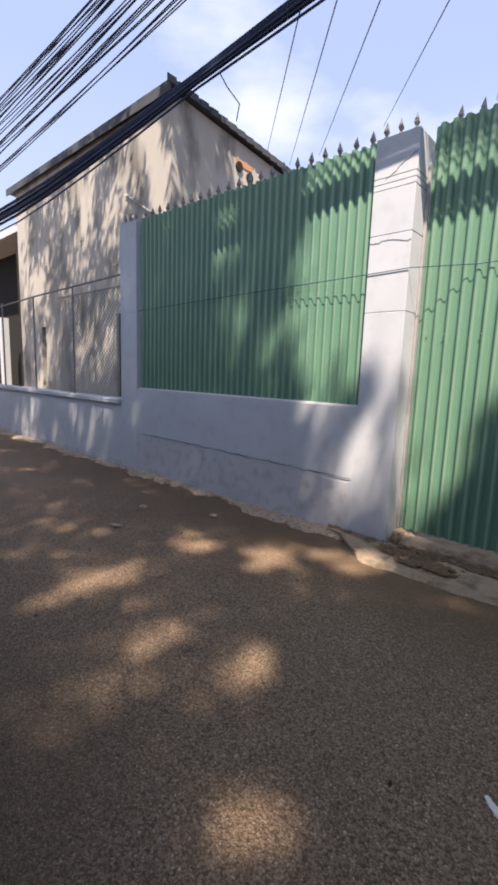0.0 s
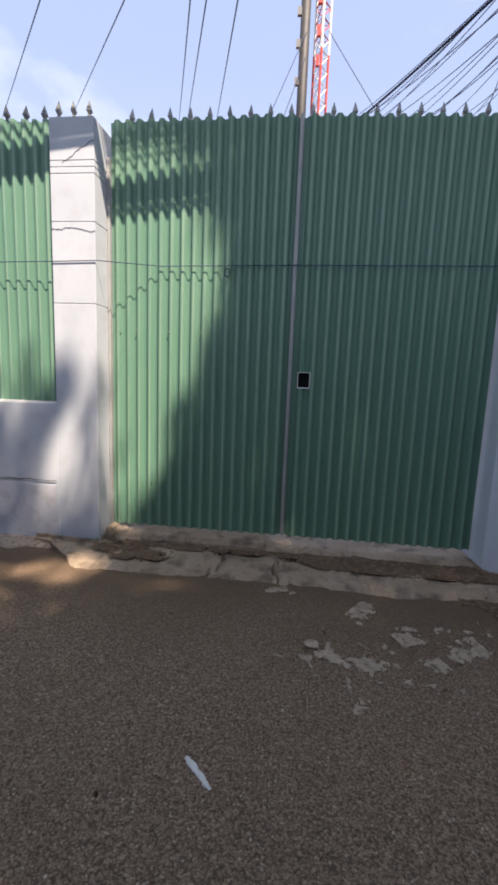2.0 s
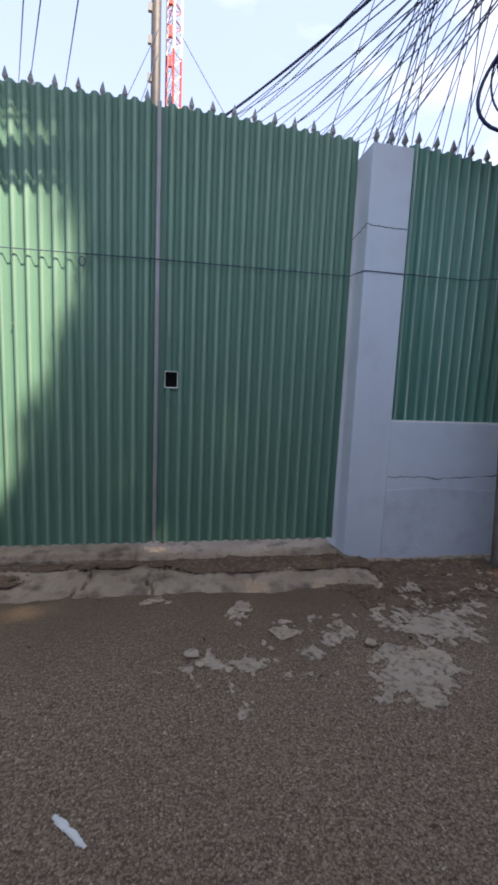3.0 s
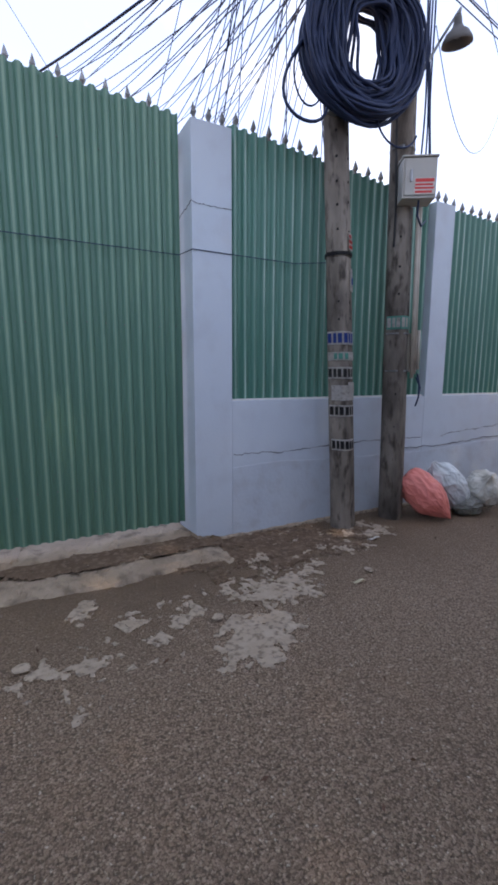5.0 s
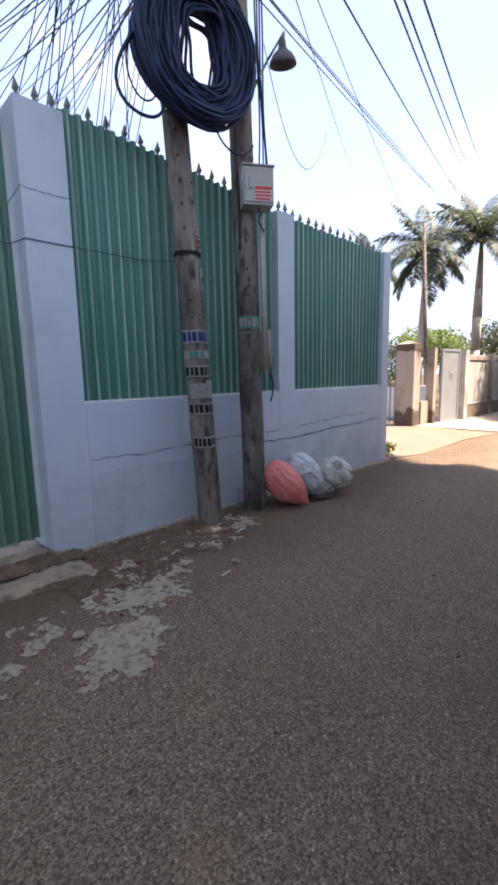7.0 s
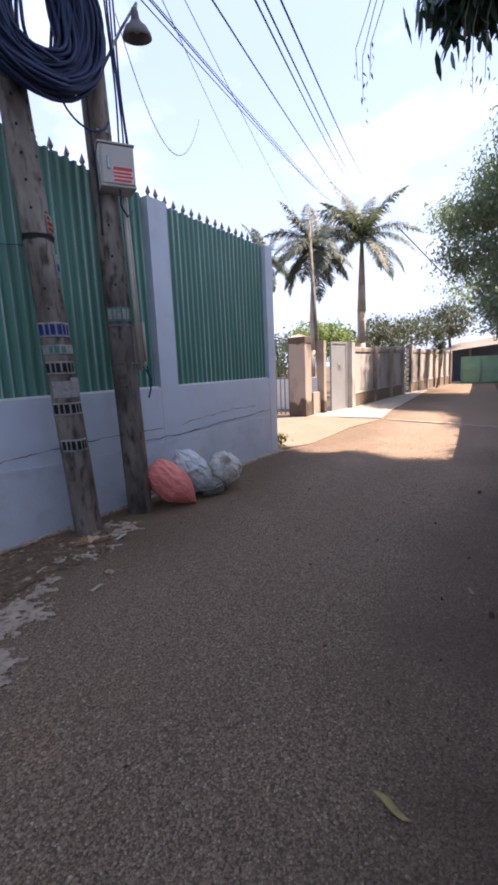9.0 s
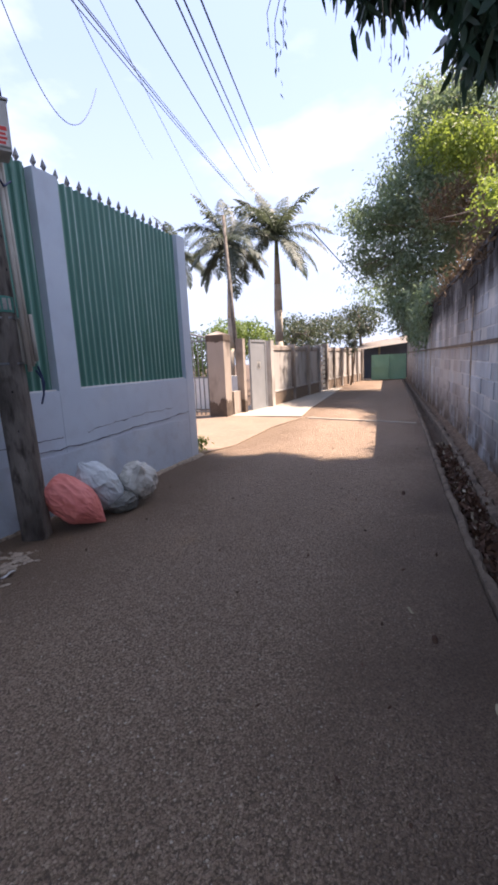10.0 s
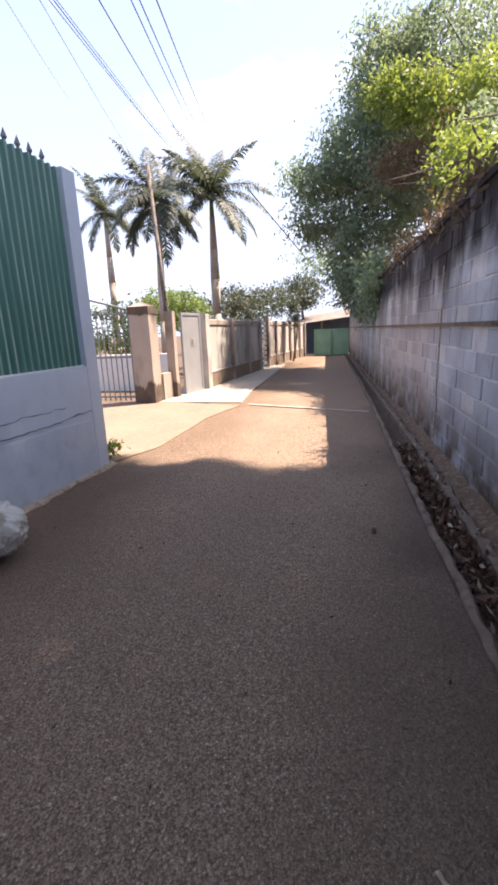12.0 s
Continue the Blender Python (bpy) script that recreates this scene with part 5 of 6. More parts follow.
limb(bm, [(-10.0, HY - 0.02, 4.62), (-9.1, HY - 0.02, 4.1)], 0.022, 0.022, 4)
part("string_course", bm, HOUSE, house)
shed = thing("shed", "dark open shed with a pale roof edge", "shed")
# walls are coloured black, painting the shade inside the open shed
bm = bmesh.new()
box(bm, -23.0, -16.4, 3.2, 3.4, -0.1, 5.5)
box(bm, -16.6, -16.4, 2.2, 3.2, -0.1, 5.5)
part("wall", bm, DARK, shed, "shed walls coloured black to paint an unlit interior")
bm = bmesh.new()
box(bm, -23.0, -16.4, 2.2, 3.6, 5.5, 5.75)
part("roof", bm, PAINT, shed)
bm = bmesh.new()
box(bm, -19.0, -18.75, 2.4, 2.65, -0.1, 3.1)
part("post", bm, PAINT, shed)

# ---- lane: boundary on the sunny side ----
def post(name, x0, x1, y0, y1, h, mat, label, cap=0.0, cat="gate post"):
    p = thing(name, label, cat, "posts along the lane")
    bm = bmesh.new()
    box(bm, x0, x1, y0, y1, -0.1, h)
    bmesh.ops.subdivide_edges(bm, edges=bm.edges[:], cuts=4, use_grid_fill=True)
    for v in bm.verts:
        v.co += 0.012 * Vector((noise.noise(v.co * 3), noise.noise(v.co * 3 + Vector((5, 0, 0))), 0))
    part("shaft", bm, mat, p)
    if cap:
        bm = bmesh.new()
        cx, cy = (x0 + x1) / 2, (y0 + y1) / 2
        w, d = (x1 - x0) / 2 + 0.012, (y1 - y0) / 2 + 0.012
        base = [bm.verts.new((cx + sx * w, cy + sy * d, h + 0.001)) for sx, sy in ((-1, -1), (1, -1), (1, 1), (-1, 1))]
        tip = bm.verts.new((cx, cy, h + cap))
        bm.faces.new(base[::-1])
        for i in range(4):
            bm.faces.new((base[i], base[(i + 1) % 4], tip))
        part("cap", bm, mat, p, "pointed plaster cap")
    return p


def stain(parent, x0, x1, y0, y1, z0, z1, seed):
    """A dark mossy crust round a post, ragged along its free edge."""
    vs, fs = [], []
    rim = [(x0, y0), (x1, y0), (x1, y1), (x0, y1)]
    for i in range(120):
        k, u = divmod(i, 30)
        (ax, ay), (bx, by) = rim[k], rim[(k + 1) % 4]
        x, y = ax + (bx - ax) * u / 30, ay + (by - ay) * u / 30
        e = 0.30 * noise.noise((x * 6, y * 6, seed)) + 0.16 * noise.noise((x * 23, y * 23, seed)) + 0.12 * noise.noise((x * 61, y * 61, seed))
        ox, oy = (x - (x0 + x1) / 2) * 0.06, (y - (y0 + y1) / 2) * 0.06
        vs += [(x + ox, y + oy, z0), (x + ox, y + oy, z1 + (z1 - z0) * e)]
    for i in range(120):
        j = (i + 1) % 120
        fs.append((2 * i, 2 * j, 2 * j + 1, 2 * i + 1))
    return raw("moss_stain", vs, fs, MOSS, parent, "dark mossy stain")


gp = post("gate_post", 9.40, 9.78, 1.56, 2.02, 2.06, MOSSY, "stained plaster gate post with a pointed cap", 0.10)
stain(gp, 9.40, 9.78, 1.56, 2.02, -0.1, 0.42, 3.0)
stain(gp, 9.40, 9.78, 1.56, 2.02, 2.058, 1.90, 8.0)
gp = post("gate_post", 10.28, 10.44, 1.42, 1.62, 1.98, MOSSY, "slim stained concrete post beside the side gate")
stain(gp, 10.28, 10.44, 1.42, 1.62, -0.1, 0.30, 5.0)
bm = bmesh.new()
box(bm, 9.80, 10.27, 1.52, 1.64, -0.1, 0.62)
tagged(part("wall_lane_1", bm, MOSSY), "low plaster wall between two posts", "wall", kind="structure")
sg = thing("side_gate", "grey steel door leaf standing open", "gate")
bm = bmesh.new()
a, b = Vector((10.72, 1.42, -0.06)), Vector((11.62, 1.30, -0.06))
d = (b - a).normalized()
nrm = Vector((-d.y, d.x, 0)) * 0.02
vs = [bm.verts.new(a + nrm * s + Vector((0, 0, z))) for s, z in ((-1, 0.08), (1, 0.08), (1, 2.02), (-1, 2.02))]
ws = [bm.verts.new(b + nrm * s + Vector((0, 0, z))) for s, z in ((-1, 0.08), (1, 0.08), (1, 2.02), (-1, 2.02))]
bm.faces.new(vs)
bm.faces.new(ws[::-1])
for i in range(4):
    bm.faces.new((vs[i], vs[(i + 1) % 4], ws[(i + 1) % 4], ws[i]))
part("leaf", bm, DOOR, sg)
bm = bmesh.new()
for u0, u1, z0, z1 in ((0.0, 1.0, 0.08, 0.14), (0.0, 1.0, 1.96, 2.02), (0.0, 0.06, 0.14, 1.96), (0.94, 1.0, 0.14, 1.96)):
    p, q = a.lerp(b, u0), a.lerp(b, u1)
    lo, hi = [p - nrm * 1.05, q - nrm * 1.05, q - nrm * 1.8, p - nrm * 1.8], None
    bot = [bm.verts.new(v + Vector((0, 0, z0))) for v in lo]
    top = [bm.verts.new(v + Vector((0, 0, z1))) for v in lo]
    bm.faces.new(bot)
    bm.faces.new(top[::-1])
    for i in range(4):
        bm.faces.new((bot[i], bot[(i + 1) % 4], top[(i + 1) % 4], top[i]))
part("frame", bm, DOOR, sg)
bm = bmesh.new()
p = a.lerp(b, 0.42) - nrm * 1.3
q = a.lerp(b, 0.62) - nrm * 1.3
vs = [bm.verts.new(v) for v in (p + Vector((0, 0, 1.22)), q + Vector((0, 0, 1.22)), q + Vector((0, 0, 1.42)), p + Vector((0, 0, 1.42)))]
bm.faces.new(vs)
bmesh.ops.solidify(bm, geom=bm.faces[:], thickness=0.004)
pn = part("notice", bm, PAPER, sg, "small white notice")
bm = bmesh.new()
vs = [bm.verts.new(v - nrm * 0.3) for v in (p.lerp(q, 0.25) + Vector((0, 0, 1.25)), p.lerp(q, 0.75) + Vector((0, 0, 1.25)), p.lerp(q, 0.75) + Vector((0, 0, 1.37)), p.lerp(q, 0.25) + Vector((0, 0, 1.37)))]
bm.faces.new(vs)
bmesh.ops.solidify(bm, geom=bm.faces[:], thickness=0.002)
part("print", bm, DOOR, pn)


def lane_y(x):
    return float(np.interp(x, (11, 13.9, 17.3, 20, 24, 26), (1.22, 1.17, 1.05, 1.0, 0.70, 0.45)))


POSTS = ((11.72, 0.26, 1.95), (13.9, 0.16, 1.88), (15.6, 0.16, 1.88), (17.15, 0.22, 1.92), (18.35, 0.26, 1.98), (19.8, 0.16, 1.85), (21.2, 0.18, 1.85), (22.4, 0.24, 1.9), (23.4, 0.18, 1.8), (24.4, 0.2, 1.8), (25.3, 0.2, 1.8))
for k, (x, w, h) in enumerate(POSTS):
    post("fence_post", x, x + w, lane_y(x) - 0.06, lane_y(x) + 0.16, h, MOSSY if k % 3 else PANEL, "weathered concrete fence post on the lane", cat="fence post")
for (x0, w0, h0), (x1, w1, h1) in zip(POSTS, POSTS[1:]):
    a, b = x0 + w0 + 0.003, x1 - 0.003
    if 17.3 < a < 18.3:
        gg = thing("side_gate", "dark slatted steel side gate", "gate")
        for k in range(9):
            bm = bmesh.new()
            box(bm, a, b, lane_y(a) + 0.02, lane_y(a) + 0.04, 0.15 + 0.19 * k, 0.29 + 0.19 * k)
            part("slat", bm, IRON, gg)
        continue
    fp = thing("boundary_panel", "grey rendered boundary panel on an ochre plinth", "wall panel", "boundary panels")
    y = lane_y((a + b) / 2)
    bm = bmesh.new()
    box(bm, a, b, y + 0.02, y + 0.10, 0.46, 1.66)
    part("panel", bm, PANEL, fp)
    bm = bmesh.new()
    box(bm, a, b, y - 0.02, y + 0.12, -0.1, 0.42)
    part("plinth", bm, DRIVE, fp, "ochre stained plinth")
    bm = bmesh.new()
    box(bm, a, b, y - 0.035, y + 0.125, 0.421, 0.459)
    part("ledge", bm, PANEL, fp)
    bm = bmesh.new()
    box(bm, a, b, y - 0.01, y + 0.12, 1.661, 1.82)
    bevel(bm, 0.02, 1)
    part("coping", bm, MOSSY, fp, "stained coping")

bars = thing("bar_gate", "tall grey iron bar gate across the drive", "gate")
bm = bmesh.new()
for z in (0.12, 1.0, 1.92):
    box(bm, 9.50, 9.54, 2.05, 6.2, z, z + 0.04)
part("rail", bm, IRON, bars)
y = 2.1
while y < 6.2:
    bm = bmesh.new()
    tube(bm, (9.52, y, 0.05), (9.52, y, 2.05), 0.016, n=5)
    part("bar", bm, IRON, bars)
    y += 0.13
bm = bmesh.new()
limb(bm, [(9.5, 2.1, 2.02), (9.3, 2.9, 2.25), (9.2, 3.6, 2.5)], 0.025, 0.02, 6)
part("stay", bm, IRON, bars)
bm = bmesh.new()
box(bm, 12.2, 12.4, 2.4, 7.0, -0.1, 0.95)
tagged(part("wall_yard", bm, WHITE), "low white yard wall behind the bar gate", "wall", kind="structure")

# end of the lane
eg = thing("end_gate", "pale green sheeted gate closing the lane", "gate")
for y0, y1 in ((-0.90, 0.02), (-1.84, -0.92)):
    bm = bmesh.new()
    box(bm, 25.5, 25.54, y0, y1, 0.04, 1.42)
    bmesh.ops.subdivide_edges(bm, edges=bm.edges[:], cuts=5, use_grid_fill=True)
    for v in bm.verts:
        v.co.x += 0.02 * noise.noise(v.co * 4)
    lf = part("leaf", bm, TARP, eg)
    bm = bmesh.new()
    for a, b, c, d in ((y0, y1, 0.04, 0.08), (y0, y1, 1.38, 1.42), (y0, y1, 0.70, 0.73), (y0, y0 + 0.03, 0.08, 1.38), (y1 - 0.03, y1, 0.08, 1.38)):
        box(bm, 25.44, 25.475, a, b, c, d)
    part("frame", bm, TARP, lf)
bm = bmesh.new()
box(bm, 25.55, 26.2, -2.1, 0.5, -0.05, 0.04)
tagged(part("pavement", bm, PALE), "pale concrete threshold of the end gate", "pavement", kind="structure")
es = thing("roofed_shed", "open shed with a pale sagging tin roof", "shed")
bm = bmesh.new()
vs = [bm.verts.new(p) for p in ((26.2, 1.3, 1.72), (26.0, -2.2, 2.06), (31, -2.2, 2.66), (31, 1.3, 2.30))]
f = bm.faces.new(vs)
bmesh.ops.solidify(bm, geom=[f], thickness=0.07)
part("roof", bm, TIN, es)
# back wall borrows the dark roof colour to paint the shade under the roof
bm = bmesh.new()
box(bm, 30.6, 30.8, -2.2, 1.3, -0.1, 2.1)
part("wall", bm, ROOF, es)
for y in (1.2, -0.3, -2.1):
    bm = bmesh.new()
    tube(bm, (26.4, y, -0.1), (26.4, y, 1.72 if y > 0 else 1.9), 0.06, n=6)
    part("post", bm, BARK, es)

# far leaning pole
bm = bmesh.new()
tube(bm, (13.5, 2.95, -0.1), (13.5, 3.28, 6.15), 0.085, 0.05, 10)
tagged(part("utility_pole", bm, POLE, smooth=True), "slim grey concrete pole leaning behind the wall", "pole", "utility poles")

# ---- telecom tower ----
tower = thing("telecom_tower", "red and white lattice telecom tower", "tower")
T = Vector((-1.35, 25, 0))
legs = [T + Vector((0.48 * math.cos(a), 0.48 * math.sin(a), 0)) for a in (0.5, 2.6, 4.7)]
for k, l in enumerate(legs):
    for s in range(6):
        bm = bmesh.new()
        tube(bm, l + Vector((0, 0, 5 * s)), l + Vector((0, 0, 5 * s + 4.995)), 0.075, n=6)
        part("leg", bm, TOWER_RED if s % 2 else (WHITE if s != 3 else TOWER_RED), tower)
for s in range(36):
    z = 0.83 * s
    for i in range(3):
        a, b = legs[i], legs[(i + 1) % 3]
        for za, zb, r in ((z, z + 0.83, 0.03), (z, z, 0.022)):
            bm = bmesh.new()
            tube(bm, a + Vector((0, 0, za)), b + Vector((0, 0, zb)), r, n=4)
            part("brace", bm, TOWER_RED if (s // 5) % 2 else WHITE, tower)
for z in (18.9, 20.4, 22.0, 23.2):
    bm = bmesh.new()
    box(bm, T.x - 0.30, T.x - 0.10, 24.2, 24.4, z, z + 0.55)
    part("antenna", bm, TOWER_RED, tower, "small panel antenna")
tp = thing("steel_mast", "dark grey steel mast beside the tower", "mast")
bm = bmesh.new()
tube(bm, (-2.34, 24.5, -0.1), (-2.34, 24.5, 30), 0.30, 0.26, 12)
part("shaft", bm, MAST, tp, smooth=True)
for z in (17.9, 19.8, 21.4, 22.6):
    bm = bmesh.new()
    box(bm, -2.78, -2.55, 24.1, 24.3, z, z + 0.4)
    part("bracket", bm, IRON, tp)
guy = thing("guy_wires", "thin stay wires of the tower", "wire")
cable("strand", [[(-2.1, 24.4, 21.0), (-6.5, 20.0, 8.0)], [(-1.0, 24.8, 21.0), (5.0, 20.0, 9.0)], [(-2.2, 24.3, 19.5), (-3.9, 22.0, 13.0)]], 0.022, BLACK, guy)

# ---- overhead cables ----
g = np.random.default_rng(17)
bundle = thing("cable_bundle", "thick sagging bundle of black telephone cables", "cable bundle")
END = Vector((-30, -0.7, 4.1))
NEAR = Vector((1.25, -0.45, 4.75))
lines = []
for k in range(28):
    o = Vector((0, 0.01, 0.040) if k % 4 == 0 else (0, 0.0, -0.055) if k % 9 == 1 else (0, -0.004, 0.0)) + Vector((0, g.normal() * 0.010, g.normal() * 0.014))
    spread = g.normal(size=2)
    pts = []
    for i in range(31):
        u = i / 30
        p = NEAR.lerp(END, u)
        x = p.x
        z = float(np.interp(x, (-30, -9.7, -7.7, -6.3, -4.6, -3.3, -1.0, 1.25), (4.5, 3.84, 3.90, 3.99, 4.13, 4.22, 4.45, 4.85)))
        w = float(np.interp(x, (-30, -9.0, -6.5, -4.8, -3.4, -1.0, 1.25), (3.5, 2.2, 1.3, 0.8, 1.15, 1.5, 1.8)))
        pts.append((x, p.y + o.y * w + 0.004 * spread[0], z + o.z * w))
    lines.append(pts)
cable_each("cable_strand", lines, 0.0105, bundle)
cable("loose_end", [[(-4.6, -0.6, 3.95), (-4.5, -0.6, 3.8), (-4.35, -0.6, 3.62), (-4.38, -0.6, 3.5)]], 0.005, BLACK, bundle)
upper = thing("cable_bundle", "loose fan of black cables above the bundle", "cable bundle")
lines = []
for k in range(30):
    a = Vector((1.3, -0.5 - 0.2 * g.random(), 5.2 + 0.7 * g.random()))
    b = Vector((-30, -1.3 + 0.9 * g.random(), 4.6 + 2.4 * g.random()))
    lines.append(hang(a, b, 0.6 + 0.5 * g.random(), 22))
cable_each("cable_strand", lines, 0.0062, upper)
fan = thing("cable_fan", "fan of black service cables leading over the fence", "cable fan")
lines = []
for k in range(26):
    a = Vector((1.2 + 0.25 * g.random(), -0.3 + 0.2 * g.random(), 4.9 + 0.9 * g.random()))
    u = k / 25
    b = Vector((0.3 + 5.4 * u ** 1.3 + g.normal() * 0.25, 10.0, 8.8 + 0.4 * g.random()))
    d = b - a
    lines.append(hang(a, a + d * 1.35, 0.15 + 0.2 * g.random(), 14))
cable_each("cable_strand", lines, 0.0085, fan)
drops = thing("drop_wires", "tangle of thin drop wires round the poles", "wires")
lines = []
for k in range(22):
    z = 4.3 + 2.0 * g.random()
    a = Vector((0.5 + 1.2 * g.random(), -0.25 + 0.3 * g.random(), z + 1.2))
    b = Vector((0.2 + 2.2 * g.random(), 0.6 + 3 * g.random(), 2.6 + 1.4 * g.random()))
    lines.append(hang(a, b, 0.10 + 0.3 * g.random(), 10))
cable_each("wire_strand", lines, 0.005, drops)
for a, b, r in (((-7.42, 4, 7.89), (-16.66, 14, 12.06), 0.012), ((-6.61, 4, 7.73), (-15.05, 14, 11.65), 0.012), ((-5.68, 4, 7.56), (-13.36, 14, 11.55), 0.012), ((-4.35, 4, 7.31), (-10.34, 14, 11.70), 0.012),
                ((-3.42, 4, 7.14), (-6.46, 14, 11.21), 0.012), ((-3.17, 4, 7.09), (-6.13, 14, 11.07), 0.012), ((-2.70, 4, 7.00), (-5.05, 14, 10.93), 0.012)):
    a, b = Vector(a), Vector(b)
    w = thing("wire", "thin grey overhead wire crossing above the fence", "wire", "overhead wires")
    cable("strand", [hang(a - (b - a) * 0.12, b + (b - a) * 0.3, 0.0, 2)], r, BLACK, w)
w = thing("wire", "single thick black service cable above the gate", "wire", "overhead wires")
cable("strand", [hang((1.2, -0.5, 5.2), (-2.9, 6.8, 5.3), 0.35, 12)], 0.014, BLACK, w)
for a, b, r in (((3, 0.206, 5.145), (24, 7.14, 10.68), 0.012), ((3, 0.09, 5.094), (24, 6.98, 10.49), 0.014), ((3, -0.35, 4.905), (24, 9.12, 10.36), 0.008), ((3, -0.686, 4.759), (24, 6.30, 10.77), 0.016),
                ((3, -1.146, 4.561), (24, 5.97, 11.55), 0.016), ((3, -1.232, 4.524), (24, 5.65, 11.47), 0.016), ((3, -1.40, 4.452), (24, 5.02, 11.31), 0.016), ((3, -0.06, 5.03), (24, 12.57, 13.57), 0.009),
                ((3, 0.12, 5.16), (24, 6.7, 10.3), 0.010)):
    a, b = Vector(a), Vector(b)
    w = thing("wire", "black overhead wire running along the lane", "wire", "lane wires")
    cable("strand", [hang(a - (b - a) * 0.10, b, 0.12, 14)], r * 0.6, BLACK, w)
w = thing("wire", "thin wires sloping down behind the palms", "wire", "lane wires")
cable("strand", [[(24, 3.2, 8.4), (30, 0.6, 5.2)], [(24, 3.0, 8.2), (30, 0.5, 5.1)]], 0.02, BLACK, w)
w = thing("wire", "thin looping wire hanging beside the lamp", "wire", "lane wires")
cable("strand", [[(2.1 + 2.1 * u, -0.3 + 0.8 * u, 4.3 - 2.9 * u * (1 - u) + 0.3 * u) for u in np.linspace(0, 1, 20)]], 0.004, BLACK, w)

# ---- trees ----
# places kept sunny by leaving out crown leaves: (x, z, half width, half height) on the fence front and (x, y, half x,
# half y) on the road
GAP_WALL = ((-3.5, 0.38, 0.17, 0.36), (-3.95, 1.0, 0.18, 0.28), (-4.15, 2.1, 0.15, 0.7), (-5.0, 1.9, 0.12, 0.4), (-6.9, 0.7, 0.15, 0.3), (-7.6, 0.55, 0.12, 0.45), (-8.1, 0.5, 0.16, 0.45), (-8.7, 0.5, 0.15, 0.4), (-3.5, 1.6, 0.2, 0.3), (-3.95, 3.0, 0.28, 0.4), (-3.1, 0.45, 0.12, 0.25),
            (-2.62, 2.55, 0.62, 1.1), (-2.75, 1.55, 0.42, 0.8), (-3.2, 2.6, 0.5, 1.3), (-3.75, 2.7, 0.30, 0.9), (-3.9, 1.6, 0.2, 0.7), (-2.8, 0.55, 0.14, 0.35), (-3.3, 0.65, 0.16, 0.45), (-3.75, 1.0, 0.12, 0.2),
            (-5.2, 2.9, 0.17, 0.5), (-4.5, 1.7, 0.14, 0.4))
GAP_ROAD = ((-4.2, -2.05, 0.16, 0.42), (-2.87, -1.95, 0.14, 0.26), (-2.33, -2.50, 0.14, 0.21), (-3.4, -2.1, 0.12, 0.2), (-3.15, -0.46, 0.30, 0.20), (-3.6, -0.87, 0.22, 0.2), (-4.2, -1.1, 0.25, 0.16), (-2.35, -0.57, 0.25, 0.1))


def in_gap(p):
    """Whether the sun's ray through p ends at a place that is to stay sunny."""
    s = (p[:, 1] - 0.1) / SUN_TO.y
    wx, wz = p[:, 0] - s * SUN_TO.x, p[:, 2] - s * SUN_TO.z
    t = p[:, 2] / SUN_TO.z
    rx, ry = p[:, 0] - t * SUN_TO.x, p[:, 1] - t * SUN_TO.y
    # ragged edges
    j = np.random.default_rng(len(p)).normal(size=(2, len(p))) * 0.035
    rx, ry = rx + j[0] + 0.05 * np.sin(ry * 17 + rx * 9), ry + j[1] + 0.05 * np.sin(rx * 19 + ry * 5)
    wx, wz = wx + j[0] + 0.04 * np.sin(wz * 13 + wx * 7), wz + 2 * j[1] + 0.07 * np.sin(wx * 21)
    hit = np.zeros(len(p), bool)
    for x, z, a, b in GAP_WALL:
        hit |= (wz > -0.1) & (((wx - x) / a) ** 2 + ((wz - z) / b) ** 2 < 1.2)
    for x, y, a, b in GAP_ROAD:
        hit |= (((rx - x) / a) ** 2 + ((ry - y) / b) ** 2 < 1.35)
    # leaves also left out towards the house side and the far lane, to open the sky
    hit |= (ry < 0.3) & (rx > 5.25 + 0.14 * np.sin(ry * 4.0) + 0.05 * np.sin(ry * 11))
    hit |= (wz > 0) & (wx > 5.3)
    hit |= (wz > 3.7) & (wx > 0.0)
    return hit



def slab(xr, yr, zr, count, per, radius, seed):
    """Leaf clumps spread evenly through a broad, shallow crown."""
    g = np.random.default_rng(seed)
    mids = np.stack([g.uniform(*xr, count), g.uniform(*yr, count), g.uniform(*zr, count)], 1)
    return (mids[:, None, :] + g.normal(size=(count, per, 3)) * 0.5 * radius * np.array((1, 1, 0.6))).reshape(-1, 3)


def noise_field(p):
    return np.array([noise.noise((x * 1.1, y * 1.1, 4.0)) for x, y in p[:, :2]])


mango = thing("mango_tree", "broad dark mango tree leaning over the lane", "tree")
bm = bmesh.new()
limb(bm, [(4.0, -6.9, -0.2), (3.9, -6.8, 2.0), (4.1, -6.6, 4.0), (4.6, -7.2, 7.4), (5.4, -8.2, 11.4)], 0.36, 0.2, 10)
part("trunk", bm, BARK, mango, smooth=True)
bm = bmesh.new()
for e in ((9.9, -7.5, 14.9), (8.1, -5.9, 15.0), (5.5, -5.7, 15.1), (3.3, -6.5, 14.9), (3.9, -9.9, 15.1), (9.1, -10.1, 15.0)):
    m = Vector((5.4, -8.2, 11.4)).lerp(Vector(e), 0.5) + Vector((0, 0, 0.5))
    bm = bmesh.new()
    limb(bm, [(5.4, -8.2, 11.3), m, e], 0.15, 0.04, 7)
    part("limb", bm, BARK, mango, smooth=True)
bm = bmesh.new()
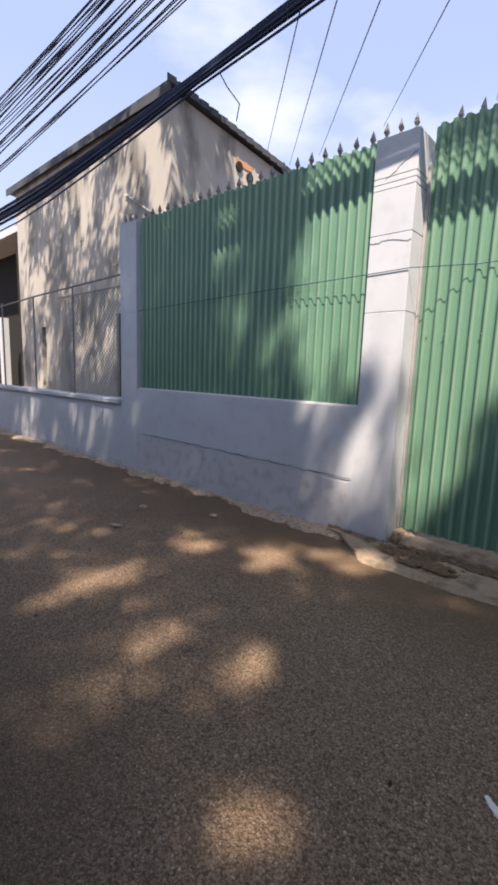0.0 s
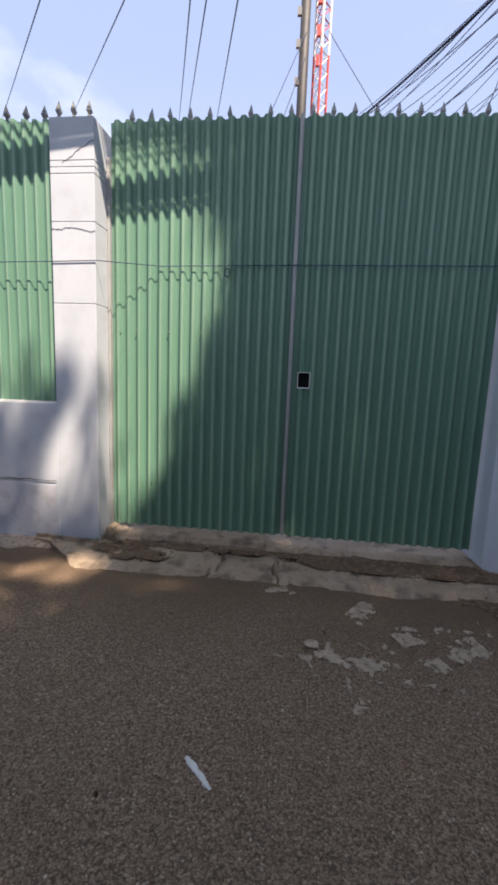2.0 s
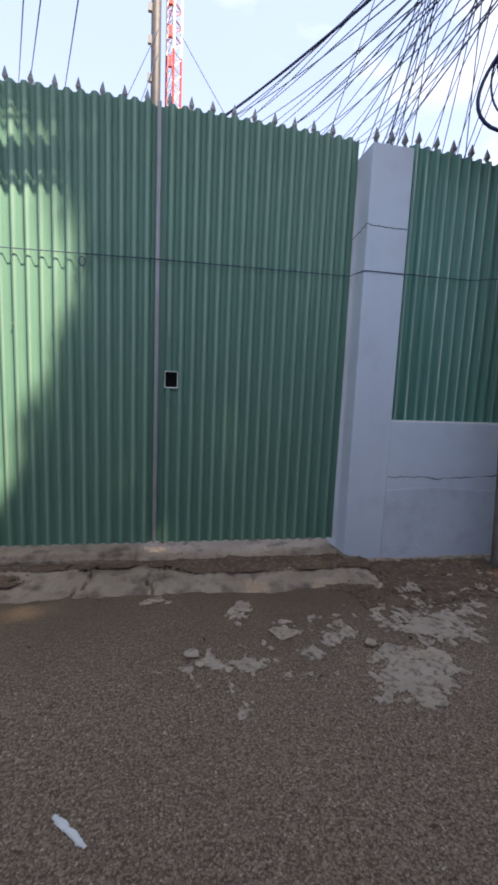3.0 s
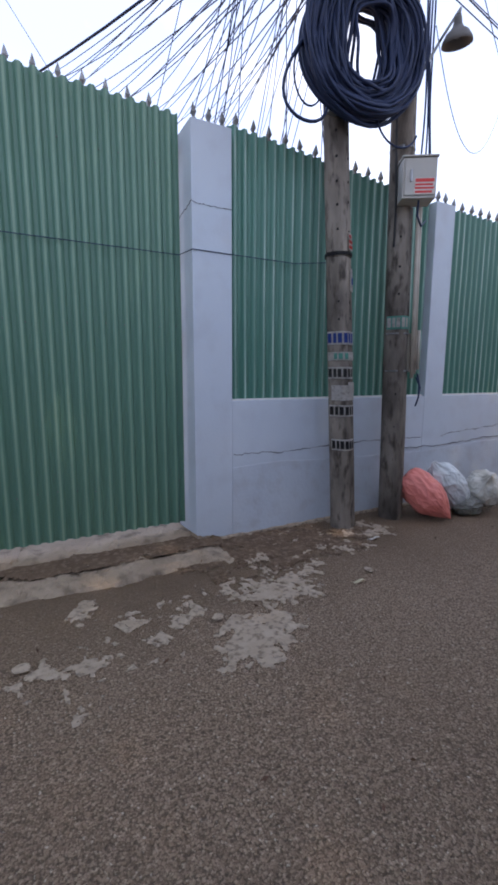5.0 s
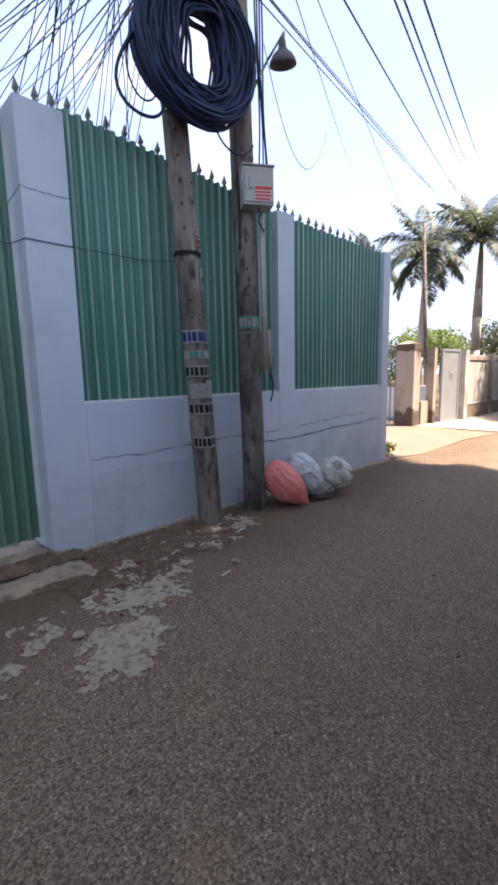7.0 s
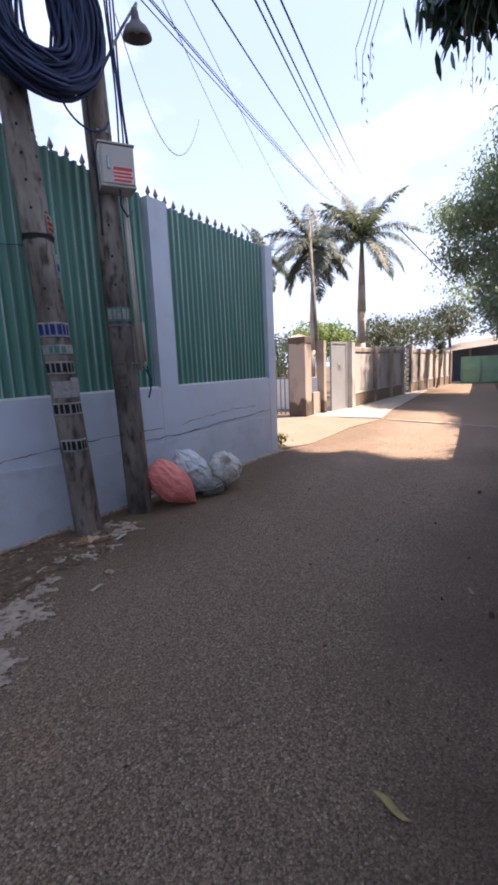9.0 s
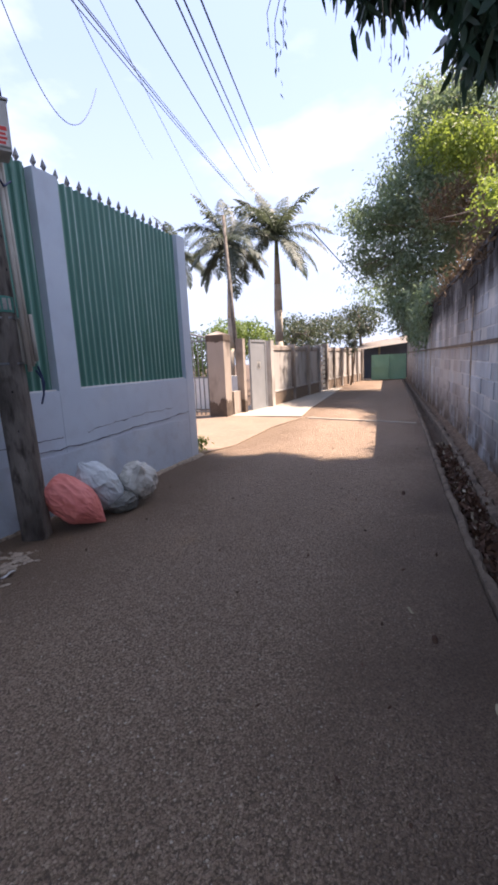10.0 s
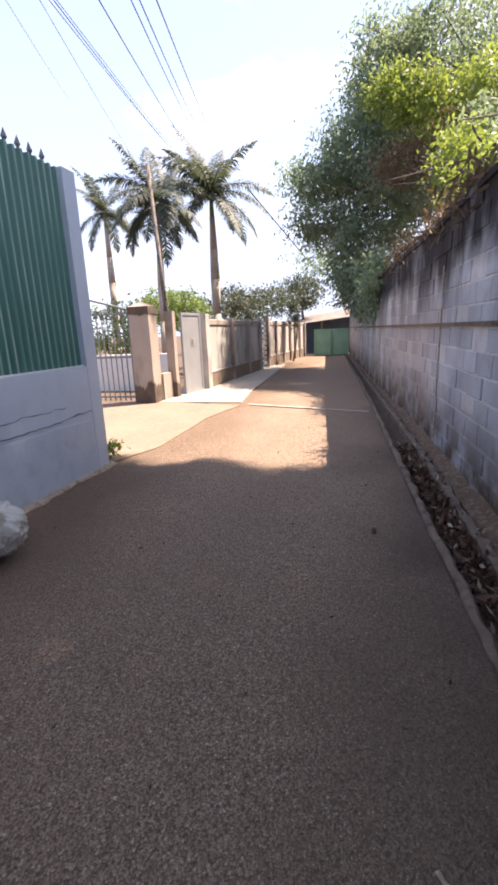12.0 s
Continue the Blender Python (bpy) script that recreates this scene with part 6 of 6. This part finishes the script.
limb(bm, [(4.05, -6.62, 3.6), (3.4, -5.4, 4.4), (3.1, -4.4, 4.1), (2.9, -3.9, 3.6)], 0.07, 0.018, 7)
limb(bm, [(3.15, -4.9, 4.25), (2.9, -4.0, 4.0), (2.7, -3.1, 3.6)], 0.035, 0.008, 6)
part("limb", bm, BARK, mango, smooth=True)
# high crown out of view, placed to shade lane and fence; leaf colour brightened
pts = slab((2.6, 11.5), (-11.1, -4.7), (14.4, 15.7), 2600, 32, 0.55, 5)
pts = pts[~in_gap(pts)]
leaves("crown", pts, 0.26, 0.075, BRIGHTENED_LEAF, mango, 0.5, "brightened upper leaves, out of view, that shade the lane", seed=2)
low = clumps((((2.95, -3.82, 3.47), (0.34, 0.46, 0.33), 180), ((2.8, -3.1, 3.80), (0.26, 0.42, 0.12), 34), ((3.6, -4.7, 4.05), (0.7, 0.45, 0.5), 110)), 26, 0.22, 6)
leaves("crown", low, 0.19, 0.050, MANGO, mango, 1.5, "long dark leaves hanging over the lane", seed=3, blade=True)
bm = bmesh.new()
TWIGS = ((-2.20, 3.36), (-2.25, 3.22), (-2.31, 3.34), (-2.92, 3.16), (-2.97, 3.02), (-3.05, 3.08), (-3.14, 3.22))
for k, (y, z) in enumerate(TWIGS):
    limb(bm, [(2.7, y - 0.12, 4.05), (2.66, y - 0.05, 3.8), (2.62, y + 0.02, (z + 3.8) / 2), (2.6, y + 0.01 * (k % 3), z)], 0.004, 0.0018, 4)
tagged(part("twigs", bm, BARK, mango, "bare hanging twigs"), kind="stuff")
tw = np.concatenate([np.array((2.61, y, z + 0.10)) + rng.normal(size=(6, 3)) * (0.015, 0.018, 0.09) for y, z in TWIGS])
leaves("twig_leaves", tw, 0.05, 0.014, MANGO, mango, 2.0, seed=4)

# tree out of view, added to dapple the road, wall and house
left_tree = thing("shade_tree", "unseen leafy tree added to dapple the road and wall", "tree")
bm = bmesh.new()
limb(bm, [(-6.0, -7.6, -0.2), (-5.9, -7.4, 2.2), (-5.2, -7.6, 5.2), (-4.6, -8.4, 10.4)], 0.28, 0.12, 10)
part("trunk", bm, BARK, left_tree, smooth=True)
bm = bmesh.new()
for e in ((-5.6, -7.0, 14.7), (-1.6, -6.7, 14.8), (0.9, -9.0, 14.6), (-3.1, -4.9, 14.9), (-7.2, -9.5, 14.6)):
    bm = bmesh.new()
    limb(bm, [(-4.6, -8.4, 10.3), Vector((-4.6, -8.4, 10.3)).lerp(Vector(e), 0.5) + Vector((0, 0, 0.4)), e], 0.09, 0.03, 7)
    part("limb", bm, BARK, left_tree, smooth=True)
pts = slab((-8.6, 2.8), (-11.1, -4.1), (14.2, 15.6), 2500, 32, 0.5, 15)
pts = np.concatenate([pts, slab((-13.0, -5.0), (-3.6, 1.2), (10.4, 11.4), 700, 30, 0.5, 16)])
pts = pts[~in_gap(pts) & ((pts[:, 0] > -5.0) | (noise_field(pts) > -0.10))]
leaves("crown", pts, 0.24, 0.075, BRIGHTENED_LEAF, left_tree, 0.5, seed=12)


def tree(name, base, height, boxes, per, radius, leaf, size, label, seed, trunk_r=0.16, limbs=5):
    """A tapered trunk, limbs into each mass of the crown, and leaf clumps."""
    t = thing(name, label, "tree")
    g = np.random.default_rng(seed)
    bm = bmesh.new()
    top = Vector((base[0] + g.normal() * 0.2, base[1] + g.normal() * 0.2, height))
    mid = Vector(base).lerp(top, 0.5) + Vector((g.normal() * 0.15, g.normal() * 0.15, 0))
    limb(bm, [Vector(base), mid, top], trunk_r, trunk_r * 0.5, 9)
    part("trunk", bm, BARK, t, smooth=True)
    for c, h, n in boxes:
        for _ in range(limbs):
            e = Vector(c) + Vector([g.uniform(-0.9, 0.9) * q for q in h])
            s = mid.lerp(top, g.uniform(0.2, 1))
            bm = bmesh.new()
            limb(bm, [s, s.lerp(e, 0.5) + Vector((0, 0, 0.2)), e], trunk_r * 0.28, 0.012, 5)
            part("limb", bm, BARK, t, smooth=True)
    leaves("crown", clumps(boxes, per, radius, seed), size[0], size[1], leaf, t, 0.5, seed=seed, blade=True)
    return t


tree("tree", (19.0, -6.0, -0.2), 7.5, (((18.2, -2.7, 7.2), (2.2, 1.7, 1.9), 240), ((17.4, -1.0, 6.3), (1.4, 1.2, 0.55), 50), ((17.4, -1.3, 5.0), (1.4, 1.1, 0.7), 60), ((20.6, -0.9, 4.2), (2.0, 1.2, 0.6), 20), ((16.6, -3.6, 5.6), (1.7, 1.2, 1.8), 150), ((17.0, -2.3, 3.6), (1.3, 0.7, 1.5), 90)),
     58, 0.58, GREY_LEAF, (0.155, 0.055), "grey-green tree spreading over the block wall", 51)
tree("tree", (17.0, -7.4, -0.2), 9.0, (((17.2, -3.3, 9.0), (1.7, 1.2, 1.4), 130), ((17.0, -5.0, 8.8), (2.3, 1.6, 2.0), 160), ((15.6, -5.9, 6.4), (2.0, 1.0, 1.5), 120), ((19.6, -4.6, 9.5), (1.5, 1.4, 2.0), 90)),
     58, 0.56, GREY_LEAF, (0.15, 0.055), "tall leafy tree behind the block wall", 52)
tree("shrub", (8.2, -5.2, -0.2), 4.3, (((11.0, -4.5, 4.4), (1.2, 0.45, 0.8), 70), ((8.8, -4.5, 3.5), (1.4, 0.4, 0.5), 70), ((6.3, -4.5, 3.05), (1.3, 0.3, 0.3), 50)), 34, 0.26, LIME_LEAF, (0.085, 0.045),
     "bright yellow-green creeper above the wall", 53, 0.07)
tree("shrub", (7.6, -5.0, -0.2), 3.5, (((7.0, -3.92, 2.68), (2.6, 0.12, 0.12), 70), ((10.5, -3.65, 2.72), (1.8, 0.16, 0.2), 70), ((13.0, -4.6, 5.2), (1.0, 0.5, 1.0), 50), ((14.0, -3.6, 5.5), (0.6, 0.7, 0.6), 70)), 26, 0.30, DRY_LEAF, (0.12, 0.03), "dry brown creeper spilling over the wall top", 54, 0.05)
tree("shrub", (15.6, -5.2, -0.2), 6.0, (((14.6, -3.6, 7.3), (0.7, 0.9, 0.7), 80), ((14.2, -4.7, 6.7), (0.8, 0.9, 0.8), 90), ((13.4, -5.3, 6.5), (1.0, 0.6, 0.9), 70)), 36, 0.34, LIME_LEAF, (0.11, 0.05),
     "sunny yellow-green climber over the grey-green tree", 66, 0.06)
tree("shrub", (10.4, -5.4, -0.2), 4.2, (((11.8, -5.0, 4.6), (1.4, 0.6, 1.1), 110), ((9.6, -5.1, 3.6), (1.4, 0.5, 0.8), 90), ((7.2, -5.2, 3.2), (1.4, 0.4, 0.5), 60)), 30, 0.36, GREY_LEAF, (0.13, 0.05),
     "green bushes behind the wall top", 65, 0.06)
tree("shrub", (14.5, -4.2, -0.2), 2.6, (((13.4, -3.1, 2.5), (1.8, 0.35, 0.9), 110), ((16.5, -2.9, 2.6), (2.0, 0.6, 1.1), 90)), 30, 0.38, GREY_LEAF, (0.15, 0.05), "dark shrubs hanging over the far wall", 55, 0.07)
tree("tree", (22.5, 3.6, -0.2), 3.0, (((22.0, 3.1, 2.7), (1.3, 1.5, 0.95), 75), ((24.0, 1.9, 2.9), (1.2, 1.1, 0.9), 45)), 26, 0.40, FAR_LEAF, (0.16, 0.07), "round dark tree behind the boundary wall", 56, 0.12)
tree("tree", (20.5, 5.2, -0.2), 2.6, (((20.0, 5.3, 2.5), (1.2, 1.3, 0.9), 90), ((21.0, 6.9, 2.8), (1.2, 1.2, 0.9), 70)), 30, 0.40, BRIGHT_LEAF, (0.16, 0.07), "light green garden tree behind the wall", 57, 0.1)
tree("tree", (16.5, 6.3, -0.2), 2.2, (((15.5, 6.0, 1.7), (1.5, 1.5, 1.0), 80),), 30, 0.40, BRIGHT_LEAF, (0.15, 0.06), "light green bush behind the bar gate", 58, 0.08)
tree("tree", (28.5, 0.9, -0.2), 4.0, (((28.5, 1.2, 3.6), (1.8, 1.4, 1.0), 90),), 28, 0.5, FAR_LEAF, (0.2, 0.08), "grey-green tree beyond the end gate", 59, 0.12)
tree("tree", (34, 7.5, -0.2), 3.5, (((34, 7.0, 3.0), (3.5, 5.0, 1.3), 70),), 28, 0.7, FAR_LEAF, (0.3, 0.13), "hazy trees in the distance", 60, 0.15)
tree("tree", (36, -2.0, -0.2), 5.6, (((36, -1.4, 3.4), (0.6, 0.55, 2.2), 60),), 26, 0.4, DRY_LEAF, (0.25, 0.1), "tall trunk wrapped in dry creeper", 61, 0.3, 1)
tree("shrub", (21.6, 0.55, -0.1), 2.2, (((21.6, 0.5, 2.2), (0.22, 0.2, 0.75), 30),), 24, 0.22, FAR_LEAF, (0.14, 0.05), "slender dark plant beside the fence posts", 62, 0.05, 2)
tree("shrub", (5.28, 0.1, 0.0), 0.25, (((5.28, 0.06, 0.14), (0.10, 0.12, 0.12), 16),), 16, 0.08, LIME_LEAF, (0.05, 0.02), "small yellow-green weed at the fence corner", 63, 0.008, 2)
tree("tree", (-38, 18, -0.2), 6, (((-38, 18, 6), (7, 4, 2.5), 120),), 26, 0.9, FAR_LEAF, (0.4, 0.15), "distant trees behind the house", 64, 0.2)


def palm(name, base, height, lean, label, seed, fronds=15, length=2.5, girth=1.0):
    """A royal palm: bulging trunk, green crownshaft, arching feathered fronds."""
    p = thing(name, label, "palm tree", "palm trees")
    g = np.random.default_rng(seed)
    bm = bmesh.new()
    base = Vector(base)
    top = base + Vector((lean[0], lean[1], height))
    prof = ((0.0, 0.18), (0.15, 0.16), (0.4, 0.165), (0.62, 0.185), (0.8, 0.15), (1.0, 0.10))
    limb_pts = [base.lerp(top, u) for u, _ in prof]
    for i in range(5):
        tube(bm, limb_pts[i], limb_pts[i + 1], prof[i][1] * girth, prof[i + 1][1] * girth, 12)
    part("trunk", bm, PALMBARK, p, smooth=True)
    bm = bmesh.new()
    tube(bm, top, top + Vector((0, 0, 0.8)), 0.10, 0.06, 10)
    part("crownshaft", bm, SHAFT, p, smooth=True)
    hub = top + Vector((0, 0, 0.75))
    for k in range(fronds):
        yaw = 2 * math.pi * k / fronds * 2.4 + g.normal() * 0.2
        rise = radians(g.uniform(-20, 74) if length > 2.5 else g.uniform(-35, 50)) if k > 3 else radians(g.uniform(60, 80))
        bend = g.uniform(0.8, 1.35) if k > 3 else g.uniform(0.5, 0.9)
        ln = length * g.uniform(0.85, 1.1)
        pts, pos, ang = [], hub.copy(), rise
        n = 16
        for i in range(n + 1):
            pts.append(pos.copy())
            pos += Vector((math.cos(yaw) * math.cos(ang), math.sin(yaw) * math.cos(ang), math.sin(ang))) * ln / n
            ang -= bend / n
        vs, fs = [], []
        side = Vector((-math.sin(yaw), math.cos(yaw), 0))
        for i in range(2, n * 5):
            u = i / (n * 5)
            j = min(int(u * n), n - 1)
            c = pts[j].lerp(pts[j + 1], u * n - j)
            d = (pts[j + 1] - pts[j]).normalized()
            ll = 0.50 * math.sin(math.pi * min(1, 0.18 + u * 0.86)) ** 0.7 + 0.05
            for s in (1, -1):
                o = (side * s * 0.75 + d * 0.55 + Vector((0, 0, -0.55 + 0.75 * g.random()))).normalized()
                tip = c + o * ll * g.uniform(0.8, 1.1) + Vector((0, 0, -0.16 * ll))
                mid = c + o * ll * 0.5 + Vector((0, 0, 0.02))
                w = d * 0.023
                b = len(vs)
                vs += [c - w * 0.6, mid - w, tip, mid + w, c + w * 0.6]
                fs.append((b, b + 1, b + 2, b + 3, b + 4))
        for i in range(n):
            b = len(vs)
            r = 0.028 * (1 - i / n) + 0.006
            for q in (pts[i], pts[i + 1]):
                vs += [q + side * r, q - Vector((0, 0, r)), q - side * r]
            fs += [(b, b + 1, b + 4, b + 3), (b + 1, b + 2, b + 5, b + 4), (b + 2, b, b + 3, b + 5)]
        raw("frond", [tuple(v) for v in vs], fs, PALM_LEAF, p)
    return p


palm("palm_tree", (18, 3.0, -0.2), 5.95, (0, -0.02), "tall royal palm with a pale bulging trunk", 71, 26, 2.8)
palm("palm_tree", (15.5, 4.22, -0.2), 5.3, (0, -0.17), "royal palm with drooping dark fronds", 72, 22, 2.2, 0.72)
palm("palm_tree", (23, 10.6, -0.2), 7.2, (0, 0), "royal palm farther back behind the fence", 73, 13, 2.4)

# ---- block wall ----
wall = thing("wall_block", "long stained grey concrete block wall beside the drain", "wall", kind="structure")


def run(x):
    a, b = Vector((x, wall_line(x), 0)), Vector((x + 0.01, wall_line(x + 0.01), 0))
    return a, math.degrees(math.atan2(b.y - a.y, b.x - a.x))


verts, faces = [], []
xs = np.concatenate([np.arange(-30, 26.01, 0.5)])
H = 2.58
for x in xs:
    y = wall_line(x) - 0.005
    verts += [(x, y, -0.2), (x, y, H - 0.01), (x, y - 0.16, H - 0.01), (x, y - 0.16, -0.2)]
for i in range(len(xs) - 1):
    for k in range(4):
        a = i * 4 + k
        faces.append((a, a + 4, i * 4 + 4 + (k + 1) % 4, i * 4 + (k + 1) % 4))
raw("core", verts, faces, JOINT, wall, "mortar joints")
bm = bmesh.new()
for i in range(50):
    x = 1.0 + i * 0.5
    (p, t), (q, _) = run(x), run(x + 0.5)
    vs = box(bm, 0, (q - p).length, -0.05, 0.022, 1.435, 1.475)
    bmesh.ops.transform(bm, matrix=pose(p.x, p.y, 0, 0, 0, t), verts=vs)
part("string_course", bm, KERB, wall, "thin projecting mortar course")
for x in (6.45, 12.0):
    p, t = run(x)
    bm = bmesh.new()
    box(bm, 0, 0.032, -0.03, 0.010, 0.05, 2.1)
    bmesh.ops.transform(bm, matrix=pose(p.x, p.y, 0, 0, 0, t), verts=bm.verts)
    part("seam", bm, MORTAR, wall, "pale smeared mortar seam")
bm = bmesh.new()
for i in range(110):
    x = -28 + i * 0.49
    (p, t), (q, _) = run(x), run(x + 0.49)
    vs = box(bm, 0.002, (q - p).length - 0.002, -0.19, 0.02, H - 0.008, H + 0.05 + 0.02 * noise.noise((i * 0.9, 0, 0)))
    bmesh.ops.transform(bm, matrix=pose(p.x, p.y, 0, 0, 0, t), verts=vs)
tagged(part("coping", bm, BLOCK_FAR, wall, "dark stained coping"), kind="stuff")

# dead leaves in the drain and scattered litter
g = np.random.default_rng(33)
n = 2600
x = g.uniform(0.2, 6.5, n) ** 1.0
y = np.array([kerb_line(v) for v in x]) - 0.10 - g.random(n) * 0.26
pts = np.stack([x, y, -0.06 + 0.06 * g.random(n)], 1)
litter = thing("leaf_litter", "brown dead leaves filling the open drain", "leaf litter", kind="stuff")
leaves("dead_leaves", pts, 0.085, 0.032, DEAD, litter, 0.0, seed=41)
pale = pts[::14] + np.array((0, 0, 0.03))
leaves("pale_leaves", pale, 0.075, 0.03, leaf_material("pale_dry_leaves", (0.22, 0.17, 0.11), (0.46, 0.40, 0.31), (0.2, 0.15, 0.1), 0.1, 0.8), litter, 0.0, seed=42)
bits = thing("road_litter", "small twigs and leaf crumbs on the asphalt", "litter", kind="stuff")
pts = np.stack([g.uniform(-5, 7, 130), g.uniform(-3.4, -0.3, 130), np.full(130, 0.018)], 1)
leaves("crumbs", pts, 0.035, 0.014, DEAD, bits, 0.0, seed=43)


def flat_scrap(name, x, y, size, turn, mat, label, cat, thick=0.008):
    """A small curled scrap lying on the road."""
    bm = bmesh.new()
    bmesh.ops.create_grid(bm, x_segments=6, y_segments=3, size=0.5)
    for v in bm.verts:
        u = v.co.x
        v.co = Vector((u * size[0], v.co.y * size[1] * (1 - 3.5 * u * u), 0.012 * math.sin(u * 5) + thick + 0.004 * noise.noise(v.co * 7)))
    bmesh.ops.solidify(bm, geom=bm.faces[:], thickness=0.002)
    bmesh.ops.transform(bm, matrix=pose(x, y, 0.012, 0, 0, turn), verts=bm.verts)
    return tagged(part(name, bm, mat, smooth=True), label, cat)


flat_scrap("fallen_leaf", 0.71, -1.16, (0.09, 0.035), -30, PALE_LEAF, "pale curled dry leaf on the asphalt", "leaf")
flat_scrap("plastic_scrap", 1.36, -0.62, (0.11, 0.03), -25, PAPER, "white scrap of plastic by the pole", "scrap")
flat_scrap("dried_stick", 0.262, -3.110, (0.12, 0.028), 78, HUSK, "olive dry pod lying on the asphalt", "husk")
flat_scrap("fallen_leaf", 1.52, -3.28, (0.04, 0.028), 20, DEAD, "dark dead leaf on the asphalt", "leaf")
flat_scrap("fallen_leaf", 1.74, -3.16, (0.04, 0.02), 70, PALE_LEAF, "small pale leaf on the asphalt", "leaf")
flat_scrap("fallen_leaf", 1.15, -3.50, (0.04, 0.024), 10, PALE_LEAF, "pale fallen leaf near the kerb", "leaf")
flat_scrap("fallen_leaf", 3.85, -3.0, (0.07, 0.035), 0, DEAD, "dark dead leaf in the lane", "leaf")
spill("paint_mark", (-1.735, -1.955), (0.085, 0.013), 0.003, 0.12, 2.2, "short broken white paint smear on the asphalt", WHITE, 0.001, "paint mark", -45)
for k, (x, y, r) in enumerate(((-1.30, -1.10, 0.035), (-0.30, -1.12, 0.03), (0.9, -1.05, 0.03), (-4.6, -0.55, 0.04), (-5.3, -0.9, 0.045), (-5.0, -1.4, 0.04))):
    bm = bmesh.new()
    bmesh.ops.create_icosphere(bm, subdivisions=2, radius=1.0)
    for v in bm.verts:
        v.co = Vector((v.co.x * r * 1.3, v.co.y * r, v.co.z * r * 0.35)) * (1 + 0.35 * noise.noise(v.co * 1.7 + Vector((k, 0, 0))))
    bmesh.ops.transform(bm, matrix=pose(x, y, 0.014, 0, 0, 40 * k), verts=bm.verts)
    tagged(part("stone", bm, MORTAR), "flat pale chip of stone on the road", "stone", "stone chips")

# blocks of the wall, last: the nearest as pieces, the rest joined
BL, BH, GAP = 0.40, 0.20, 0.014


def block_mesh():
    bm = bmesh.new()
    box(bm, 0, BL - GAP, -0.06, 0.0, 0, BH - GAP)
    bmesh.ops.bevel(bm, geom=[e for e in bm.edges if all(v.co.y > -0.01 for v in e.verts)], offset=0.006, segments=1, affect="EDGES")
    return bm


BLOCK_ME = mesh_of("block", block_mesh(), BLOCK)
far = bmesh.new()
g = np.random.default_rng(77)
made = 0
vs_all, fs_all = [], []
for row in range(13):
    z = 0.03 + row * BH
    x = -10.0 + (0.2 if row % 2 else 0.0)
    while x < 25.2:
        p, t = run(x)
        m = pose(p.x, p.y + g.normal() * 0.004, z, g.normal() * 0.4, 0, t)
        if 2.4 <= x < 10.8 and made < 300:
            part("block", BLOCK_ME, BLOCK, wall, at=m)
            made += 1
        else:
            b = len(vs_all)
            for cx, cy, cz in ((0, -0.06, 0), (BL - GAP, -0.06, 0), (BL - GAP, 0, 0.0), (0, 0, 0.0), (0, -0.06, BH - GAP), (BL - GAP, -0.06, BH - GAP), (BL - GAP, 0, BH - GAP), (0, 0, BH - GAP)):
                vs_all.append(tuple(m @ Vector((cx, cy, cz))))
            fs_all += [tuple(b + i for i in f) for f in ((3, 2, 6, 7), (0, 4, 5, 1), (4, 7, 6, 5), (0, 1, 2, 3), (0, 3, 7, 4), (1, 5, 6, 2))]
        x += BL
tagged(raw("far_blocks", vs_all, fs_all, BLOCK_FAR, wall), kind="stuff")
